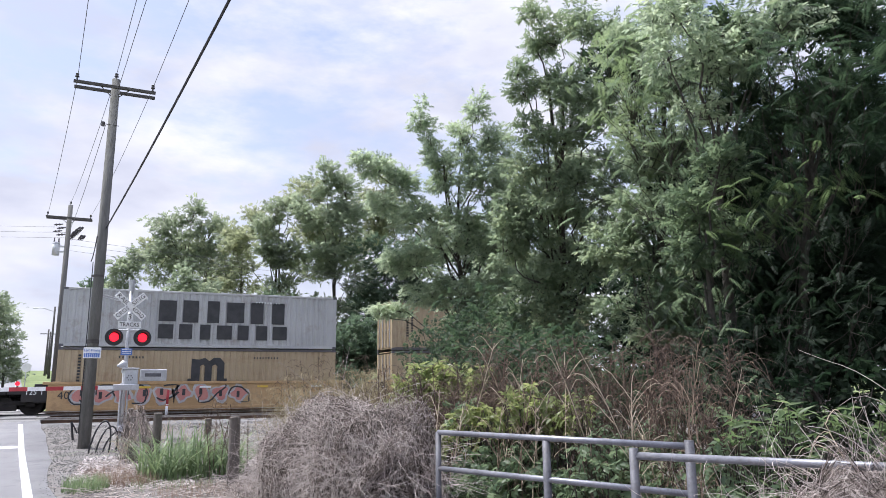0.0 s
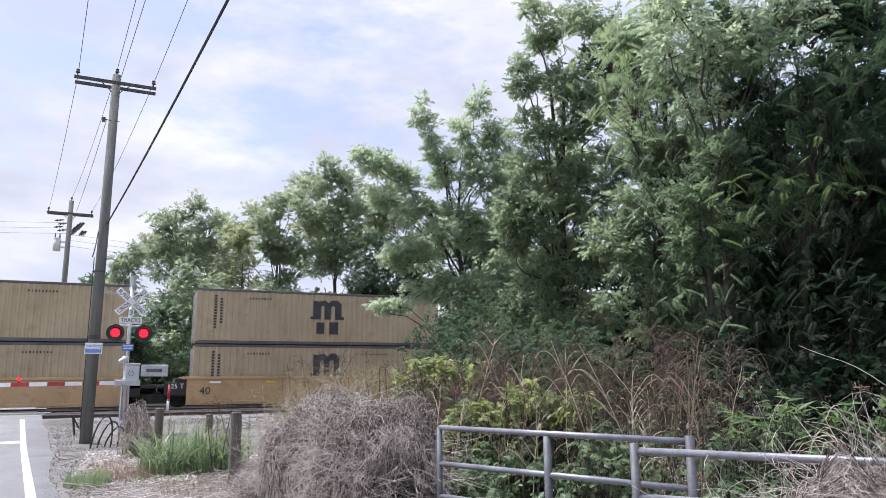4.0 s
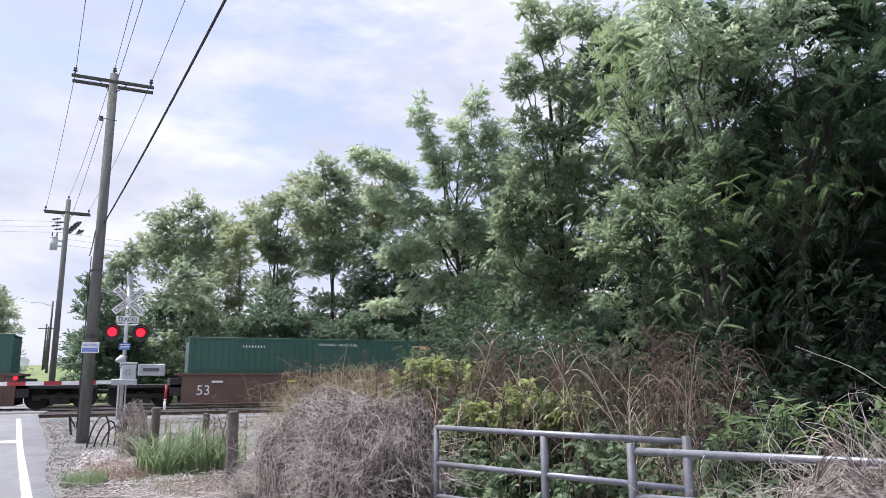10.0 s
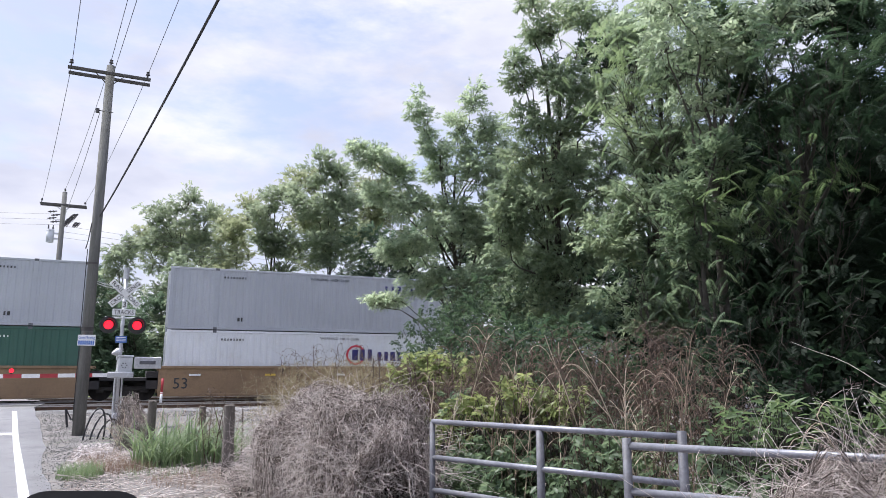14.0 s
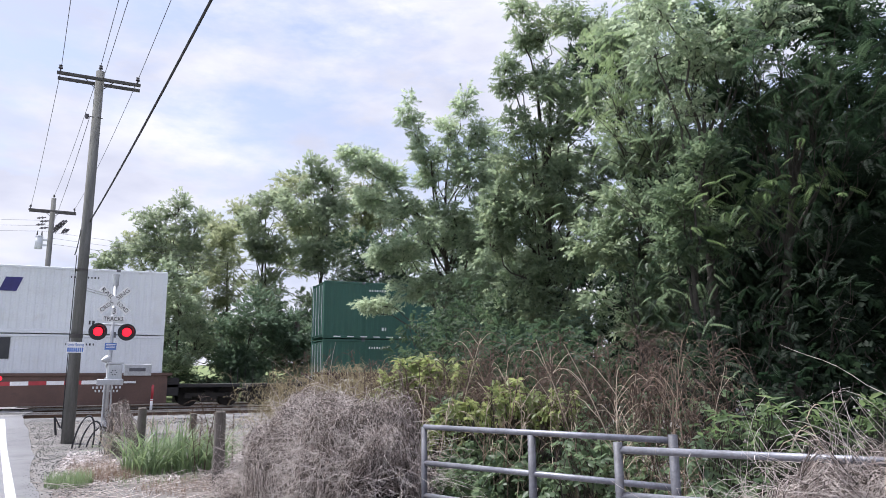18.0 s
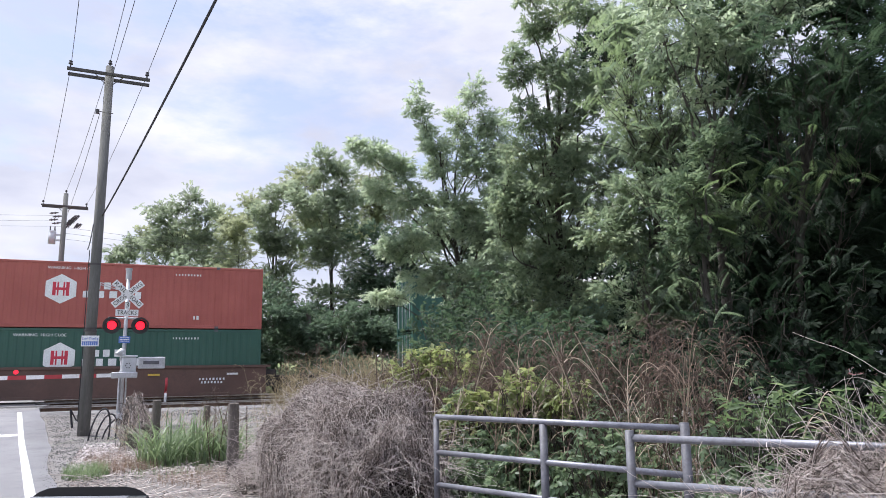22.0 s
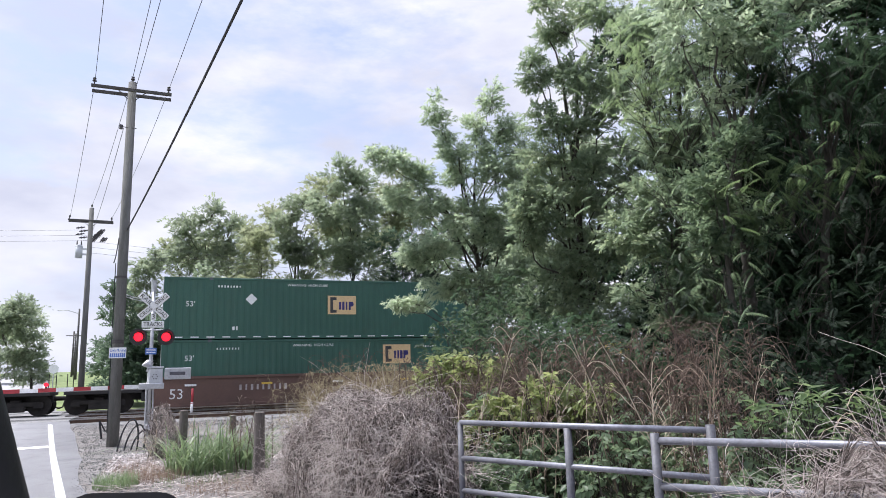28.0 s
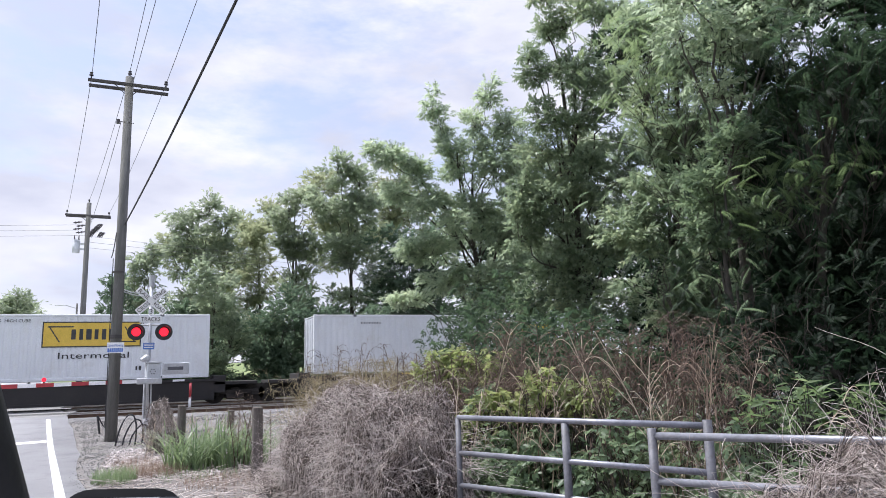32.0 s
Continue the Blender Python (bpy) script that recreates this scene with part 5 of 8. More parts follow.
def utility_pole(x, y, top, arm_z, arm_angle, lean=0.0):
    p = empty("utility_pole", pose(x, y, ground_z(y) - 0.3, 0, lean), "tall weathered wooden utility pole beside the road", "utility pole", "utility poles")
    g = top - ground_z(y) + 0.3
    part("shaft", rods(((0, 0, 0), (0, 0, g), 0.152, 0.112), sides=18), M["pole_wood"], p, smooth=True)
    az = arm_z - ground_z(y) + 0.3
    r = pose(0, 0, az, 0, 0, arm_angle)
    for s in (-1, 1):
        a = part("crossarm", boxes((-1.05, -0.04, -0.042, 1.05, 0.04, 0.042), bevel=0.008), M["arm_wood"], p)
        a.matrix_basis = r @ pose(0, s * 0.2, 0)
    for sx in (-0.97, 0.0, 0.97):
        i = part("insulator", rods(((0, 0, 0.06), (0, 0, 0.17), 0.02), ((0, 0, 0.15), (0, 0, 0.2), 0.06, 0.045), ((0, 0, 0.2), (0, 0, 0.24), 0.035, 0.05), sides=10), M["porcelain"], p)
        i.matrix_basis = r @ (pose(sx, -0.2, -0.02) if sx else pose(0, 0, g - az - 0.06))
    for sx in (-1, 1):
        b = part("brace", rods(((sx * 0.36, -0.2, -0.04), (sx * 0.1, -0.13, -0.26), 0.014), sides=6), M["arm_wood"], p)
        b.matrix_basis = r
    return p


def cable(name, a, b, sag, r, material, label, steps=28, curl=0.0):
    a, b = Vector(a), Vector(b)
    pts = []
    for i in range(steps + 1):
        t = i / steps
        q = a.lerp(b, t)
        q.z -= sag * 4 * t * (1 - t)
        pts.append(q[:])
    v, f = tubes(np.array([pts]), np.full((1, steps + 1), r), 6)
    ob = tagged(new(name, np_mesh(name, v, f, material, True)), label, "cable", "overhead wires")
    return ob


P1, P2 = (-1.13, 20.92), (-3.69, 39.72)
ARM = 1.6
utility_pole(*P1, 10.18, 9.88, ARM, lean=0.2)
utility_pole(*P2, 10.75, 10.05, ARM)
w0 = (3.25, -18.0)


def arm_tip(p, z, s):
    a = radians(ARM)
    return (p[0] + 0.035 * (p is P1) + s * math.cos(a) * 0.97, p[1] + s * math.sin(a) * 0.97, z)


LINE = "thin grey overhead line wire between poles"
for s in (-1, 1):
    cable("line_wire", arm_tip(P1, 10.1, s), arm_tip(P2, 10.28, s), 0.25, 0.008, M["thin_wire"], LINE)
    cable("line_wire", arm_tip(P1, 10.1, s), arm_tip(w0, 10.4, s), 0.35, 0.008, M["thin_wire"], LINE)
cable("line_wire", (P1[0] + 0.035, P1[1], 10.38), (*w0, 10.6), 0.35, 0.008, M["thin_wire"], LINE)
cable("line_wire", (P1[0] + 0.035, P1[1], 10.38), (*P2, 10.9), 0.3, 0.008, M["thin_wire"], LINE)
cable("line_wire", (P1[0] - 0.14, P1[1], 8.8), (P2[0] - 0.1, P2[1], 8.9), 0.3, 0.008, M["thin_wire"], LINE)
cable("line_wire", (P1[0] + 0.1, P1[1], 9.9), (3.7, -17.6, 10.6), 0.32, 0.008, M["thin_wire"], LINE)
cable("service_cable", (P1[0] + 0.1, P1[1] - 0.1, 5.85), (3.2, -8.0, 8.15), 0.42, 0.02, M["wire"], "thick black twisted service cable slung from the pole", 60)
for k in range(3):
    cable("line_wire", (P2[0], P2[1], 9.6 - k * 0.28), (-60.0, P2[1] + 12, 10.6 - k * 0.28), 0.5, 0.008, M["thin_wire"], LINE)
    cable("line_wire", (P2[0], P2[1], 9.0 - k * 0.3), (46.0, P2[1] + 8, 8.4 - k * 0.3), 0.6, 0.007, M["thin_wire"], LINE)


def far_pole(x, y, top, arm):
    p = empty("utility_pole", pose(x, y, ground_z(y) - 0.2), "distant dark wooden utility pole beside the road", "utility pole", "utility poles")
    part("shaft", rods(((0, 0, 0), (0, 0, top - ground_z(y)), 0.2, 0.13), sides=10), M["arm_wood"], p, smooth=True)
    if arm:
        part("crossarm", boxes((-1.3, -0.07, top - ground_z(y) - 0.9, 1.3, 0.07, top - ground_z(y) - 0.75)), M["arm_wood"], p)


far_pole(-12.5, 125.5, 14.2, False)
far_pole(-15.4, 148.0, 12.2, True)
far_pole(-16.3, 160.0, 12.6, False)
lamp = empty("street_lamp_bracket", pose(-12.5, 125.5, 13.2), "distant street lamp bracket arm on a pole", "street lamp")
part("arm", rods(((0, 0, 0), (-1.6, -0.4, 0.5), 0.06), ((-1.6, -0.4, 0.5), (-2.4, -0.5, 0.45), 0.05), sides=6), M["galv"], lamp)
part("lamp_head", boxes((-3.0, -0.65, 0.36, -2.3, -0.35, 0.5), bevel=0.03), M["galv"], lamp)

# fittings on the poles
tf = empty("transformer", pose(P2[0] - 0.47, P2[1] - 0.1, 8.1), "grey pole-mounted transformer can", "transformer")
part("tank", rods(((0, 0, 0), (0, 0, 0.6), 0.17), sides=18), M["box_grey"], tf, smooth=True)
part("tank_lid", rods(((0, 0, 0.6), (0, 0, 0.67), 0.185, 0.12), sides=18), M["box_grey"], tf)
for dx in (-0.1, 0.1):
    part("bushing", rods(((dx, 0, 0.64), (dx, 0, 0.9), 0.04, 0.022), sides=8), M["porcelain"], tf)
part("bracket", boxes((0.14, -0.05, 0.15, 0.36, 0.05, 0.23), (0.14, -0.05, 0.42, 0.36, 0.05, 0.5)), M["galv"], tf)
fr = random.Random(3)
for k in range(9):
    fx, fz = 0.22 + 0.12 * (k % 5), 9.05 + 0.14 * (k % 4)
    cut = empty("fuse_cutout", pose(P2[0] + fx, P2[1] - 0.3 - 0.05 * (k % 2), fz, 0, 38 + fr.uniform(-12, 12)), "dark fuse cutout hung under the crossarm", "fuse cutout", "fuse cutouts")
    part("insulator_body", rods(((0, 0, -0.16), (0, 0, 0.16), 0.035), ((0, 0, -0.05), (0, 0, 0.0), 0.06), ((0, 0, 0.05), (0, 0, 0.1), 0.06), sides=8), M["porcelain"], cut)
    part("fuse_tube", rods(((0.09, 0, -0.15), (0.05, 0, 0.17), 0.014), sides=6), M["wire"], cut)
for k in range(4):
    dead = empty("wire_clamp", pose(P2[0] - 0.3 - 0.15 * (k % 2), P2[1] - 0.2, 9.15 + 0.17 * k, 0, 80), "dark wire clamp and insulator on the pole", "insulator", "pole insulators")
    part("insulator_body", rods(((0, 0, -0.2), (0, 0, 0.2), 0.03), ((0, 0, 0.02), (0, 0, 0.08), 0.06), ((0, 0, -0.12), (0, 0, -0.06), 0.06), sides=8), M["porcelain"], dead)
st = empty("pole_bracket", pose(P1[0] - 0.1, P1[1] - 0.1, 8.78), "small dark spool bracket on the pole", "bracket")
part("spool", rods(((-0.1, 0, -0.05), (-0.1, 0, 0.07), 0.05, 0.05), sides=10), M["porcelain"], st)
part("bolt", rods(((-0.1, 0, 0.02), (0.3, 0, 0.0), 0.012), sides=6), M["arm_wood"], st)
for k, z in enumerate((4.06, 4.0)):
    cable("drop_wire", (P1[0] + 0.12, P1[1], z), (-0.5, 23.45, 4.2 - 0.06 * k), 0.02, 0.012, M["galv"], "pale wire from the pole to the crossing signal", 8)
cable("ground_wire", (P1[0] - 0.1, P1[1] - 0.12, 5.6), (P1[0] - 0.2, P1[1] - 0.1, 4.9), 0.12, 0.014, M["wire"], "dark cable loop down the pole", 10)
cable("ground_wire", (P1[0] - 0.15, P1[1] - 0.06, 4.9), (P1[0] - 0.15, P1[1] - 0.06, 0.4), 0.0, 0.012, M["wire"], "dark cable down the pole", 6)
band = tagged(part("pole_band", rods(((P1[0], P1[1], 2.72), (P1[0], P1[1], 2.82), 0.158), ((P1[0], P1[1], 4.5), (P1[0], P1[1], 4.55), 0.15), sides=18), M["arm_wood"]), "dark strap bands round the utility pole", "strap")
ad = empty("pole_sign", pose(P1[0] + 0.02, P1[1] - 0.185, 2.47, 0, 0, -3), "small white notice with blue writing nailed to a utility pole", "sign")
part("board", boxes((-0.21, -0.006, -0.14, 0.21, 0.006, 0.14), bevel=0.003), M["white_paint"], ad)
lettering("Lawn Mowing", 0.075, M["blue_paint"], ad, (0, -0.012, 0.065), width=0.38)
for k in range(8):
    part("marking_bar", boxes((-0.19 + k * 0.048, -0.012, -0.115, -0.155 + k * 0.048, -0.006, -0.01)), M["blue_paint"], ad)

# ---- steel gates ----


def tube_gate(name, a, b, top, heights, r, uprights, label):
    """A tube gate between plan points a and b; the rails hang below the top by 'heights'."""
    a, b = Vector((*a, 0)), Vector((*b, 0))
    g = empty(name, None, label, "gate", "steel tube gates")
    for h in heights:
        part("rail", rods((a + Vector((0, 0, top - h)), b + Vector((0, 0, top - h)), r), sides=16), M["gate_steel"], g, smooth=True)
    for u, thick, rise in uprights:
        q = a.lerp(b, u)
        part("upright", rods((q + Vector((0, 0, 0.04)), q + Vector((0, 0, top + rise)), thick), sides=16), M["gate_post"], g, smooth=True)
    return g


tube_gate("tube_gate", (2.36, 5.62), (3.24, 3.62), 1.2, (0, 0.29, 0.55, 0.78, 1.0), 0.0215, ((0, 0.024, 0.0), (0.5, 0.03, -0.015), (1, 0.03, 0.035)), "galvanised tube gate, closed and overgrown")
tube_gate("tube_gate", (2.79, 3.60), (4.6, 1.1), 1.19, (0.025, 0.29, 0.55, 0.78, 1.0), 0.0225, ((0, 0.027, 0.02),), "galvanised tube gate, closed and overgrown")
# ---- trees ----
TONE = {
    # Far leaf tones paled and greyed: haze put into the colour.
    "far": leaf_mat("hazed_far_leaves", (0.152, 0.198, 0.135), (0.266, 0.315, 0.214), (0.384, 0.407, 0.280)),
    "far_dark": leaf_mat("hazed_dark_far_leaves", (0.147, 0.197, 0.136), (0.266, 0.320, 0.215), (0.393, 0.436, 0.293)),
    "far_pale": leaf_mat("hazed_pale_far_leaves", (0.173, 0.212, 0.125), (0.278, 0.309, 0.190), (0.365, 0.378, 0.247)),
    # Darker copy of the far leaves; low-growth shade put into the colour.
    "far_shade": leaf_mat("shade_painted_far_leaves", (0.062, 0.1, 0.066), (0.105, 0.155, 0.1), (0.16, 0.21, 0.125)),
    # Maple and boxelder tones lifted too, glare haze being in their colour.
    "mid": leaf_mat("maple_leaves", (0.191, 0.258, 0.177), (0.327, 0.395, 0.269), (0.463, 0.519, 0.358)),
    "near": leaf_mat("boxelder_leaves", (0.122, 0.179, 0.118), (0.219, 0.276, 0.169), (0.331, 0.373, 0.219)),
    # Boxelder green darkened: deep shade of the wood put into the colour.
    "near_shade": leaf_mat("shade_painted_leaves", (0.011, 0.024, 0.015), (0.021, 0.038, 0.021), (0.034, 0.057, 0.030), rough=0.62),
    # Paler compound-leaf tone: sun on the upper sprays put into the colour.
    "bright": leaf_mat("sun_painted_leaves", (0.122, 0.186, 0.093), (0.184, 0.252, 0.125), (0.253, 0.321, 0.169)),
    "weed": leaf_mat("fresh_weed_leaves", (0.075, 0.128, 0.057), (0.115, 0.172, 0.077), (0.164, 0.220, 0.108)),
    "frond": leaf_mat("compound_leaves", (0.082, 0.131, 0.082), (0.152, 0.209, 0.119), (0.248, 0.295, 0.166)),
    # Shaded copy of the compound leaves; the shade is in the colour.
    "frond_shade": leaf_mat("shade_painted_compound_leaves", (0.030, 0.056, 0.035), (0.054, 0.089, 0.047), (0.089, 0.124, 0.062), rough=0.55),
    "yellow": leaf_mat("yellow_green_leaves", (0.146, 0.192, 0.076), (0.214, 0.256, 0.106), (0.291, 0.304, 0.148)),
}


def branch_paths(rg, starts, ends, m, wobble, lift):
    """Curved paths from starts to ends: they rise first, then arch."""
    t = np.linspace(0, 1, m)[None, :, None]
    d = ends - starts
    p = starts[:, None] + d[:, None] * t
    p[..., 2] += (np.sin(t[..., 0] * np.pi) * lift * np.linalg.norm(d, axis=1)[:, None])
    w = rg.normal(size=(len(starts), m, 3)) * wobble * np.linalg.norm(d, axis=1)[:, None, None]
    w[:, 0] = 0
    return p + w * np.sin(t * np.pi * 0.9)


def tree(x, y, blobs, leaf=0.2, dense=1.0, tone="far", label="", frond=False, long_leaf=False, rise=0.1):
    """Trunk, limbs to each leafy mass, twigs in it, and leaves along the twigs. blobs: place, reach across, reach up."""
    rg = np.random.default_rng(int(abs(x * 131 + y * 17)) + 7)
    gz = ground_z(y)
    tr = empty("tree", pose(x, y, gz), label, "tree", "trees")
    top = max(b[2] + b[4] * 0.5 for b in blobs)
    n = 9
    h = (top - gz) * 0.82
    cx = np.mean([b[0] for b in blobs]) - x
    cy = np.mean([b[1] for b in blobs]) - y
    s = np.linspace(0, 1, n)
    trunk = np.stack([cx * s ** 1.5 + 0.1 * np.sin(s * 5 + x), cy * s ** 1.5 + 0.1 * np.cos(s * 4 + y), h * s - 0.15], 1)
    r0 = 0.045 + 0.013 * h
    v, f = tubes(trunk[None], (r0 * (1 - 0.85 * s))[None], 9)
    part("trunk", np_mesh("trunk", v, f, M["bark"], True), M["bark"], tr)
    B = np.array(blobs) - np.array([x, y, gz, 0, 0])
    # limbs
    at = np.clip((B[:, 2] / h) * 0.75 - 0.1, 0.12, 0.95)
    st = np.stack([np.interp(at, s, trunk[:, k]) for k in range(3)], 1)
    limbs = branch_paths(rg, st, B[:, :3], 8, 0.03, 0.1)
    rr = np.linspace(1, 0.2, 8)[None] * (0.2 * r0 + 0.006)
    v, f = tubes(limbs, np.repeat(rr, len(limbs), 0), 6)
    allv, allf = [v], [f]
    P, W = [], []
    for b in B:
        # each mass is made of pads of twigs with gaps between them
        rc = max(leaf * 1.9, min(0.62 * b[3], 0.34 * b[3] + leaf * 1.2))
        rb, hb = max(0.15, b[3] - rc * 0.45), max(0.12, b[4] - rc * 0.35)
        k = int(np.clip(2.6 * (rb * (rb + hb) / 2) / rc ** 2 * 1.25 + 3, 4, 40))
        u = rg.normal(size=(k, 3))
        u[:, 2] = u[:, 2] * 0.9 + 0.12
        u /= np.linalg.norm(u, axis=1, keepdims=True)
        pad = b[:3] + u * (rg.uniform(0.25, 1.12, (k, 1)) ** 0.5) * np.array([rb, rb, hb])
        pad = pad[pad[:, 2] > 0.25]
        st = b[:3] - np.array([0, 0, 0.3 * b[4]]) + (pad - b[:3]) * 0.15
        tw = branch_paths(rg, st, pad, 6, 0.05, 0.05)
        v, f = tubes(tw, np.linspace(1, 0.45, 6)[None] * leaf * 0.075 * np.ones((len(pad), 1)), 4)
        allv.append(v)
        allf.append(f)
        spray_area = leaf * leaf * (1.6 if frond else 1.35)
        n_s = int(np.clip(4 * math.pi * rc * rc * 0.62 * dense / spray_area, 9, 420))
        q = rg.normal(size=(len(pad), n_s, 3))
        q /= np.linalg.norm(q, axis=2, keepdims=True)
        q[..., 2] = q[..., 2] * 0.8 + 0.2
        r = rc * rg.uniform(0.12, 1.0, (len(pad), n_s, 1)) ** 0.6
        r *= 1 + 0.5 * (rg.uniform(size=r.shape) > 0.88)
        p = pad[:, None] + q * r * np.array([1, 1, 0.72])
        out_ = pad[:, None] - b[:3] + rg.normal(size=p.shape) * 0.1
        out_ = out_ / (np.linalg.norm(out_, axis=2, keepdims=True) + 1e-6)
        w = q * np.array([1, 1, 0.5]) + 0.55 * out_ + rg.normal(size=p.shape) * 0.4 + np.array([0, 0, rise])
        P.append(p.reshape(-1, 3))
        W.append(w.reshape(-1, 3))
    off = 0
    for k in range(len(allv)):
        allf[k] = allf[k] + off
        off += len(allv[k])
    part("branchwork", np_mesh("branchwork", np.concatenate(allv), np.concatenate(allf), M["bark"]), M["bark"], tr)
    p, w = np.concatenate(P), np.concatenate(W)
    sz = leaf * rg.uniform(1.1, 2.0, len(p))
    tv, tf_ = (FROND_V, FROND_F) if frond else ((SLIM_V, SLIM_F) if long_leaf else (SPRAY_V, SPRAY_F))
    rot = facing(rg, w, 0.6)
    v, f = scatter(tv, tf_, p - rot[:, :, 1] * sz[:, None] * 0.45, rot, sz)
    part("crown", np_mesh("crown", v, f, TONE[tone]), TONE[tone], tr)
    return tr


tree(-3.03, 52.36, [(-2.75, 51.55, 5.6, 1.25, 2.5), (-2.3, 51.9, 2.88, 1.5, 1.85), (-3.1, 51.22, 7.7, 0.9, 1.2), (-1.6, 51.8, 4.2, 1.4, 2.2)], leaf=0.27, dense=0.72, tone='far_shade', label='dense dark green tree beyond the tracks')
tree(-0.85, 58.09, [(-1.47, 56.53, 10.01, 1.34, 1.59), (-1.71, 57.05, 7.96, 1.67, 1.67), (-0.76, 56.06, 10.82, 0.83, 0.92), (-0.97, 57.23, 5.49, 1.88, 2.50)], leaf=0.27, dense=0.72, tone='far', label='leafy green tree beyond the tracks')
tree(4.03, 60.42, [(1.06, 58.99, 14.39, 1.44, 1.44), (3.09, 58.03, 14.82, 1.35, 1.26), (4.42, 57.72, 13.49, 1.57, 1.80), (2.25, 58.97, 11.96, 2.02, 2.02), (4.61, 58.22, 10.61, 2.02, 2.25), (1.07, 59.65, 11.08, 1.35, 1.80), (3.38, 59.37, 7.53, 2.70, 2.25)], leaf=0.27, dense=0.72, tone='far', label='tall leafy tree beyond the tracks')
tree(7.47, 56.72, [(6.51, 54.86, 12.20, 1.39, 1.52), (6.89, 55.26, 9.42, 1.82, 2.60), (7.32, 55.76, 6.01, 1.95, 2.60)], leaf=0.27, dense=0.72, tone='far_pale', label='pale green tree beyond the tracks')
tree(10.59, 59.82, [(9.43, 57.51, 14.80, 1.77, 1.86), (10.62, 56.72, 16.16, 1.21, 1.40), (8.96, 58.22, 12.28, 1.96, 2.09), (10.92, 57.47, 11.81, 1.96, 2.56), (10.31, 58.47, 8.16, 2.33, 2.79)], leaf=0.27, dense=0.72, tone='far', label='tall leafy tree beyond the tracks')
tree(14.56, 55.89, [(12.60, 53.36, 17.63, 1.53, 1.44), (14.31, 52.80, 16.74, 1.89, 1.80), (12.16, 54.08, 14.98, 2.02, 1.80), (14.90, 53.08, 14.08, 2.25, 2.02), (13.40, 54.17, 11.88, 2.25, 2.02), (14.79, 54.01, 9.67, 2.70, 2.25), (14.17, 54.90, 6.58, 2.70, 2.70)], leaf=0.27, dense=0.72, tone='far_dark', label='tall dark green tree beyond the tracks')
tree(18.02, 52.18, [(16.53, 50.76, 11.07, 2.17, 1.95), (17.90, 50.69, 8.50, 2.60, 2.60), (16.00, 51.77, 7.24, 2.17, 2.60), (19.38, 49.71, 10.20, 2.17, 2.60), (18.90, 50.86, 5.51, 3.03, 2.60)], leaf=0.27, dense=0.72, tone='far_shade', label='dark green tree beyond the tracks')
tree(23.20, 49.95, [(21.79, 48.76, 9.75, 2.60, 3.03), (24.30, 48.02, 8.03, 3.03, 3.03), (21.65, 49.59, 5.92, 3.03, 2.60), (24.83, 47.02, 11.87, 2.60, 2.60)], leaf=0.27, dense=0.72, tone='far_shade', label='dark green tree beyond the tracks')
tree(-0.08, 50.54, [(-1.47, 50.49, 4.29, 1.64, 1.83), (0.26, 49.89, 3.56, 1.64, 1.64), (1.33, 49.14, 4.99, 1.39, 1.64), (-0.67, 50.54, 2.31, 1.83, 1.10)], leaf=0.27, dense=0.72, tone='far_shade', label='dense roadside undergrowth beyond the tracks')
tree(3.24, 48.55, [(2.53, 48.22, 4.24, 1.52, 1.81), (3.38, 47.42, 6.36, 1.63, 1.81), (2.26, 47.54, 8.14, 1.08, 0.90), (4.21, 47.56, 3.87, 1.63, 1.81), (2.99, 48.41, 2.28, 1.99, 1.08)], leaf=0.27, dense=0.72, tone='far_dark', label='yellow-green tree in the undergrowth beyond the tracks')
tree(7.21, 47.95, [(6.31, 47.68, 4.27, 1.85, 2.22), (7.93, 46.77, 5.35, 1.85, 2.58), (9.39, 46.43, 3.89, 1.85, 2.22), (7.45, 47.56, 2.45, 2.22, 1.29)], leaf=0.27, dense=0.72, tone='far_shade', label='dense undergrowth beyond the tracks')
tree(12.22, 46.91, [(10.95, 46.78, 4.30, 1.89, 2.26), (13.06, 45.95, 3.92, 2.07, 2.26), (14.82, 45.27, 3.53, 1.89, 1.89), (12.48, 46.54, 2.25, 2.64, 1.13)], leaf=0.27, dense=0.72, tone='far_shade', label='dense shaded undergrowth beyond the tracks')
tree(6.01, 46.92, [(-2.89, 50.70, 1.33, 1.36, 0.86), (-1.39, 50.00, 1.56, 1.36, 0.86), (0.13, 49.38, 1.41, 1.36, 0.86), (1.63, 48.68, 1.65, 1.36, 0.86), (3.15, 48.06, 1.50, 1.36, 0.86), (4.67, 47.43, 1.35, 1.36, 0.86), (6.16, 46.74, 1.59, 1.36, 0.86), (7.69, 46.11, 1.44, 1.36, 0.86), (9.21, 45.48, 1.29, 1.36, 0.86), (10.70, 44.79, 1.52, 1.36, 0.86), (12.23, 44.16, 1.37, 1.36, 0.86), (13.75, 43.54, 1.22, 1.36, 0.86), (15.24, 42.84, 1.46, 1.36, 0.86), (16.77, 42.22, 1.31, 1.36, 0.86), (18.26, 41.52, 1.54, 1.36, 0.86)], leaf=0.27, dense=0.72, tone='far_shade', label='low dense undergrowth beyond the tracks')
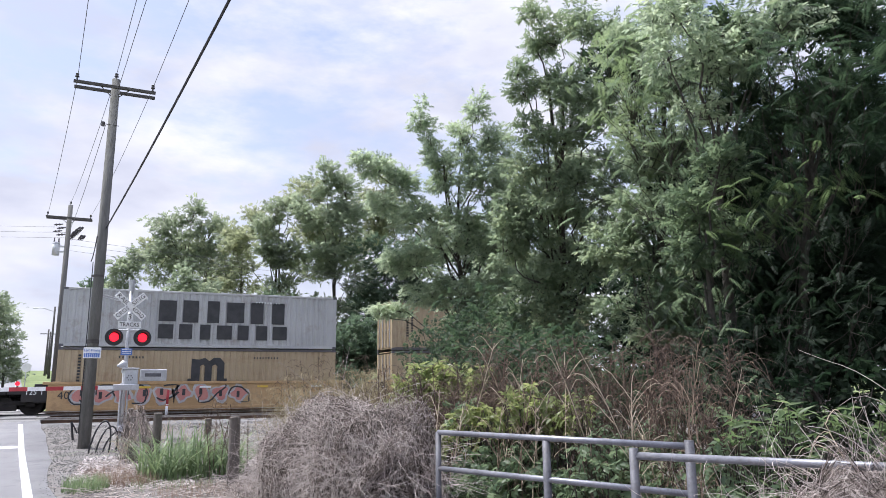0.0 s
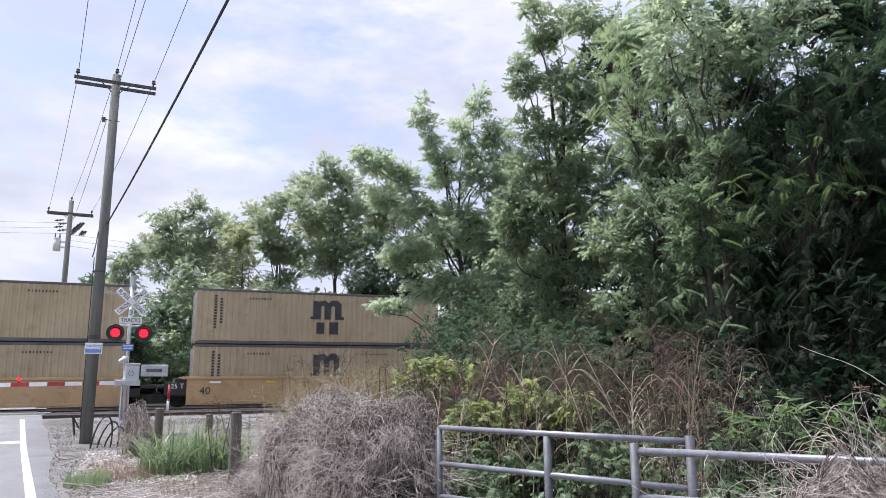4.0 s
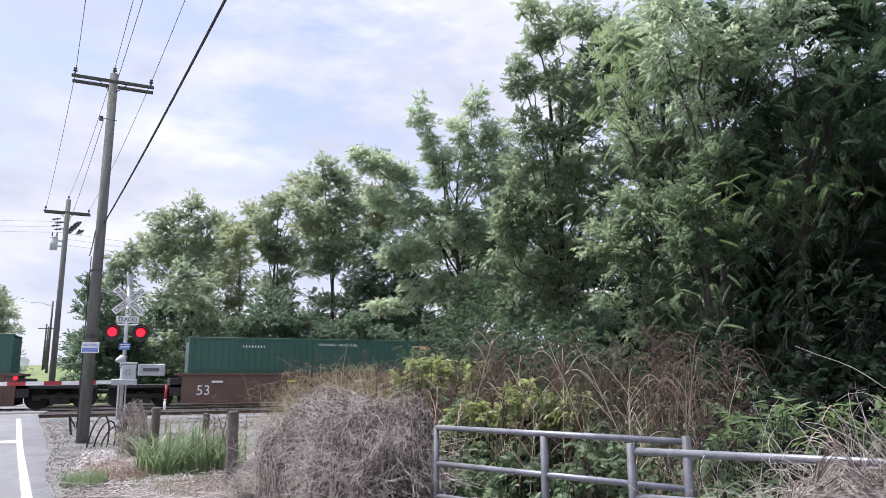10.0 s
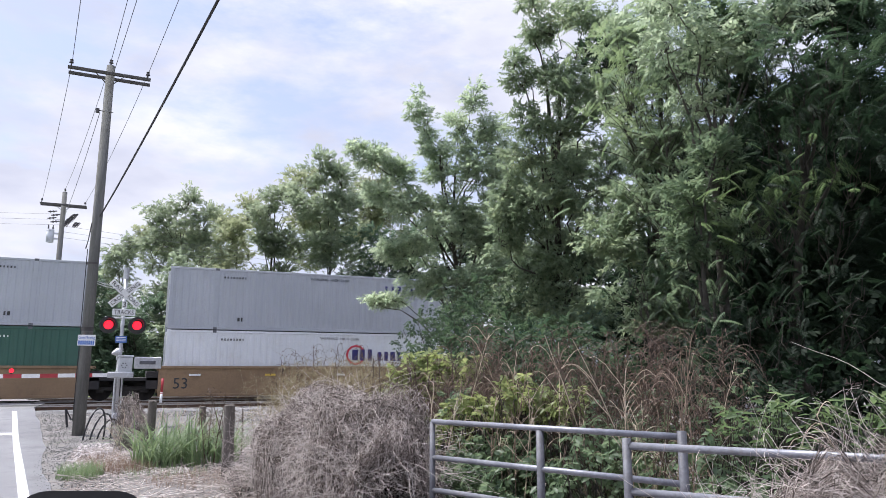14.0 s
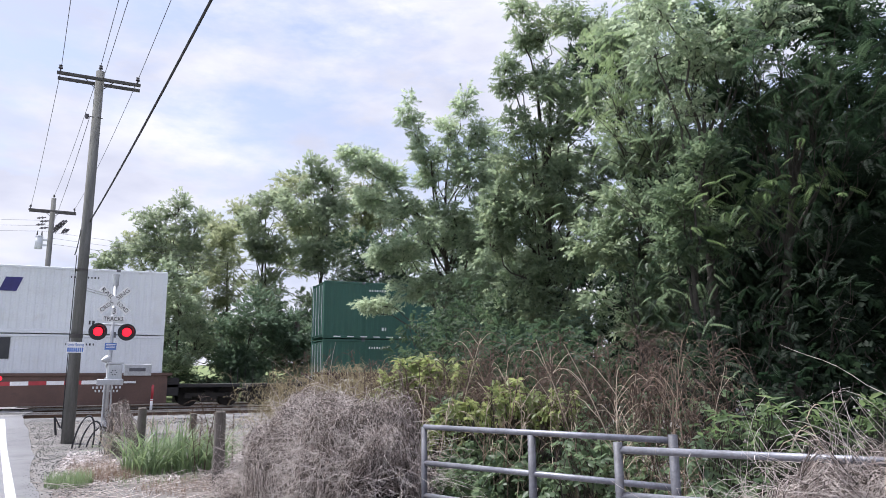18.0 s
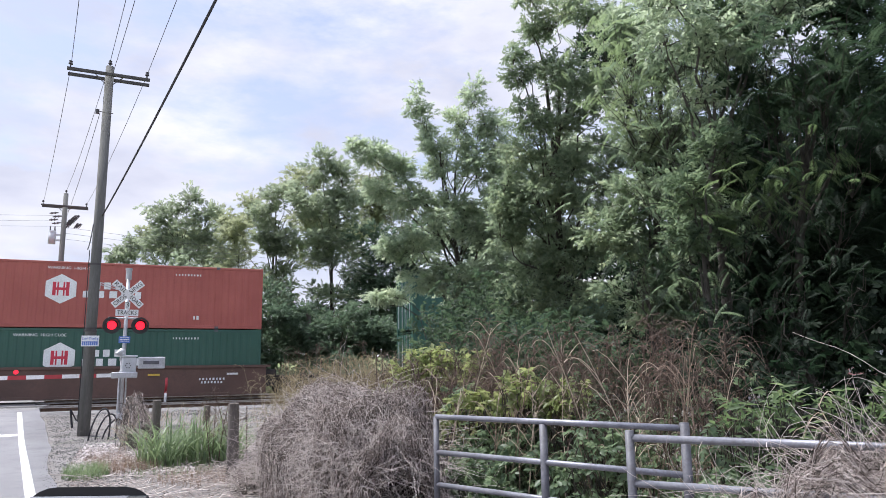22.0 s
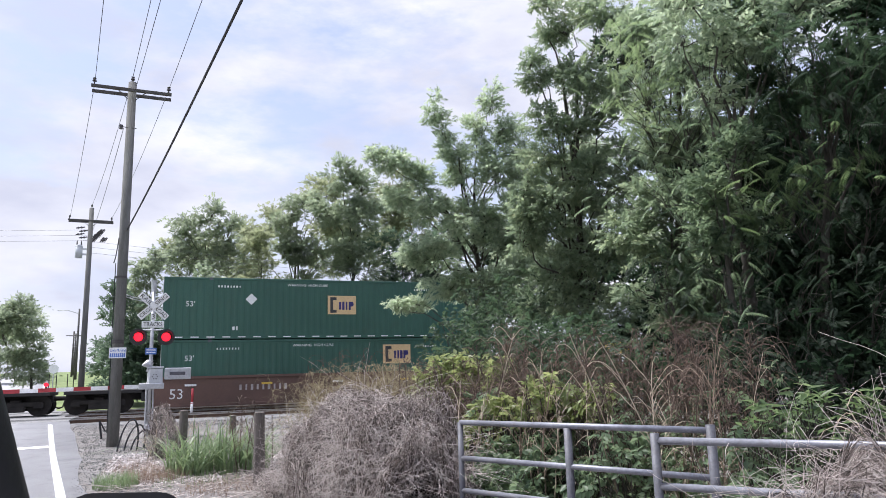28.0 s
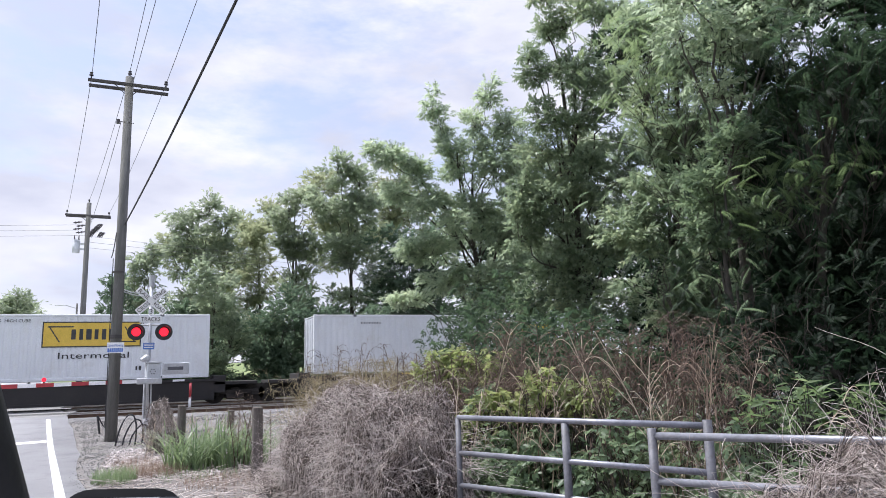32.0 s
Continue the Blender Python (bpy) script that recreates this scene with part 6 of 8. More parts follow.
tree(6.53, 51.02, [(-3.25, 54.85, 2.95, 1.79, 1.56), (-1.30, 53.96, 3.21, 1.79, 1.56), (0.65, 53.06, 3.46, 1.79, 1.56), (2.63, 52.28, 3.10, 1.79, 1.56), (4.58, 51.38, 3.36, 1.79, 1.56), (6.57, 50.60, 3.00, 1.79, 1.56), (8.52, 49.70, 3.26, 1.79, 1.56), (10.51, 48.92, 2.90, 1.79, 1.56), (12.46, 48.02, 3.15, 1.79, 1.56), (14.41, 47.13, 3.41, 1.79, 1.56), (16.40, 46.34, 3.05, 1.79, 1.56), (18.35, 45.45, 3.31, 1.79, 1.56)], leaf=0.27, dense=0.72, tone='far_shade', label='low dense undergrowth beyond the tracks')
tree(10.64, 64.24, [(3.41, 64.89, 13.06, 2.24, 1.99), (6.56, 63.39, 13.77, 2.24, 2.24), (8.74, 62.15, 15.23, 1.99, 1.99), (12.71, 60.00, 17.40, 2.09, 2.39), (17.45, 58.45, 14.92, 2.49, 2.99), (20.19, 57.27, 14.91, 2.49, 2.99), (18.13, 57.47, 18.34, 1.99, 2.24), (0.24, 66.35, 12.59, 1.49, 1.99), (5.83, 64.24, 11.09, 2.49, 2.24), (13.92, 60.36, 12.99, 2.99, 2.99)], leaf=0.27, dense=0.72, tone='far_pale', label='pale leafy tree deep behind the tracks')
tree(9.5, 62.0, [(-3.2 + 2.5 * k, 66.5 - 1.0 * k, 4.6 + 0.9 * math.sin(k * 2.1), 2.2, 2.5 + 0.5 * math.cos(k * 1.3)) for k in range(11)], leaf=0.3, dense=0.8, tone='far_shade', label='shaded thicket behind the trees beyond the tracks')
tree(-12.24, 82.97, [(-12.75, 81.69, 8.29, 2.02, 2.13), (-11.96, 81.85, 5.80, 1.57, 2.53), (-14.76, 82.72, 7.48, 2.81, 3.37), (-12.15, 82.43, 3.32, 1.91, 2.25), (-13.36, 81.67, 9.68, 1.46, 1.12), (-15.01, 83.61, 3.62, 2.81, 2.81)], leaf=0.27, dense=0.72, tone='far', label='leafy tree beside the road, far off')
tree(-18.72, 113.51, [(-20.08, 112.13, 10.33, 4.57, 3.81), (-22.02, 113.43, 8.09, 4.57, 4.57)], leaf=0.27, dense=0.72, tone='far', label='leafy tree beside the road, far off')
tree(11.01, 23.01, [(8.65, 22.10, 10.81, 0.32, 0.84), (9.03, 22.07, 10.11, 0.44, 0.70), (10.54, 21.24, 10.99, 0.36, 0.90), (10.13, 21.58, 10.21, 0.48, 0.80), (10.91, 21.26, 10.10, 0.36, 0.76), (7.40, 22.97, 9.14, 0.68, 0.52), (6.86, 23.14, 9.44, 0.28, 0.32), (8.13, 22.80, 8.44, 0.80, 0.60), (9.66, 22.04, 8.93, 0.90, 0.90), (8.76, 22.75, 7.36, 0.96, 0.72), (7.70, 23.08, 7.95, 0.72, 0.44), (10.79, 21.63, 8.53, 1.00, 1.10), (9.98, 22.30, 6.95, 1.20, 1.00), (8.94, 22.94, 5.97, 1.00, 0.72), (8.03, 23.36, 5.88, 0.68, 0.44), (11.13, 21.92, 6.35, 1.10, 1.20), (9.39, 22.99, 4.79, 0.90, 0.72), (8.51, 23.49, 4.20, 0.68, 0.32), (7.74, 23.84, 4.11, 0.40, 0.20), (10.51, 22.55, 4.58, 1.10, 1.00), (11.48, 22.29, 3.79, 1.10, 0.90), (11.45, 21.11, 9.70, 0.80, 0.80), (11.65, 21.34, 8.13, 0.90, 0.90), (11.56, 21.66, 6.75, 0.90, 0.90), (12.02, 21.74, 5.36, 0.90, 0.90)], leaf=0.2, dense=1.1, tone='mid', long_leaf=True, label='young maple-like tree with upright leafy shoots')
tree(10.25, 15.56, [(8.74, 14.28, 10.91, 0.35, 0.38), (9.31, 14.16, 10.27, 0.69, 0.65), (10.16, 13.74, 10.55, 0.87, 0.72), (8.74, 14.67, 8.99, 0.49, 0.43), (9.60, 14.30, 8.99, 0.87, 0.72), (8.44, 14.71, 9.42, 0.20, 0.32), (8.74, 14.88, 7.93, 0.43, 0.43), (9.57, 14.63, 7.43, 0.87, 0.87), (8.44, 15.31, 6.44, 0.49, 0.72), (9.28, 15.07, 5.87, 0.87, 0.87), (8.41, 15.61, 5.02, 0.58, 0.72), (9.12, 15.45, 4.31, 0.87, 0.87), (10.18, 14.59, 6.29, 0.87, 0.87), (10.04, 15.02, 4.44, 0.87, 0.87), (8.79, 15.79, 3.31, 0.72, 0.51), (9.73, 15.42, 3.17, 0.87, 0.72), (10.56, 13.97, 8.56, 0.87, 0.87), (10.79, 14.96, 3.16, 0.87, 0.72), (8.80, 15.04, 7.01, 0.52, 0.58), (8.83, 15.31, 5.59, 0.64, 0.64), (10.92, 14.50, 5.15, 0.87, 0.87), (10.87, 14.18, 6.85, 0.72, 0.87)], leaf=0.17, dense=0.95, tone='near', long_leaf=True, label='broad leafy tree with drooping leafy branches')
tree(16.20, 26.32, [(15.14, 25.59, 7.06, 1.44, 1.44), (16.40, 24.85, 8.00, 1.44, 1.44), (16.70, 24.30, 10.12, 1.44, 1.44), (15.40, 24.95, 9.66, 1.20, 1.20), (13.91, 26.40, 5.65, 1.44, 1.20), (17.41, 24.80, 6.10, 1.44, 1.44)], leaf=0.2, dense=1.1, tone='far_dark', label='leafy tree behind the wood edge')
tree(9.38, 10.94, [(8.34, 10.08, 7.88, 0.60, 0.54), (9.00, 9.69, 8.41, 0.76, 0.54), (8.80, 10.07, 6.92, 0.76, 0.65), (8.48, 10.43, 5.86, 0.65, 0.65), (9.37, 10.04, 5.85, 0.76, 0.76), (8.85, 10.48, 4.79, 0.76, 0.65), (8.40, 10.83, 4.05, 0.65, 0.65), (9.32, 10.50, 3.72, 0.76, 0.65), (8.76, 10.86, 3.08, 0.76, 0.54), (9.59, 9.69, 7.13, 0.76, 0.76), (9.76, 10.14, 4.57, 0.76, 0.76), (9.98, 10.40, 2.76, 0.65, 0.65), (9.21, 10.80, 2.44, 0.65, 0.43)], leaf=0.15, dense=0.95, tone='near', long_leaf=True, label='dense green tree at the wood edge')
tree(9.00, 7.78, [(7.87, 7.23, 6.56, 0.59, 0.51), (8.55, 6.88, 6.80, 0.67, 0.51), (9.26, 6.61, 6.63, 0.67, 0.59), (9.79, 6.35, 6.79, 0.67, 0.59), (8.18, 7.31, 5.48, 0.59, 0.59), (9.02, 6.93, 5.56, 0.76, 0.59), (9.80, 6.61, 5.47, 0.76, 0.67)], leaf=0.14, dense=0.9, tone='frond_shade', long_leaf=True, label='dense green tree with drooping leaves')
tree(9.57, 7.86, [(8.25, 7.83, 4.40, 0.52, 0.52), (10.19, 7.06, 4.04, 0.78, 0.69), (9.53, 7.52, 3.20, 0.69, 0.52), (8.57, 7.92, 3.29, 0.52, 0.52), (9.03, 7.91, 2.35, 0.69, 0.52), (9.99, 7.51, 2.26, 0.69, 0.52), (8.34, 8.27, 2.01, 0.43, 0.39)], leaf=0.16, dense=1.9, tone='near_shade', long_leaf=True, label='dense dark tree in the shade of the wood')
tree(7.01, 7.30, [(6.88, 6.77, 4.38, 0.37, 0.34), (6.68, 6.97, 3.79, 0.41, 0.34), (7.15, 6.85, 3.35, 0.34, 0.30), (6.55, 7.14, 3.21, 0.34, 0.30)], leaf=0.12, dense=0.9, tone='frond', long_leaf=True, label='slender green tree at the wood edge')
# Pale tone chosen so the crown looks sunlit by colour.
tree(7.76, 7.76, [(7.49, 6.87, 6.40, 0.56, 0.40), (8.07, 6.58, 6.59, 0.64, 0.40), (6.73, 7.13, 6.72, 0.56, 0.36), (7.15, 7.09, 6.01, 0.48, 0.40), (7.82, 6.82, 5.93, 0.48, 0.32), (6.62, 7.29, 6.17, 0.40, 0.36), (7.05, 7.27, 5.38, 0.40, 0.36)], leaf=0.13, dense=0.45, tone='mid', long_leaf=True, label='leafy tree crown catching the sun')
tree(9.17, 6.04, [(8.75, 5.37, 5.62, 0.65, 0.58), (9.11, 5.50, 4.20, 0.65, 0.72), (8.95, 5.86, 2.78, 0.58, 0.58), (8.88, 6.09, 1.79, 0.58, 0.51)], leaf=0.26, dense=1.6, tone='near_shade', frond=True, label='dense dark tree with long compound leaves')
tree(16.42, 17.35, [(13.35, 16.78, 10.62, 1.59, 1.59), (15.15, 16.53, 8.01, 1.94, 1.59), (14.58, 17.48, 4.54, 1.94, 1.41), (18.45, 15.28, 7.12, 2.12, 1.59), (17.88, 16.23, 3.65, 2.12, 1.41), (19.90, 14.14, 9.71, 1.94, 1.77), (20.74, 14.82, 4.50, 1.94, 1.59), (12.17, 18.58, 4.21, 1.41, 1.24)], leaf=0.16, dense=0.8, tone='near_shade', label='shaded tree deeper in the wood')
tree(13.94, 12.86, [(11.37, 13.78, 2.26, 1.23, 0.82), (13.23, 12.93, 2.52, 1.50, 0.96), (15.13, 12.16, 2.24, 1.50, 0.96), (16.49, 11.52, 2.50, 1.50, 1.09), (12.50, 12.92, 4.13, 1.23, 0.96), (15.60, 11.50, 4.51, 1.50, 1.09), (14.17, 11.58, 7.20, 1.50, 1.23), (16.12, 10.95, 6.12, 1.36, 1.23), (12.96, 12.23, 6.54, 1.36, 1.09)], leaf=0.14, dense=0.9, tone='near_shade', label='shaded tree deeper in the wood')
# Mostly unseen tree, added to keep sky light off the dark wood.
tree(8.06, 4.29, [(7.21, 3.67, 6.38, 1.46, 0.84), (8.10, 3.62, 4.72, 1.12, 0.90), (8.21, 3.91, 3.06, 1.01, 0.90)], leaf=0.28, dense=0.8, tone='near_shade', frond=True, label='dense tree overhanging the gate')
# Added trees, some unseen: they close the horizon and cut light into the wood.
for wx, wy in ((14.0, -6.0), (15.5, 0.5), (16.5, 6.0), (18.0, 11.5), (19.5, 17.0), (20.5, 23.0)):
    tree(wx, wy, [(wx, wy, 1.4, 3.0, 1.6), (wx + 1.5, wy + 2.2, 3.6, 2.8, 2.0), (wx, wy - 1.5, 4.4, 2.8, 2.2), (wx + 1, wy + 0.5, 7.2, 3.0, 2.2)], leaf=0.4, dense=0.9, tone='near_shade', label='dark tree deep in the wood')

# ---- level crossing signal ----


def crossing_signal():
    c = empty("crossing_signal", pose(-0.32, 23.5, ground_z(23.5), 0, 0, 7), "galvanised level crossing signal with crossbuck and red lamps", "crossing signal")
    g = ground_z(23.5)

    def add(nm, bm, m, lab="", at=None, sm=False):
        ob = part(nm, bm, m, c, lab, sm)
        if at is not None:
            ob.matrix_basis = at
        return ob

    add("mast", rods(((0, 0, 0), (0, 0, 4.55 - g), 0.055), ((0, 0, 0), (0, 0, 0.35), 0.12, 0.1), sides=14), M["galv"], "", None, True)
    add("mast_cap", rods(((0, -0.02, 4.45 - g), (0, -0.02, 4.78 - g), 0.085), ((0, -0.02, 4.74 - g), (0, -0.02, 4.8 - g), 0.1, 0.1), sides=14), M["galv"], "pale cylinder bell at the top")
    for k, (ang, words) in enumerate(((-42, "RAILROAD"), (42, "CROSSING"))):
        b = add("crossbuck_blade", boxes((-0.54, -0.012, -0.1, 0.54, 0.0, 0.1), bevel=0.004), M["white_paint"], "white blade with black capitals")
        b.matrix_basis = pose(0, -0.09 - 0.02 * k, 4.0 - g, 0, -ang, 0)
        half = (words[:4], words[4:])
        for s, w in ((-1, half[0]), (1, half[1])):
            lettering(w, 0.125, M["black_paint"], b, (s * 0.29, -0.018, 0), width=0.42)
    p3 = add("number_plate_board", boxes((-0.075, -0.012, -0.1, 0.075, 0, 0.1), bevel=0.004), M["white_paint"], "white plate with a black figure", pose(0, -0.14, 3.66 - g))
    lettering("3", 0.17, M["black_paint"], p3, (0, -0.018, 0))
    p4 = add("tracks_plate", boxes((-0.32, -0.012, -0.1, 0.32, 0, 0.1), bevel=0.01), M["white_paint"], "white plate with black capitals", pose(0, -0.13, 3.43 - g))
    lettering("TRACKS", 0.13, M["black_paint"], p4, (0, -0.018, 0), width=0.54)
    add("lamp_crossarm", rods(((-0.5, -0.02, 3.27 - g), (0.5, -0.02, 3.27 - g), 0.03), sides=8), M["galv"])
    for s in (-1, 1):
        u = add("lamp_unit", rods(((0, 0.0, 0), (0, 0.02, 0), 0.255), sides=32), M["black_paint"], "round black lamp background", pose(s * 0.395, -0.12, 3.05 - g))
        part("lens", rods(((0, -0.03, 0), (0, 0.0, 0), 0.12, 0.135), sides=24), M["lamp_red"], u, "glowing red lens")
        hood = bmesh.new()
        n = 14
        vs = []
        for i in range(n + 1):
            a = math.pi * (-0.12 + 1.24 * i / n)
            x, z = math.cos(a) * 0.17, math.sin(a) * 0.17
            vs.append((hood.verts.new((x, 0, z)), hood.verts.new((x, -0.16 - 0.13 * max(0, math.sin(a)), z))))
        for i in range(n):
            hood.faces.new((vs[i][0], vs[i][1], vs[i + 1][1], vs[i + 1][0]))
        part("hood", hood, M["black_paint"], u)
        part("lamp_housing", rods(((0, 0.02, 0), (0, 0.2, 0), 0.16, 0.12), sides=16), M["black_paint"], u)
    bl = add("notice_plate", boxes((-0.16, -0.01, -0.1, 0.16, 0, 0.1), bevel=0.004), M["blue_paint"], "small blue notice plate", pose(-0.02, -0.09, 2.62 - g))
    for k in range(3):
        part("marking_bar", boxes((-0.13, -0.014, 0.05 - k * 0.05, 0.13, -0.01, 0.07 - k * 0.05)), M["white_paint"], bl)
    add("gate_machine", boxes((-0.06, -0.3, 1.5 - g, 0.33, 0.2, 2.1 - g), bevel=0.03), M["box_grey"], "grey barrier machine box with rivets")
    add("machine_lid", boxes((-0.08, -0.32, 2.1 - g, 0.35, 0.22, 2.15 - g), bevel=0.01), M["box_grey"])
    for k in range(6):
        add("rivet", rods(((0.1 + 0.07 * math.cos(k * 1.05), -0.31, 1.85 - g + 0.07 * math.sin(k * 1.05)), (0.1 + 0.07 * math.cos(k * 1.05), -0.3, 1.85 - g + 0.07 * math.sin(k * 1.05)), 0.02), sides=8), M["gate_post"])
    add("bell", rods(((-0.24, -0.12, 2.2 - g), (-0.08, -0.06, 2.24 - g), 0.03, 0.13), ((-0.08, -0.06, 2.24 - g), (0.0, -0.03, 2.26 - g), 0.13, 0.1), sides=16), M["galv"], "pale cone-shaped bell on the mast")
    add("mast_clamp", boxes((-0.1, -0.1, 1.6 - g, 0.1, 0.1, 1.7 - g), (-0.1, -0.1, 2.0 - g, 0.1, 0.1, 2.1 - g), bevel=0.01), M["galv"])
    add("counterweight", boxes((0.36, -0.42, 1.75 - g, 1.12, -0.34, 2.1 - g), bevel=0.02), M["galv"], "pale steel counterweight plate")
    add("counterweight_slot", boxes((0.5, -0.43, 1.88 - g, 0.95, -0.42, 1.98 - g)), M["gate_post"])
    add("arm_bracket", boxes((-0.35, -0.42, 1.48 - g, 0.36, -0.34, 1.66 - g), bevel=0.02), M["galv"])
    add("conduit", rods(((-0.09, -0.02, 0), (-0.09, -0.02, 1.5 - g), 0.03), ((0.12, 0.0, 0), (0.1, 0.0, 1.5 - g), 0.025), sides=8), M["galv"])
    # barrier arm, lowered across the lane
    arm = empty("barrier_arm", c.matrix_world @ pose(-0.3, -0.38, 1.57 - g, 0, -0.6, 0), "lowered red and white striped barrier arm", "barrier arm")
    n = 13
    for k in range(n):
        x1 = -k * 0.44
        part("stripe", boxes((x1 - 0.44, -0.02, -0.055, x1, 0.02, 0.055)), M["white_paint"] if k % 2 == 0 else M["red_paint"], arm)
    for x in (-2.45, -5.1):
        la = part("arm_lamp", rods(((x, 0, 0.055), (x, 0, 0.09), 0.03), sides=8), M["black_paint"], arm)
        part("lens", rods(((x, -0.05, 0.15), (x, 0.05, 0.15), 0.06), sides=16), M["lamp_red"], la, "small glowing red lens")
    return c


crossing_signal()
dl = empty("delineator_post", pose(1.28, 33.45, 0.2, 0, 1.5), "slim white marker post with a red top", "marker post")
part("post", rods(((0, 0, 0), (0, 0, 0.62), 0.055), sides=12), M["white_paint"], dl, smooth=True)
part("post_top", rods(((0, 0, 0.62), (0, 0, 1.2), 0.055), ((0, 0, 1.2), (0, 0, 1.23), 0.055, 0.03), sides=12), M["red_paint"], dl, smooth=True)
part("band", rods(((0, 0, 0.56), (0, 0, 0.6), 0.058), sides=12), M["red_paint"], dl)

rs = empty("road_sign", pose(-8.2, 66.0, ground_z(66)), "small pale round road sign on a post, far off", "road sign")
part("post", rods(((0, 0, 0), (0, 0, 2.3), 0.04), sides=8), M["galv"], rs)
part("disc", rods(((0, -0.05, 2.3), (0, -0.03, 2.3), 0.36), sides=20), M["white_paint"], rs)

# ---- fence posts, hoses ----


def fence_post(x, y, h, r, lean=0.0, label="weathered round wooden fence post"):
    p = tagged(part("fence_post", rods(((0, 0, -0.2), (0, 0, h), r * 1.05, r * 0.94), ((0, 0, h - 0.001), (0, 0, h + 0.015), r * 0.9, r * 0.7), sides=14), M["post_wood"], smooth=False), label, "fence post", "fence posts")
    p.matrix_world = pose(x, y, ground_z(y), lean, lean * 0.5)


fence_post(0.42, 15.0, 1.08, 0.085, 1.5)
fence_post(1.5, 11.9, 1.1, 0.09, -1)
fence_post(1.76, 19.35, 0.75, 0.09, 0)
fence_post(-0.1, 17.6, 1.1, 0.07, 4)
fence_post(0.05, 17.0, 0.95, 0.07, -6)
fence_post(10.48, 46.8, 5.2, 0.18, 0, "tall grey post among the far trees")
for k in range(3):
    a = np.linspace(0, math.pi, 14)
    q = np.stack([-0.72 + 0.3 * k * 0.5 + 0.22 * np.cos(a) + 0.1 * np.sin(a), np.full(14, 19.4 + 0.15 * k), 0.03 + (0.75 - 0.14 * k) * np.sin(a)], 1)
    v, f = tubes(q[None], np.full((1, 14), 0.022), 6)
    tagged(new("cable_loop", np_mesh("cable_loop", v, f, M["wire"], True)), "black cable loop rising from the ground", "cable", "cable loops")
tagged(part("conduit_stub", rods(((-1.55, 23.2, 0.1), (-1.62, 23.2, 0.62), 0.03), ((-1.62, 23.2, 0.62), (-1.45, 23.2, 0.3), 0.02), sides=8), M["wire"]), "black conduit stub by the road edge", "conduit")

# ---- undergrowth ----
M["vine"] = mat("dry_vine", (0.18, 0.146, 0.133), (0.3, 0.25, 0.23), 6, 0.95, 0, 0.1, 40)
M["vine_pink"] = mat("dry_grey_vine", (0.42, 0.365, 0.345), (0.62, 0.555, 0.525), 6, 0.95, 0, 0.1, 40)
# Dark tone for some strands and for shade in the heaps' gaps.
M["vine_dark"] = mat("dark_vine_gap_shade", (0.04, 0.031, 0.027), (0.07, 0.055, 0.047), 6, 0.95, 0, 0.1, 40)
M["stalk"] = mat("pale_dead_stalk", (0.36, 0.29, 0.22), (0.5, 0.42, 0.33), 6, 0.9, 0, 0.1, 60)
M["brown_twig"] = mat("brown_dead_twig", (0.075, 0.052, 0.042), (0.14, 0.10, 0.08), 6, 0.95, 0, 0.1, 60)
M["stalk_dull"] = mat("dull_dead_stalk", (0.17, 0.12, 0.09), (0.28, 0.21, 0.16), 6, 0.92, 0, 0.1, 60)
M["withered"] = mat("withered_leaf", (0.10, 0.066, 0.048), (0.2, 0.14, 0.1), 9, 0.95, 0, 0.1, 60)
M["plume"] = mat("olive_dry_weed", (0.24, 0.2, 0.125), (0.38, 0.32, 0.2), 6, 0.95, 0, 0.1, 60)
M["litter"] = mat("leaf_litter", (0.15, 0.117, 0.1), (0.36, 0.31, 0.29), 6, 0.95, 0, 0.2, 60)
M["dead_blade"] = leaf_mat("dead_grass_blades", (0.13, 0.085, 0.06), (0.25, 0.18, 0.13), (0.42, 0.34, 0.26), 0.25)
M["grass_blade"] = leaf_mat("grass_blades", (0.095, 0.15, 0.075), (0.19, 0.255, 0.135), (0.5, 0.52, 0.4), 0.45)


def curls(rg, start, length, r, m=11, turn=0.28, sag=0.0):
    """Thin strands that wind freely in the air from given starts."""
    n = len(start)
    d = rg.normal(size=(n, 3)) * np.array([1, 1, 0.6])
    ax = rg.normal(size=(n, 3))
    ax /= np.linalg.norm(ax, axis=1, keepdims=True)
    k = rg.normal(size=(n, 1)) * turn
    p, q = [start.copy()], start.copy()
    step = (length * rg.uniform(0.4, 1.2, n) / m)[:, None]
    for i in range(m - 1):
        d /= np.linalg.norm(d, axis=1, keepdims=True)
        d = d + np.cross(ax, d) * k + rg.normal(size=(n, 3)) * 0.09
        d[:, 2] -= sag
        q = q + d / np.linalg.norm(d, axis=1, keepdims=True) * step
        p.append(q.copy())
    p = np.stack(p, 1)
    p[..., 2] = np.maximum(p[..., 2], 0.02)
    return tubes(p, np.linspace(1, 0.6, m)[None] * r * rg.uniform(0.6, 1.4, (n, 1)), 3)


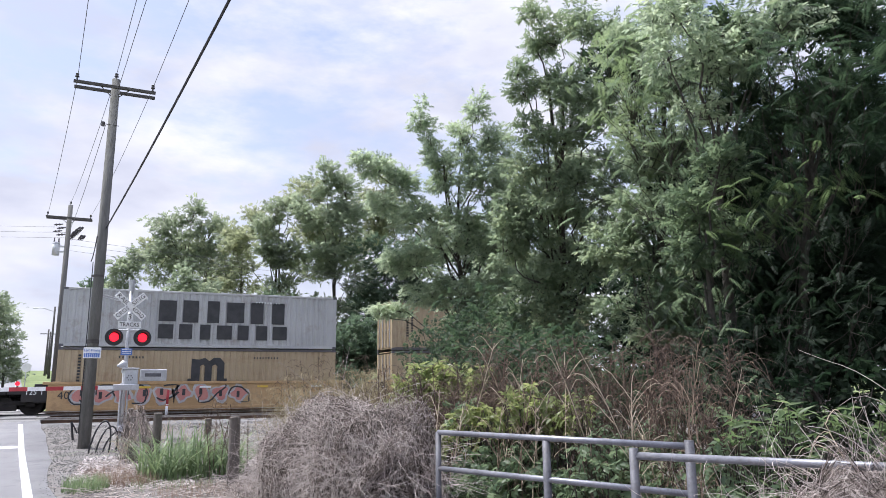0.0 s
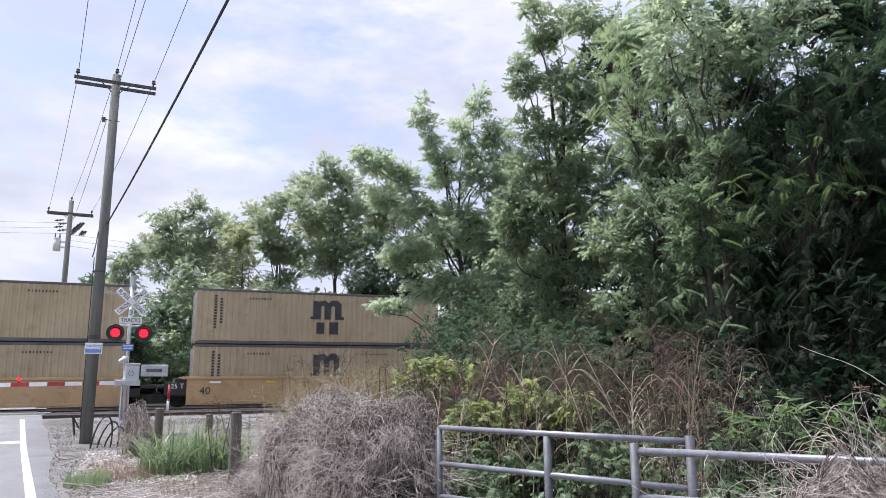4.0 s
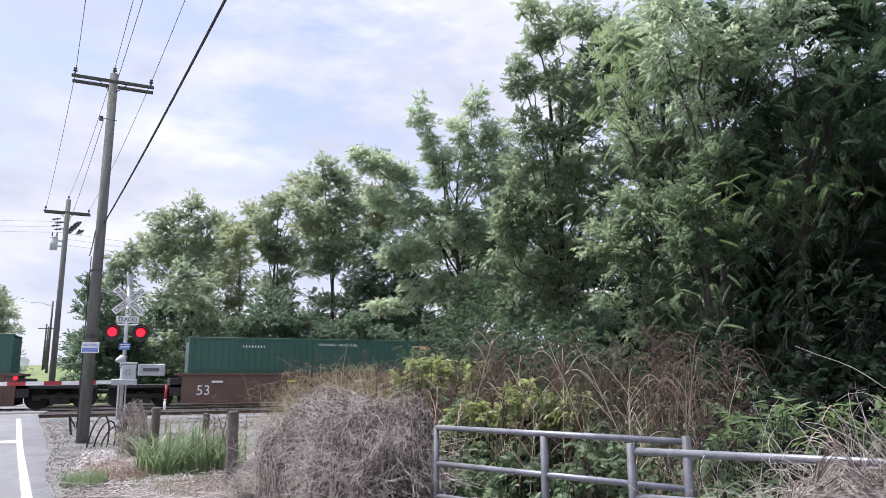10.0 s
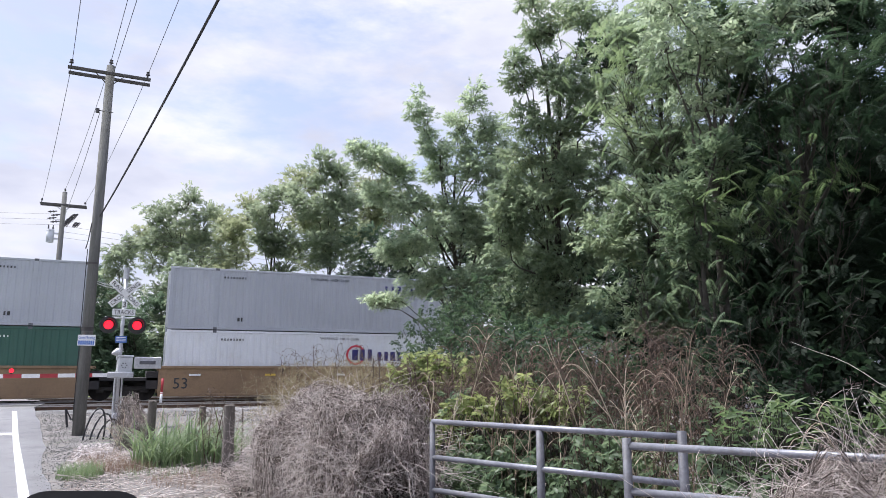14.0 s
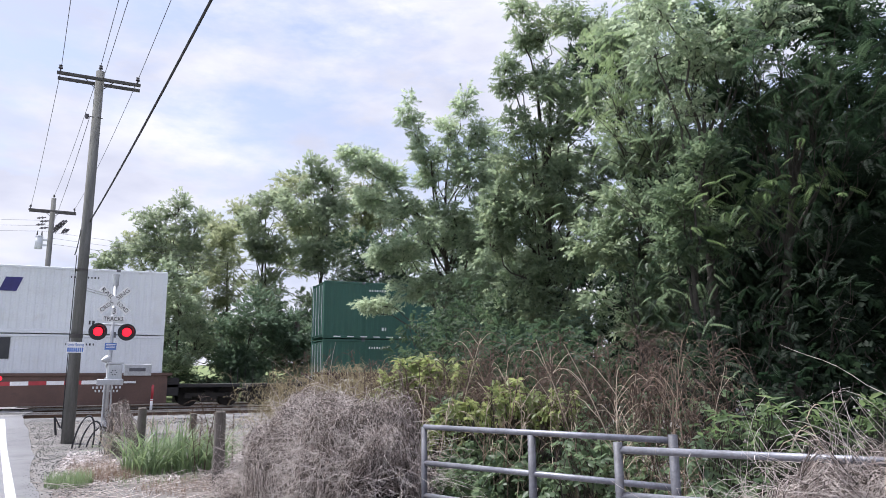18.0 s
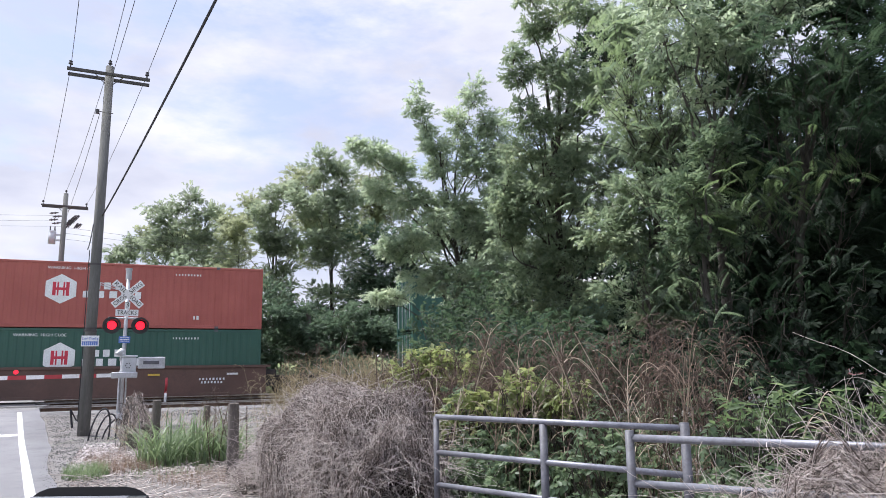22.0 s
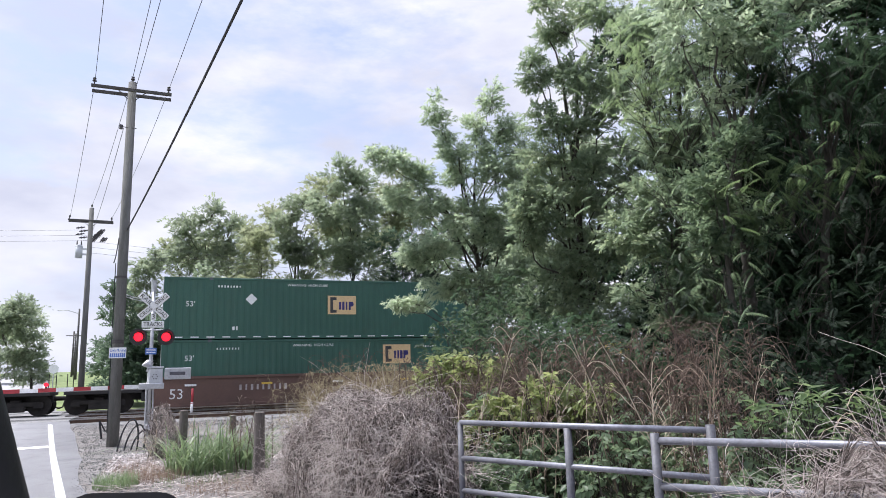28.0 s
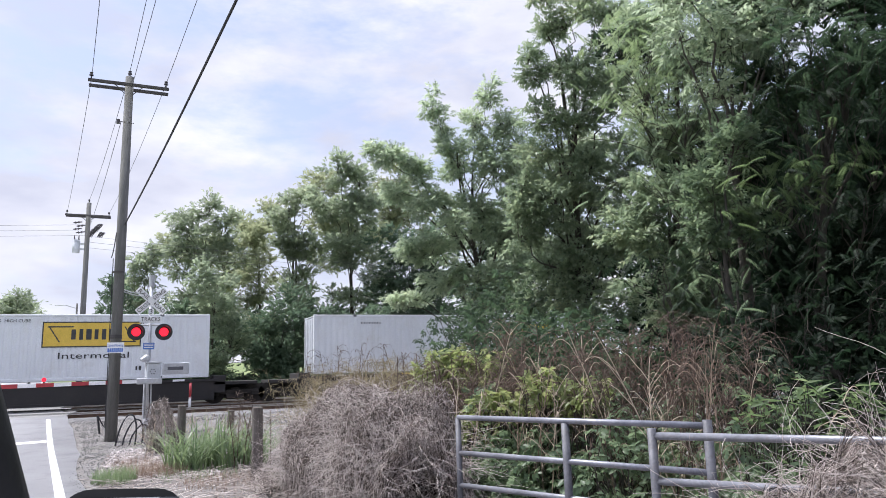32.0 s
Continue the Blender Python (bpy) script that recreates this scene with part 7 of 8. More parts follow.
def tangle(name, spine, width, top, n, label, seed, category="dry vine", down=0.0, core=0.78, rad=1.0, loose=0.74, free=0.0):
    """A heap of dead vine over a fence: an inner hull with shade put in its dark colour, and thousands of bent strands
    on its surface.
    """
    rg = np.random.default_rng(seed)
    sp = np.array(spine, float)
    th = empty(name, None, label, category)

    def surf(u, a, k):
        # u along the spine, a round the section (0 = ground on the near side, pi = far side)
        c = np.stack([np.interp(u, np.linspace(0, 1, len(sp)), sp[:, j]) for j in range(3)], 1)
        d = sp[-1, :2] - sp[0, :2]
        d = d / np.linalg.norm(d)
        nrm = np.array([-d[1], d[0]])
        bump = 1 + 0.10 * np.sin(u * 17 + seed) + 0.07 * np.sin(u * 41 + a * 3) + 0.07 * np.sin(a * 5 + u * 9)
        w = width * (0.55 + 0.45 * np.sin(np.clip(u, 0, 1) * np.pi) ** 0.5) * k * bump
        h = c[:, 2] * (0.72 + 0.28 * np.sin(np.clip(u, 0.02, 0.98) * np.pi) ** 0.4) * k * (0.95 + 0.5 * (bump - 1))
        x = c[:, 0] + nrm[0] * -np.cos(a) * w
        y = c[:, 1] + nrm[1] * -np.cos(a) * w
        z = np.maximum(0.0, np.sin(np.clip(a, 0, np.pi)) ** 0.55 * h) + down
        return np.stack([x, y, z], 1)

    U, A = 26, 14
    uu, aa = np.meshgrid(np.linspace(0, 1, U), np.linspace(0, np.pi, A), indexing="ij")
    v = surf(uu.ravel(), aa.ravel(), core)
    idx = np.arange(U * A).reshape(U, A)
    f = np.stack([idx[:-1, :-1], idx[1:, :-1], idx[1:, 1:], idx[:-1, 1:]], -1).reshape(-1, 4)
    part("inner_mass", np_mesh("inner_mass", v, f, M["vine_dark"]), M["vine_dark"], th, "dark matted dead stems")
    for nm, m, share, thin in (("strand_layer", M["vine"], 0.46, 0.0026), ("pale_strand_layer", M["vine_pink"], 0.26, 0.0026), ("dark_strand_layer", M["vine_dark"], 0.28, 0.003)):
        k = int(n * share)
        u0, a0 = rg.uniform(-0.02, 1.02, k), np.pi * (0.5 + 0.5 * np.sign(rg.uniform(-0.45, 1, k)) * rg.uniform(0, 1, k) ** 0.8)
        ang, ln = rg.uniform(0, 2 * np.pi, k), rg.uniform(0.25, 1.05, k)
        m8 = 10
        s = np.linspace(-0.5, 0.5, m8)
        bend = rg.normal(size=k) * 2.6
        th_ = ang[:, None] + bend[:, None] * s[None] + np.cumsum(rg.normal(size=(k, m8)) * 0.45, 1)
        size = np.linalg.norm(sp[-1, :2] - sp[0, :2])
        du = np.cumsum(np.cos(th_), 1) * (ln / m8 / size)[:, None]
        da = np.cumsum(np.sin(th_), 1) * (ln / m8 / 0.9)[:, None]
        lift = (loose + (1.06 - loose) * rg.uniform(0, 1, k) ** 0.8)[:, None] + 0.03 * np.sin(s * 9)[None] * rg.normal(size=k)[:, None] + 0.08 * np.abs(s)[None] * rg.uniform(-1, 1, (k, 1)) * (rg.uniform(0, 1, (k, 1)) > 0.6)
        p = surf((u0[:, None] + du).ravel(), np.clip((a0[:, None] + da).ravel(), 0, np.pi), lift.ravel()).reshape(k, m8, 3)
        p += np.cumsum(rg.normal(size=p.shape), 1) * 0.005
        r = np.linspace(1, 0.5, m8)[None] * rg.uniform(0.6, 1.5, k)[:, None] * thin * rad
        v, f = tubes(p, r, 3)
        ob = part(nm, np_mesh(nm, v, f, m), m, th)
        ob["kind"] = "stuff"
    if free:
        k = int(n * free)
        a0 = np.pi * (0.5 + 0.5 * np.sign(rg.uniform(-0.5, 1, k)) * rg.uniform(0, 1, k) ** 0.7)
        st = surf(rg.uniform(0, 1, k), a0, rg.uniform(0.72, 1.03, k))
        v, f = curls(rg, st, 0.75, 0.0021 * rad ** 0.5, sag=0.03)
        part("loose_strand_layer", np_mesh("loose_strand_layer", v, f, M["vine_pink"]), M["vine_pink"], th)["kind"] = "stuff"
    return th


tangle("vine_heap", [(2.14, 5.9, 1.26), (2.22, 6.5, 1.43), (2.24, 7.6, 1.42), (2.14, 9.2, 1.34), (2.05, 10.6, 1.08)], 0.62, 1.4, 19000, "grey-brown heap of dead tangled vines over the fence", 3, rad=0.8, free=0.18)
tangle("vine_heap", [(3.05, 3.05, 1.0), (3.3, 2.72, 1.16), (3.6, 2.28, 1.34), (4.1, 1.5, 1.5)], 0.5, 1.3, 5200, "pale dead vine tangle hanging over the gate", 8, core=0.42, rad=0.7, loose=0.5, free=0.42)
tangle("vine_heap", [(1.6, 11.5, 0.22), (1.5, 10.8, 0.26), (1.4, 9.8, 0.2)], 0.22, 0.3, 700, "low spill of dead vines at the foot of the heap", 14, core=0.25, free=0.3)
tangle("vine_heap", [(0.15, 18.4, 0.95), (0.0, 17.4, 1.12), (0.25, 16.4, 0.8)], 0.3, 1.0, 1700, "dead vines wrapped round leaning fence posts", 12, core=0.12)


def stems(name, feet, height, lean, rg, sides, branches, r, material, label, category="dead weed", low=0.35, droop=0.35, twig=None, per=5):
    """Upright dead stems, each with arching drooping side twigs."""
    th = empty(name, None, label, category)
    n, m = len(feet), 9
    s = np.linspace(0, 1, m)
    dirs = rg.normal(size=(n, 2)) * lean
    h = height * rg.uniform(0.7, 1.08, n)
    p = np.zeros((n, m, 3))
    p[..., 0] = feet[:, 0:1] + dirs[:, 0:1] * h[:, None] * s ** 1.6 + rg.normal(size=(n, m)) * 0.012
    p[..., 1] = feet[:, 1:2] + dirs[:, 1:2] * h[:, None] * s ** 1.6 + rg.normal(size=(n, m)) * 0.012
    p[..., 2] = feet[:, 2:3] + h[:, None] * s
    v, f = tubes(p, np.linspace(1, 0.35, m)[None] * r * rg.uniform(0.7, 1.3, n)[:, None], 5)
    part("main_stem", np_mesh("main_stem", v, f, material), material, th)["kind"] = "stuff"
    k = n * branches
    who = np.repeat(np.arange(n), branches)
    at = rg.uniform(low, 1.0, k)
    st = np.stack([np.array([np.interp(a, s, p[w, :, j]) for a, w in zip(at, who)]) for j in range(3)], 1)
    az, ln = rg.uniform(0, 2 * np.pi, k), rg.uniform(0.18, 0.55, k) * (1.25 - at * 0.5)
    q = np.zeros((k, 7, 3))
    t = np.linspace(0, 1, 7)
    q[..., 0] = st[:, 0:1] + np.cos(az)[:, None] * ln[:, None] * t * 0.8
    q[..., 1] = st[:, 1:2] + np.sin(az)[:, None] * ln[:, None] * t * 0.8
    q[..., 2] = st[:, 2:3] + ln[:, None] * (0.85 * t - (0.55 + droop * rg.uniform(0, 2, k))[:, None] * t ** 2.4)
    q += rg.normal(size=q.shape) * 0.008
    v, f = tubes(q, np.linspace(1, 0.35, 7)[None] * r * 0.45 * np.ones((k, 1)), 3)
    part("side_stem", np_mesh("side_stem", v, f, material), material, th)["kind"] = "stuff"
    if twig:
        kk = k * per
        w2 = np.repeat(np.arange(k), per)
        i2 = rg.integers(2, 7, kk)
        b = q[w2, i2]
        d = rg.normal(size=(kk, 3)) * np.array([1, 1, 0.7]) + np.array([0, 0, 0.15])
        d *= (rg.uniform(0.05, 0.2, kk) / (np.linalg.norm(d, axis=1) + 1e-6))[:, None]
        tt = np.linspace(0, 1, 4)[None, :, None]
        pp = b[:, None] + d[:, None] * tt
        pp[..., 2] -= 0.05 * tt[..., 0] ** 2
        v, f = tubes(pp, np.full((kk, 4), r * 0.26), 3)
        part("twig_layer", np_mesh("twig_layer", v, f, twig), twig, th)["kind"] = "stuff"
    return th


def feet_in(rg, n, a, b, depth):
    """Feet on a strip of ground from a to b (plan points), 'depth' metres deep beyond it."""
    a, b = np.array(a, float), np.array(b, float)
    d = (b - a) / np.linalg.norm(b - a)
    nrm = np.array([-d[1], d[0]])
    p = a + (b - a) * rg.uniform(0, 1, (n, 1)) + nrm * rg.uniform(0, depth, (n, 1))
    return np.concatenate([p, np.array([[ground_z(y)] for _, y in p])], 1)


def forked_stalks(name, feet, height, r, material, label, seed, forks=6, hook=0.5, lean=0.14):
    """Tall dead stalks that fork upwards at steep angles; the ends of the forks arch over and hang."""
    rg = np.random.default_rng(seed)
    th = empty(name, None, label, "dead weed")
    n, m = len(feet), 10
    t = np.linspace(0, 1, m)
    h = height * rg.uniform(0.55, 1.05, n)
    dr = rg.normal(size=(n, 2)) * lean
    p = np.zeros((n, m, 3))
    for j in range(2):
        p[..., j] = feet[:, j:j + 1] + dr[:, j:j + 1] * h[:, None] * t ** 1.3 + np.cumsum(rg.normal(size=(n, m)), 1) * 0.008
    p[..., 2] = feet[:, 2:3] + h[:, None] * t
    rad = r * rg.uniform(0.7, 1.35, n)
    v, f = tubes(p, np.linspace(1, 0.4, m)[None] * rad[:, None], 6)
    part("main_stem", np_mesh("main_stem", v, f, material), material, th)["kind"] = "stuff"
    k = n * forks
    who = np.repeat(np.arange(n), forks)
    at = np.clip(rg.uniform(0.3, 1.0, k), 0, 0.99)
    i0 = (at * (m - 1)).astype(int)
    fr_ = (at * (m - 1) - i0)[:, None]
    st = p[who, i0] * (1 - fr_) + p[who, i0 + 1] * fr_
    az = rg.uniform(0, 2 * np.pi, k)
    ln = rg.uniform(0.18, 0.6, k) * (1.25 - 0.5 * at)
    u = np.linspace(0, 1, 10)[None]
    out_ = ln[:, None] * (0.62 * u + 0.25 * u ** 3 * hook)
    q = np.zeros((k, 10, 3))
    q[..., 0] = st[:, 0:1] + np.cos(az)[:, None] * out_
    q[..., 1] = st[:, 1:2] + np.sin(az)[:, None] * out_
    q[..., 2] = st[:, 2:3] + ln[:, None] * (0.95 * u - (0.25 + 1.5 * hook * rg.uniform(0, 1, k))[:, None] * u ** 4)
    q += np.cumsum(rg.normal(size=q.shape), 1) * 0.004
    v, f = tubes(q, np.linspace(0.62, 0.22, 10)[None] * rad[who][:, None], 4)
    part("side_stem", np_mesh("side_stem", v, f, material), material, th)["kind"] = "stuff"
    return th


def dry_heads(name, feet, height, label, seed, twigs=26, r=0.0035, spread=0.34):
    """Brown dead weeds whose heads are bunches of bent twigs with withered leaf scraps."""
    rg = np.random.default_rng(seed)
    th = empty(name, None, label, "dead weed")
    n, m = len(feet), 7
    h = height * rg.uniform(0.7, 1.1, n)
    t = np.linspace(0, 1, m)
    dr = rg.normal(size=(n, 2)) * 0.12
    p = np.zeros((n, m, 3))
    for j in range(2):
        p[..., j] = feet[:, j:j + 1] + dr[:, j:j + 1] * h[:, None] * t ** 1.4
    p[..., 2] = feet[:, 2:3] + h[:, None] * t
    v, f = tubes(p, np.linspace(1.7, 0.9, m)[None] * r * rg.uniform(0.8, 1.5, (n, 1)), 4)
    part("main_stem", np_mesh("main_stem", v, f, M["brown_twig"]), M["brown_twig"], th)["kind"] = "stuff"
    k = n * twigs
    who = np.repeat(np.arange(n), twigs)
    at = rg.uniform(0.45, 1.0, k)
    st = np.stack([feet[who, j] + dr[who, j] * h[who] * at ** 1.4 for j in range(2)] + [feet[who, 2] + h[who] * at], 1)
    az, ln = rg.uniform(0, 2 * np.pi, k), spread * rg.uniform(0.35, 1.25, k)
    u = np.linspace(0, 1, 6)[None]
    q = np.zeros((k, 6, 3))
    q[..., 0] = st[:, 0:1] + np.cos(az)[:, None] * ln[:, None] * u * 0.85
    q[..., 1] = st[:, 1:2] + np.sin(az)[:, None] * ln[:, None] * u * 0.85
    q[..., 2] = st[:, 2:3] + ln[:, None] * (0.8 * u - rg.uniform(0.5, 1.6, (k, 1)) * u ** 2.5)
    q += np.cumsum(rg.normal(size=q.shape), 1) * 0.008
    v, f = tubes(q, np.linspace(1, 0.5, 6)[None] * r * rg.uniform(0.6, 1.2, (k, 1)), 3)
    part("twig_layer", np_mesh("twig_layer", v, f, M["brown_twig"]), M["brown_twig"], th)["kind"] = "stuff"
    pick = rg.integers(2, 6, k)
    lp = q[np.arange(k), pick]
    ways = rg.normal(size=(k, 3)) * np.array([1, 1, 0.4]) + np.array([0, 0, -0.9])
    v, f = scatter(LEAF_V * np.array([0.7, 1, 2.5]), LEAF_F, lp, facing(rg, ways, 0.8), rg.uniform(0.02, 0.055, k))
    part("withered_leaf_layer", np_mesh("withered_leaf_layer", v, f, M["withered"]), M["withered"], th)["kind"] = "stuff"
    return th


def feet_in(rg, n, a, b, depth):
    """Feet on a strip of ground from a to b (plan points), 'depth' metres deep beyond it."""
    a, b = np.array(a, float), np.array(b, float)
    d = (b - a) / np.linalg.norm(b - a)
    nrm = np.array([-d[1], d[0]])
    p = a + (b - a) * rg.uniform(0, 1, (n, 1)) + nrm * rg.uniform(0, depth, (n, 1))
    return np.concatenate([p, np.array([[ground_z(y)] for _, y in p])], 1)


rv = np.random.default_rng(21)
forked_stalks("dead_weeds", feet_in(rv, 20, (4.75, 4.75), (3.45, 7.4), 0.9), 1.95, 0.0068, M["stalk"], "tall pale dead weed stalks with hooked side stems", 22, forks=8, hook=0.34)
forked_stalks("dead_weeds", feet_in(rv, 26, (5.1, 4.9), (3.8, 7.8), 1.3), 1.85, 0.006, M["stalk_dull"], "dull brown forked dead weed stalks", 23, forks=8)
dry_heads("dead_weeds", feet_in(rv, 85, (5.5, 5.3), (4.5, 8.2), 1.3), 1.95, "brown dead weeds with bent twigs and withered leaves", 24, twigs=30, r=0.0038, spread=0.38)
dry_heads("dead_weeds", feet_in(rv, 60, (4.7, 7.6), (4.0, 9.6), 1.4), 1.7, "brown dead weeds with bent twigs and withered leaves", 25)
stems("dry_weeds", feet_in(rv, 200, (4.8, 11.5), (3.25, 13.6), 1.6), 1.75, 0.12, rv, 5, 11, 0.006, M["plume"], "olive-brown dry feathery weeds", twig=M["plume"], per=3)
dry_heads("dry_weeds", feet_in(rv, 30, (4.6, 13.2), (3.2, 14.6), 1.0), 2.0, "dark brown dry seed heads above the vine heap", 26, twigs=20, r=0.004, spread=0.3)
dry_heads("dry_weeds", feet_in(rv, 7, (2.1, 13.0), (1.5, 14.5), 0.8), 1.2, "thin brown twiggy dead weeds", 27, twigs=14, r=0.004, spread=0.4)
forked_stalks("dead_weeds", feet_in(rv, 5, (3.7, 2.5), (4.6, 1.4), 0.8), 1.45, 0.005, M["stalk"], "pale arching dead stems behind the gate", 28, forks=5, hook=0.9, lean=0.3)
forked_stalks("dead_weeds", feet_in(rv, 26, (-0.25, 16.2), (1.6, 15.6), 1.8), 0.85, 0.007, M["stalk"], "pale dead stubble round the fence posts", 29, forks=4, hook=0.7, lean=0.3)


def shrub(name, blobs, leaf, tone, label, n=900, shape=None, category="shrub", up=0.35):
    """A low leafy plant: stems from the ground and leaves in rounded masses."""
    rg = np.random.default_rng(int(blobs[0][0] * 100) + 5)
    th = empty(name, None, label, category)
    P, st, en = [], [], []
    for x, y, z, rx, rz in blobs:
        u = rg.normal(size=(n, 3))
        u /= np.linalg.norm(u, axis=1, keepdims=True)
        q = np.array([x, y, z]) + u * rg.uniform(0.3, 1.05, (n, 1)) ** 0.7 * np.array([rx, rx, rz])
        q = q[q[:, 2] > ground_z(y) + 0.03]
        P.append(q)
        k = rg.choice(len(q), min(len(q), 26))
        en.append(q[k])
        st.append(np.stack([x + rg.normal(size=len(k)) * rx * 0.35, y + rg.normal(size=len(k)) * rx * 0.35, np.full(len(k), ground_z(y))], 1))
    w = branch_paths(rg, np.concatenate(st), np.concatenate(en), 6, 0.04, 0.05)
    v, f = tubes(w, np.linspace(1, 0.4, 6)[None] * leaf * 0.06 * np.ones((len(w), 1)), 4)
    part("stem", np_mesh("stem", v, f, M["bark"]), M["bark"], th)["kind"] = "stuff"
    p = np.concatenate(P)
    tv, tf = shape or (LEAF_V, LEAF_F)
    v, f = scatter(tv, tf, p, spun(rg, len(p), up), leaf * rg.uniform(0.6, 1.3, len(p)))
    part("foliage", np_mesh("foliage", v, f, TONE[tone]), TONE[tone], th)["kind"] = "stuff"
    return th


shrub("shrub", [(4.3, 10.5, 1.55, 0.45, 0.42), (3.95, 10.7, 1.15, 0.4, 0.45), (4.75, 10.2, 1.4, 0.45, 0.5), (4.3, 10.5, 0.7, 0.7, 0.6)], 0.24, "yellow", "yellow-green leafy shrub in the sun", 190, (SPRAY_V, SPRAY_F))
shrub("shrub", [(3.5, 6.9, 1.2, 0.32, 0.2), (3.75, 6.65, 1.36, 0.4, 0.22), (3.3, 7.3, 1.05, 0.3, 0.24), (4.1, 6.2, 1.28, 0.34, 0.2)], 0.19, "yellow", "yellow-green leafy weeds behind the gate", 52, (SPRAY_V, SPRAY_F))
shrub("undergrowth", [(3.9, 5.4, 0.6, 0.6, 0.6), (4.5, 5.9, 0.8, 0.7, 0.6), (4.6, 4.6, 0.6, 0.6, 0.6), (5.2, 5.2, 0.9, 0.8, 0.7), (3.6, 6.2, 0.5, 0.6, 0.5), (3.3, 6.6, 0.55, 0.45, 0.45), (3.8, 6.7, 0.75, 0.5, 0.45), (3.0, 6.3, 0.4, 0.4, 0.35), (4.1, 4.0, 0.4, 0.5, 0.45), (3.7, 7.4, 0.9, 0.6, 0.6), (4.4, 6.8, 0.9, 0.6, 0.6)], 0.17, "frond", "low green leafy undergrowth behind the gate", 170, (SPRAY_V, SPRAY_F))
shrub("leafy_weed", [(3.9, 5.4, 0.5, 0.4, 0.4), (4.5, 5.9, 0.8, 0.4, 0.4), (3.7, 6.4, 0.5, 0.4, 0.4), (4.2, 4.4, 0.4, 0.3, 0.3)], 0.15, "near", "low green leafy weeds among dead stalks", 40, (SPRAY_V, SPRAY_F), category="weed")
shrub("undergrowth", [(6.0, 8.2, 1.2, 1.0, 0.9), (6.2, 9.5, 1.6, 1.1, 0.9), (5.5, 10.6, 1.0, 0.9, 0.9), (6.2, 11.8, 1.5, 1.1, 1.1), (5.6, 13.0, 1.0, 1.0, 1.0), (7.0, 15.6, 1.8, 1.4, 1.4), (8.2, 18.0, 2.0, 1.6, 1.6), (8.2, 16.5, 3.0, 1.5, 1.4), (7.0, 14.0, 2.2, 1.2, 1.2), (6.6, 11.0, 1.8, 0.9, 0.9)], 0.21, "frond_shade", "dense leafy undergrowth at the wood edge", 430, (SPRAY_V, SPRAY_F))
shrub("undergrowth", [(6.3, 6.2, 1.2, 0.9, 0.8), (7.0, 5.3, 1.2, 0.9, 0.8), (7.2, 6.6, 1.9, 1.0, 0.9), (5.6, 4.3, 0.5, 0.7, 0.5), (8.0, 4.8, 1.8, 1.0, 1.0), (6.4, 3.8, 0.7, 0.8, 0.6), (7.4, 4.0, 1.2, 0.9, 0.8), (5.3, 3.0, 0.4, 0.7, 0.4)], 0.22, "near_shade", "dense dark leafy undergrowth in the shade", 150, (SPRAY_V, SPRAY_F))
shrub("broadleaf_weed", [(4.55, 4.5, 1.18, 0.2, 0.16), (4.8, 4.25, 1.3, 0.18, 0.14), (4.75, 4.1, 1.05, 0.26, 0.18), (5.0, 3.95, 1.28, 0.16, 0.14), (5.15, 3.8, 1.12, 0.22, 0.2), (5.25, 3.65, 1.3, 0.12, 0.14), (4.6, 4.3, 0.85, 0.3, 0.2)], 0.13, "weed", "bright green broad-leaved weed", 62, (LONG_V, LEAF_F), "weed", 0.9)


def frond_spray(x, y, z, n, size, spread, tone, label):
    rg = np.random.default_rng(int(x * 77))
    th = empty("leafy_branch", None, label, "branch")
    c = np.array([x, y, z])
    az = rg.uniform(0, 2 * np.pi, n)
    yv = np.stack([np.cos(az), np.sin(az), rg.uniform(-0.75, 0.2, n)], 1)
    yv /= np.linalg.norm(yv, axis=1, keepdims=True)
    zz = np.array([0, 0, 1.0]) + rg.normal(size=(n, 3)) * 0.25
    xv = np.cross(yv, zz)
    xv /= np.linalg.norm(xv, axis=1, keepdims=True)
    base = c + rg.normal(size=(n, 3)) * np.array([spread, spread, spread * 0.6])
    v, f = scatter(FROND_V, FROND_F, base, np.stack([xv, yv, np.cross(xv, yv)], 2), size * rg.uniform(0.75, 1.2, n))
    part("foliage", np_mesh("foliage", v, f, TONE[tone]), TONE[tone], th)["kind"] = "stuff"
    st = np.repeat((c + np.array([0.9, 0.9, -0.8]))[None], n, 0)
    w = branch_paths(rg, st[::6], base[::6], 6, 0.04, 0.08)
    v, f = tubes(w, np.linspace(1, 0.4, 6)[None] * 0.009 * np.ones((len(w), 1)), 4)
    part("stem", np_mesh("stem", v, f, M["bark"]), M["bark"], th)["kind"] = "stuff"


frond_spray(7.5, 6.2, 4.0, 90, 0.27, 0.4, "weed", "bright green compound leaves at a branch end")
frond_spray(7.0, 6.5, 3.7, 45, 0.26, 0.32, "weed", "bright green compound leaves at a branch end")
frond_spray(7.45, 9.3, 7.2, 110, 0.32, 0.5, "bright", "bright green compound leaves at a branch end")
frond_spray(7.75, 9.4, 6.2, 90, 0.3, 0.5, "bright", "green compound leaves at a branch end")
frond_spray(7.3, 7.6, 3.3, 34, 0.26, 0.35, "frond", "green compound leaves at a branch end")
frond_spray(6.6, 7.0, 2.6, 26, 0.25, 0.35, "frond", "green compound leaves at a branch end")

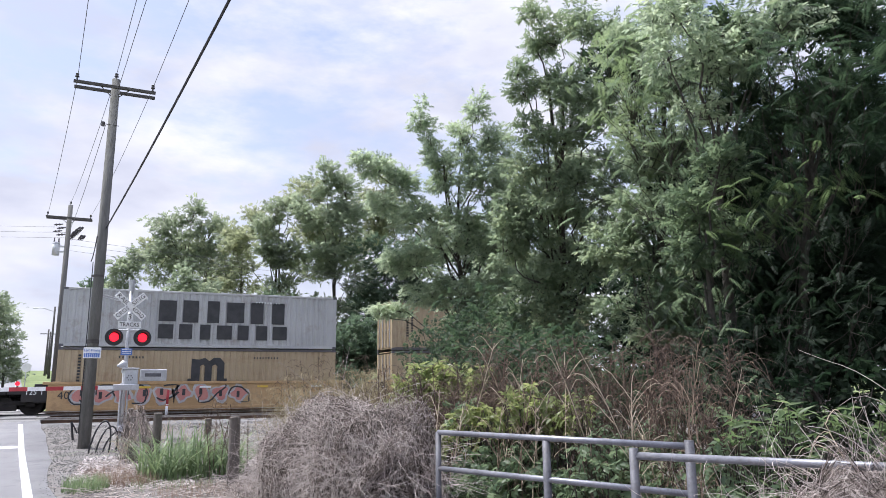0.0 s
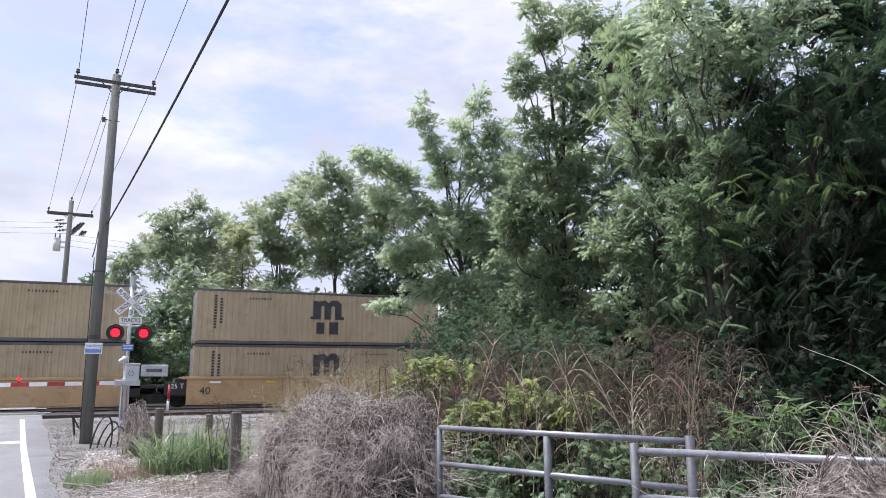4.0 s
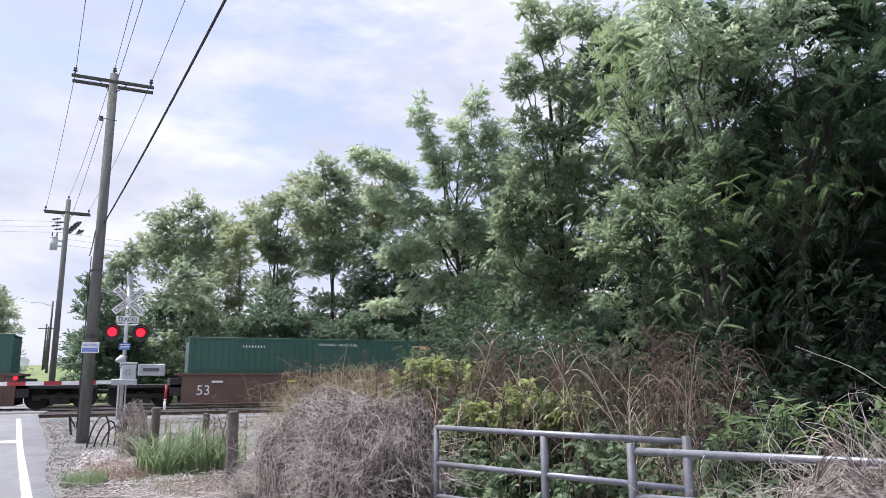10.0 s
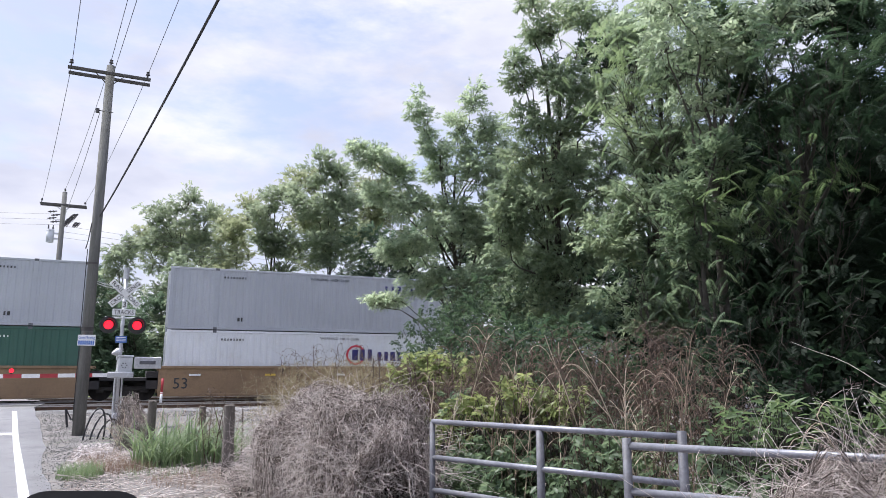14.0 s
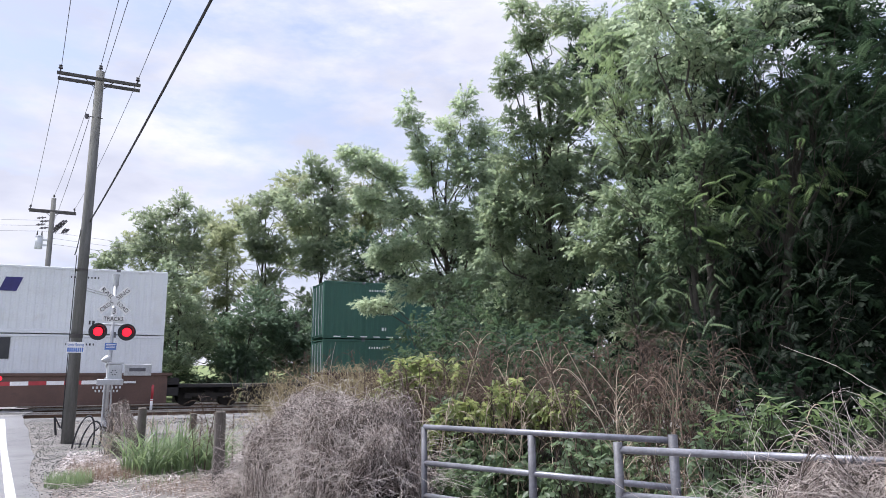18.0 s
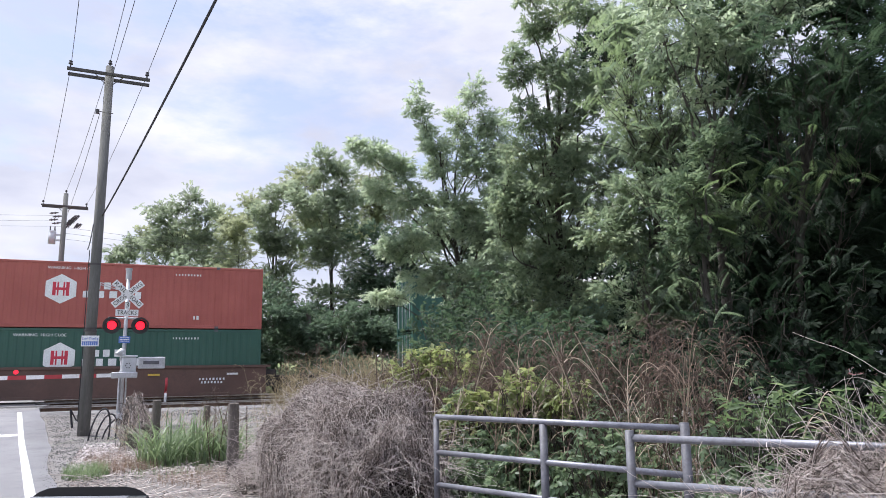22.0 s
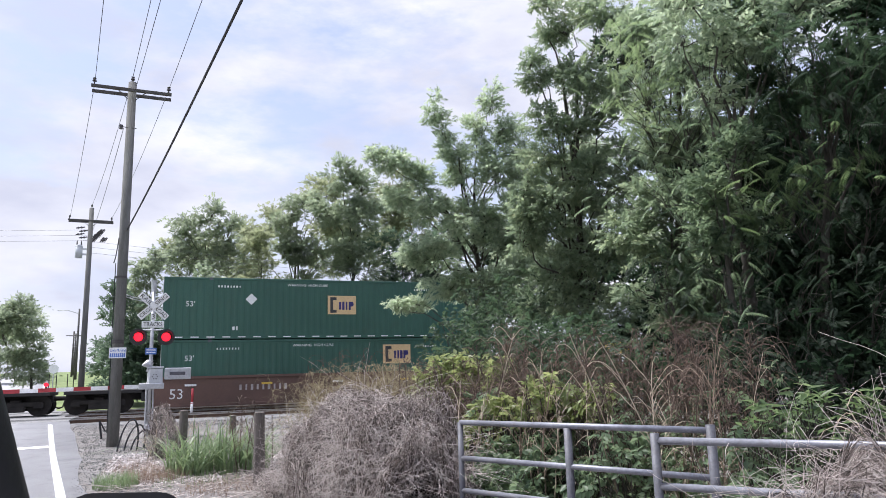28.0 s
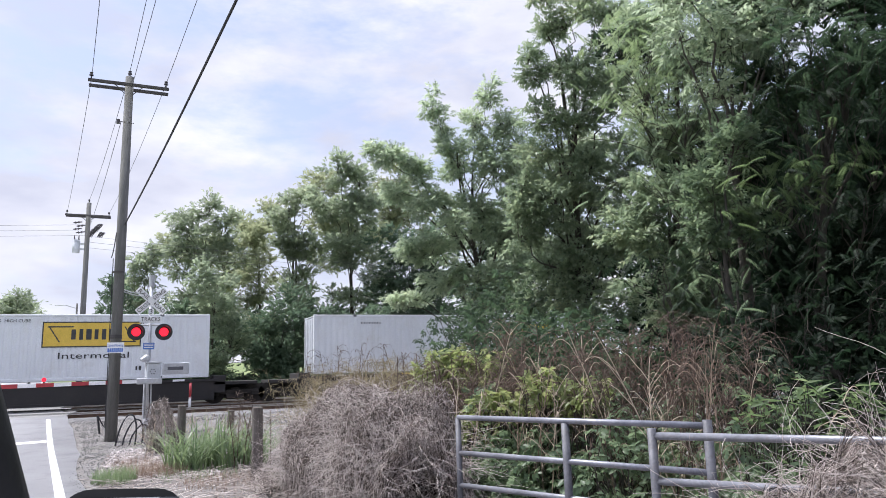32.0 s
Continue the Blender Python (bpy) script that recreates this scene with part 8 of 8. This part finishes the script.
# Lower sprays take the darkened tones, shade being in their colour.
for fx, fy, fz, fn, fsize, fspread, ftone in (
    (6.82, 7.32, 2.83, 35, 0.21, 0.35, 'near_shade'),
    (6.44, 6.49, 2.26, 35, 0.19, 0.32, 'near_shade'),
    (6.43, 5.99, 2.03, 31, 0.18, 0.30, 'near_shade'),
    (5.59, 5.96, 1.77, 27, 0.18, 0.25, 'frond_shade'),
    (6.96, 5.66, 2.53, 37, 0.19, 0.35, 'near_shade'),
    (7.06, 5.19, 2.48, 37, 0.19, 0.35, 'near_shade'),
    (6.87, 8.36, 3.09, 37, 0.21, 0.40, 'near_shade'),
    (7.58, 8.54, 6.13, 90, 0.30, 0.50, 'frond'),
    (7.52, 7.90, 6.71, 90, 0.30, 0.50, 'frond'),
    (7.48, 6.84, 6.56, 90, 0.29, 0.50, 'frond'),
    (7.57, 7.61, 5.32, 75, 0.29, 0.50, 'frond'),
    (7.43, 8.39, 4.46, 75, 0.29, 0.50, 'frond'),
    (7.02, 7.11, 3.46, 42, 0.22, 0.40, 'near_shade'),
    (7.3, 5.9, 4.7, 60, 0.26, 0.45, 'near_shade'),
    (7.55, 5.5, 3.7, 60, 0.26, 0.45, 'near_shade'),
    (7.15, 6.3, 2.95, 50, 0.24, 0.4, 'near_shade'),
    (7.9, 5.4, 4.6, 60, 0.28, 0.5, 'near_shade'),
    (7.71, 6.37, 5.63, 60, 0.29, 0.45, 'frond_shade'),
    (7.96, 5.73, 5.56, 60, 0.29, 0.45, 'frond_shade'),
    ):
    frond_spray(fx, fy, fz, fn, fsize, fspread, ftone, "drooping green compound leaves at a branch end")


def grass(name, cx, cy, rx, ry, n, h, label, seed, wide=1.0, wild=0.8, blade="grass_blade"):
    rg = np.random.default_rng(seed)
    a, r = rg.uniform(0, 2 * np.pi, n), np.sqrt(rg.uniform(0, 1, n))
    p0 = np.stack([cx + np.cos(a) * r * rx, cy + np.sin(a) * r * ry, np.zeros(n)], 1)
    p0[:, 2] = [ground_z(y) for y in p0[:, 1]]
    hh = h * rg.uniform(0.5, 1.15, n)
    az = rg.uniform(0, 2 * np.pi, n)
    m = 6
    t = np.linspace(0, 1, m)
    reach = hh * rg.uniform(0.15, wild, n)
    c = np.zeros((n, m, 3))
    c[..., 0] = p0[:, 0:1] + np.cos(az)[:, None] * reach[:, None] * t ** 2
    c[..., 1] = p0[:, 1:2] + np.sin(az)[:, None] * reach[:, None] * t ** 2
    c[..., 2] = p0[:, 2:3] + hh[:, None] * (t - 0.32 * (reach / hh)[:, None] * t ** 3)
    wv = np.stack([-np.sin(az), np.cos(az), 0 * az], 1)[:, None] * (0.011 * h * wide * np.array([1, 1, 0.9, 0.7, 0.4, 0.05]))[None, :, None] * rg.uniform(0.7, 1.4, (n, 1, 1))
    v = np.stack([c - wv, c + wv], 2).reshape(-1, 3)
    idx = np.arange(n * m * 2).reshape(n, m, 2)
    f = np.stack([idx[:, :-1, 0], idx[:, :-1, 1], idx[:, 1:, 1], idx[:, 1:, 0]], -1).reshape(-1, 4)
    ob = new(name, np_mesh(name, v, f, M[blade]))
    tagged(ob, label, "grass", kind="stuff")


grass("tall_grass", 1.05, 14.2, 0.95, 0.85, 400, 1.02, "tall green grass clump with arching pale blades", 4, 1.25, 1.9)
grass("tall_grass", 0.55, 13.6, 0.3, 0.4, 80, 0.7, "green grass clump by a fence post", 5, 1.5, 1.2)
grass("short_grass", -0.62, 12.9, 0.34, 0.55, 700, 0.26, "short green grass tuft at the road edge", 6)
grass("short_grass", 0.6, 12.6, 0.7, 0.7, 200, 0.2, "short dry grass on the verge", 9)
grass("dead_grass", -0.05, 13.4, 0.55, 0.6, 900, 0.24, "reddish-brown dead grass on the verge", 15, 0.8, 1.6, "dead_blade")
grass("dead_grass", -0.35, 14.9, 0.45, 0.8, 500, 0.2, "thin dead grass among pale stones", 16, 0.8, 1.6, "dead_blade")
grass("dead_grass", 1.1, 11.6, 0.8, 0.9, 800, 0.2, "dry matted grass beside the vine heap", 17, 0.8, 2.0, "dead_blade")
grass("short_grass", 1.6, 17.8, 1.2, 1.6, 900, 0.35, "thin grass in the gravel by the track", 10)
grass("short_grass", 5.0, 5.5, 1.8, 2.0, 2500, 0.5, "thin grass under the dead weeds", 14)

stones("edge_gravel", 16000, (-4.6, 0.4), (11.0, 27.0), 0.017, M["gravel"], "fine gravel spilled over the asphalt edge", lambda x, y: road_z(y) - 0.004, 0.5, 1.75)
stones("loose_gravel", 20000, (-4.2, 5.0), (12.5, 29.0), 0.024, M["gravel"], "loose grey gravel along the verge and track", lambda x, y: ground_z(y))
stones("track_ballast", 9000, (-1.6, 16.0), (28.3, 34.3), 0.06, M["gravel"], "grey track ballast", lambda x, y: 0.25 if abs(y - 31.2) < 1.7 or y > 33.8 else 0.2)
stones("pale_rubble", 2600, (-0.95, 1.0), (12.6, 18.6), 0.05, M["stone_pale"], "pale broken stones on the verge", lambda x, y: ground_z(y))


def litter(n, xr, yr, size, label, seed):
    rg = np.random.default_rng(seed)
    p = np.stack([rg.uniform(*xr, n), rg.uniform(*yr, n), np.zeros(n)], 1)
    p = p[p[:, 0] > line_x(p[:, 1]) + 0.5]
    p[:, 2] = [ground_z(y) + rg.uniform(0.005, 0.04) for y in p[:, 1]]
    v, f = scatter(LEAF_V, LEAF_F, p, spun(rg, len(p), 1.6), size * rg.uniform(0.5, 1.4, len(p)))
    tagged(new("leaf_litter", np_mesh("leaf_litter", v, f, M["litter"])), label, "leaf litter", kind="stuff")


litter(24000, (-1.0, 4.0), (8.0, 17.5), 0.034, "dry brown leaf litter on the verge", 31)
litter(9000, (2.0, 9.0), (2.0, 10.0), 0.09, "dry brown leaf litter under the trees", 33)
sticks = np.random.default_rng(44)
ns = 520
sp0 = np.stack([sticks.uniform(-0.7, 2.6, ns), sticks.uniform(9.5, 18.5, ns), np.full(ns, 0.03)], 1)
sa = sticks.uniform(0, 2 * np.pi, ns)
sl = sticks.uniform(0.1, 0.5, ns)
sq = sp0[:, None] + np.stack([np.cos(sa), np.sin(sa), 0.15 * sticks.normal(size=ns)], 1)[:, None] * sl[:, None, None] * np.linspace(0, 1, 4)[None, :, None]
sq[..., 2] = np.abs(sq[..., 2]) + 0.02 + np.array([ground_z(y) for y in sp0[:, 1]])[:, None]
v, f = tubes(sq, np.full((ns, 4), 0.0045), 3)
tagged(new("dead_sticks", np_mesh("dead_sticks", v, f, M["vine_pink"])), "pale dead sticks lying on the verge", "sticks", kind="stuff")

# ---- the car that the camera stands in ----
def rounded(x0, y0, z0, x1, y1, z1, r):
    bm = boxes((x0, y0, z0, x1, y1, z1))
    up = [e for e in bm.edges if abs(e.verts[0].co.y - e.verts[1].co.y) > 0.01]
    bmesh.ops.bevel(bm, geom=up, offset=r, segments=6, profile=0.5, affect="EDGES")
    return bm


car = empty("car", None, "black car pillar and door mirror beside an open window", "car")
pv, pf = tubes(np.array([[(-0.214, 0.621, 1.702), (-0.182, 0.631, 1.59), (-0.151, 0.64, 1.478), (-0.113, 0.652, 1.342), (-0.122, 0.656, 1.2), (-0.127, 0.66, 1.08)]]), np.full((1, 6), 0.045), 18)
part("front_pillar", np_mesh("front_pillar", pv, pf, M["car_black"], True), M["car_black"], car, "black front window pillar")
part("door", boxes((-0.2, -0.6, 0.3, -0.08, 1.2, 1.12), bevel=0.03), M["car_black"], car, "black car door")
part("front_wing", boxes((-0.2, 1.21, 0.45, -0.09, 2.3, 1.0), bevel=0.05), M["car_black"], car)
part("tyre", rods(((-0.32, 1.75, 0.335), (-0.1, 1.75, 0.335), 0.32), sides=28), M["black_rubber"], car, "black tyre", True)
mm = Matrix.Translation((-0.086, 1.982, 1.22)) @ pose(0, 0, 0, 2, 3, -6)
bm = rounded(-0.15, -0.02, -0.13, 0.15, 0.1, 0.105, 0.075)
for q in bm.verts:
    if q.co.y > 0.05:
        q.co.x, q.co.z = q.co.x * 0.62, q.co.z * 0.6 - 0.02
hs = part("mirror_housing", bm, M["car_black"], car, "black door mirror housing")
hs.matrix_basis = mm
gl = part("mirror_glass", rounded(-0.13, -0.026, -0.11, 0.13, -0.021, 0.085, 0.06), mirror, car, "dark mirror glass")
gl.matrix_basis = mm
ar = part("mirror_arm", rods(((-0.12, 2.0, 1.15), (-0.14, 1.15, 1.0), 0.025), sides=8), M["car_black"], car)


# ---- what moves ----
def motions():
    times = [k * 2.0 for k in range(17)]
    for ob in TRAIN:
        home = ob.location.copy()
        walk(ob, [(t, pose(home.x + gone(t), home.y, home.z)) for t in times])


motions()
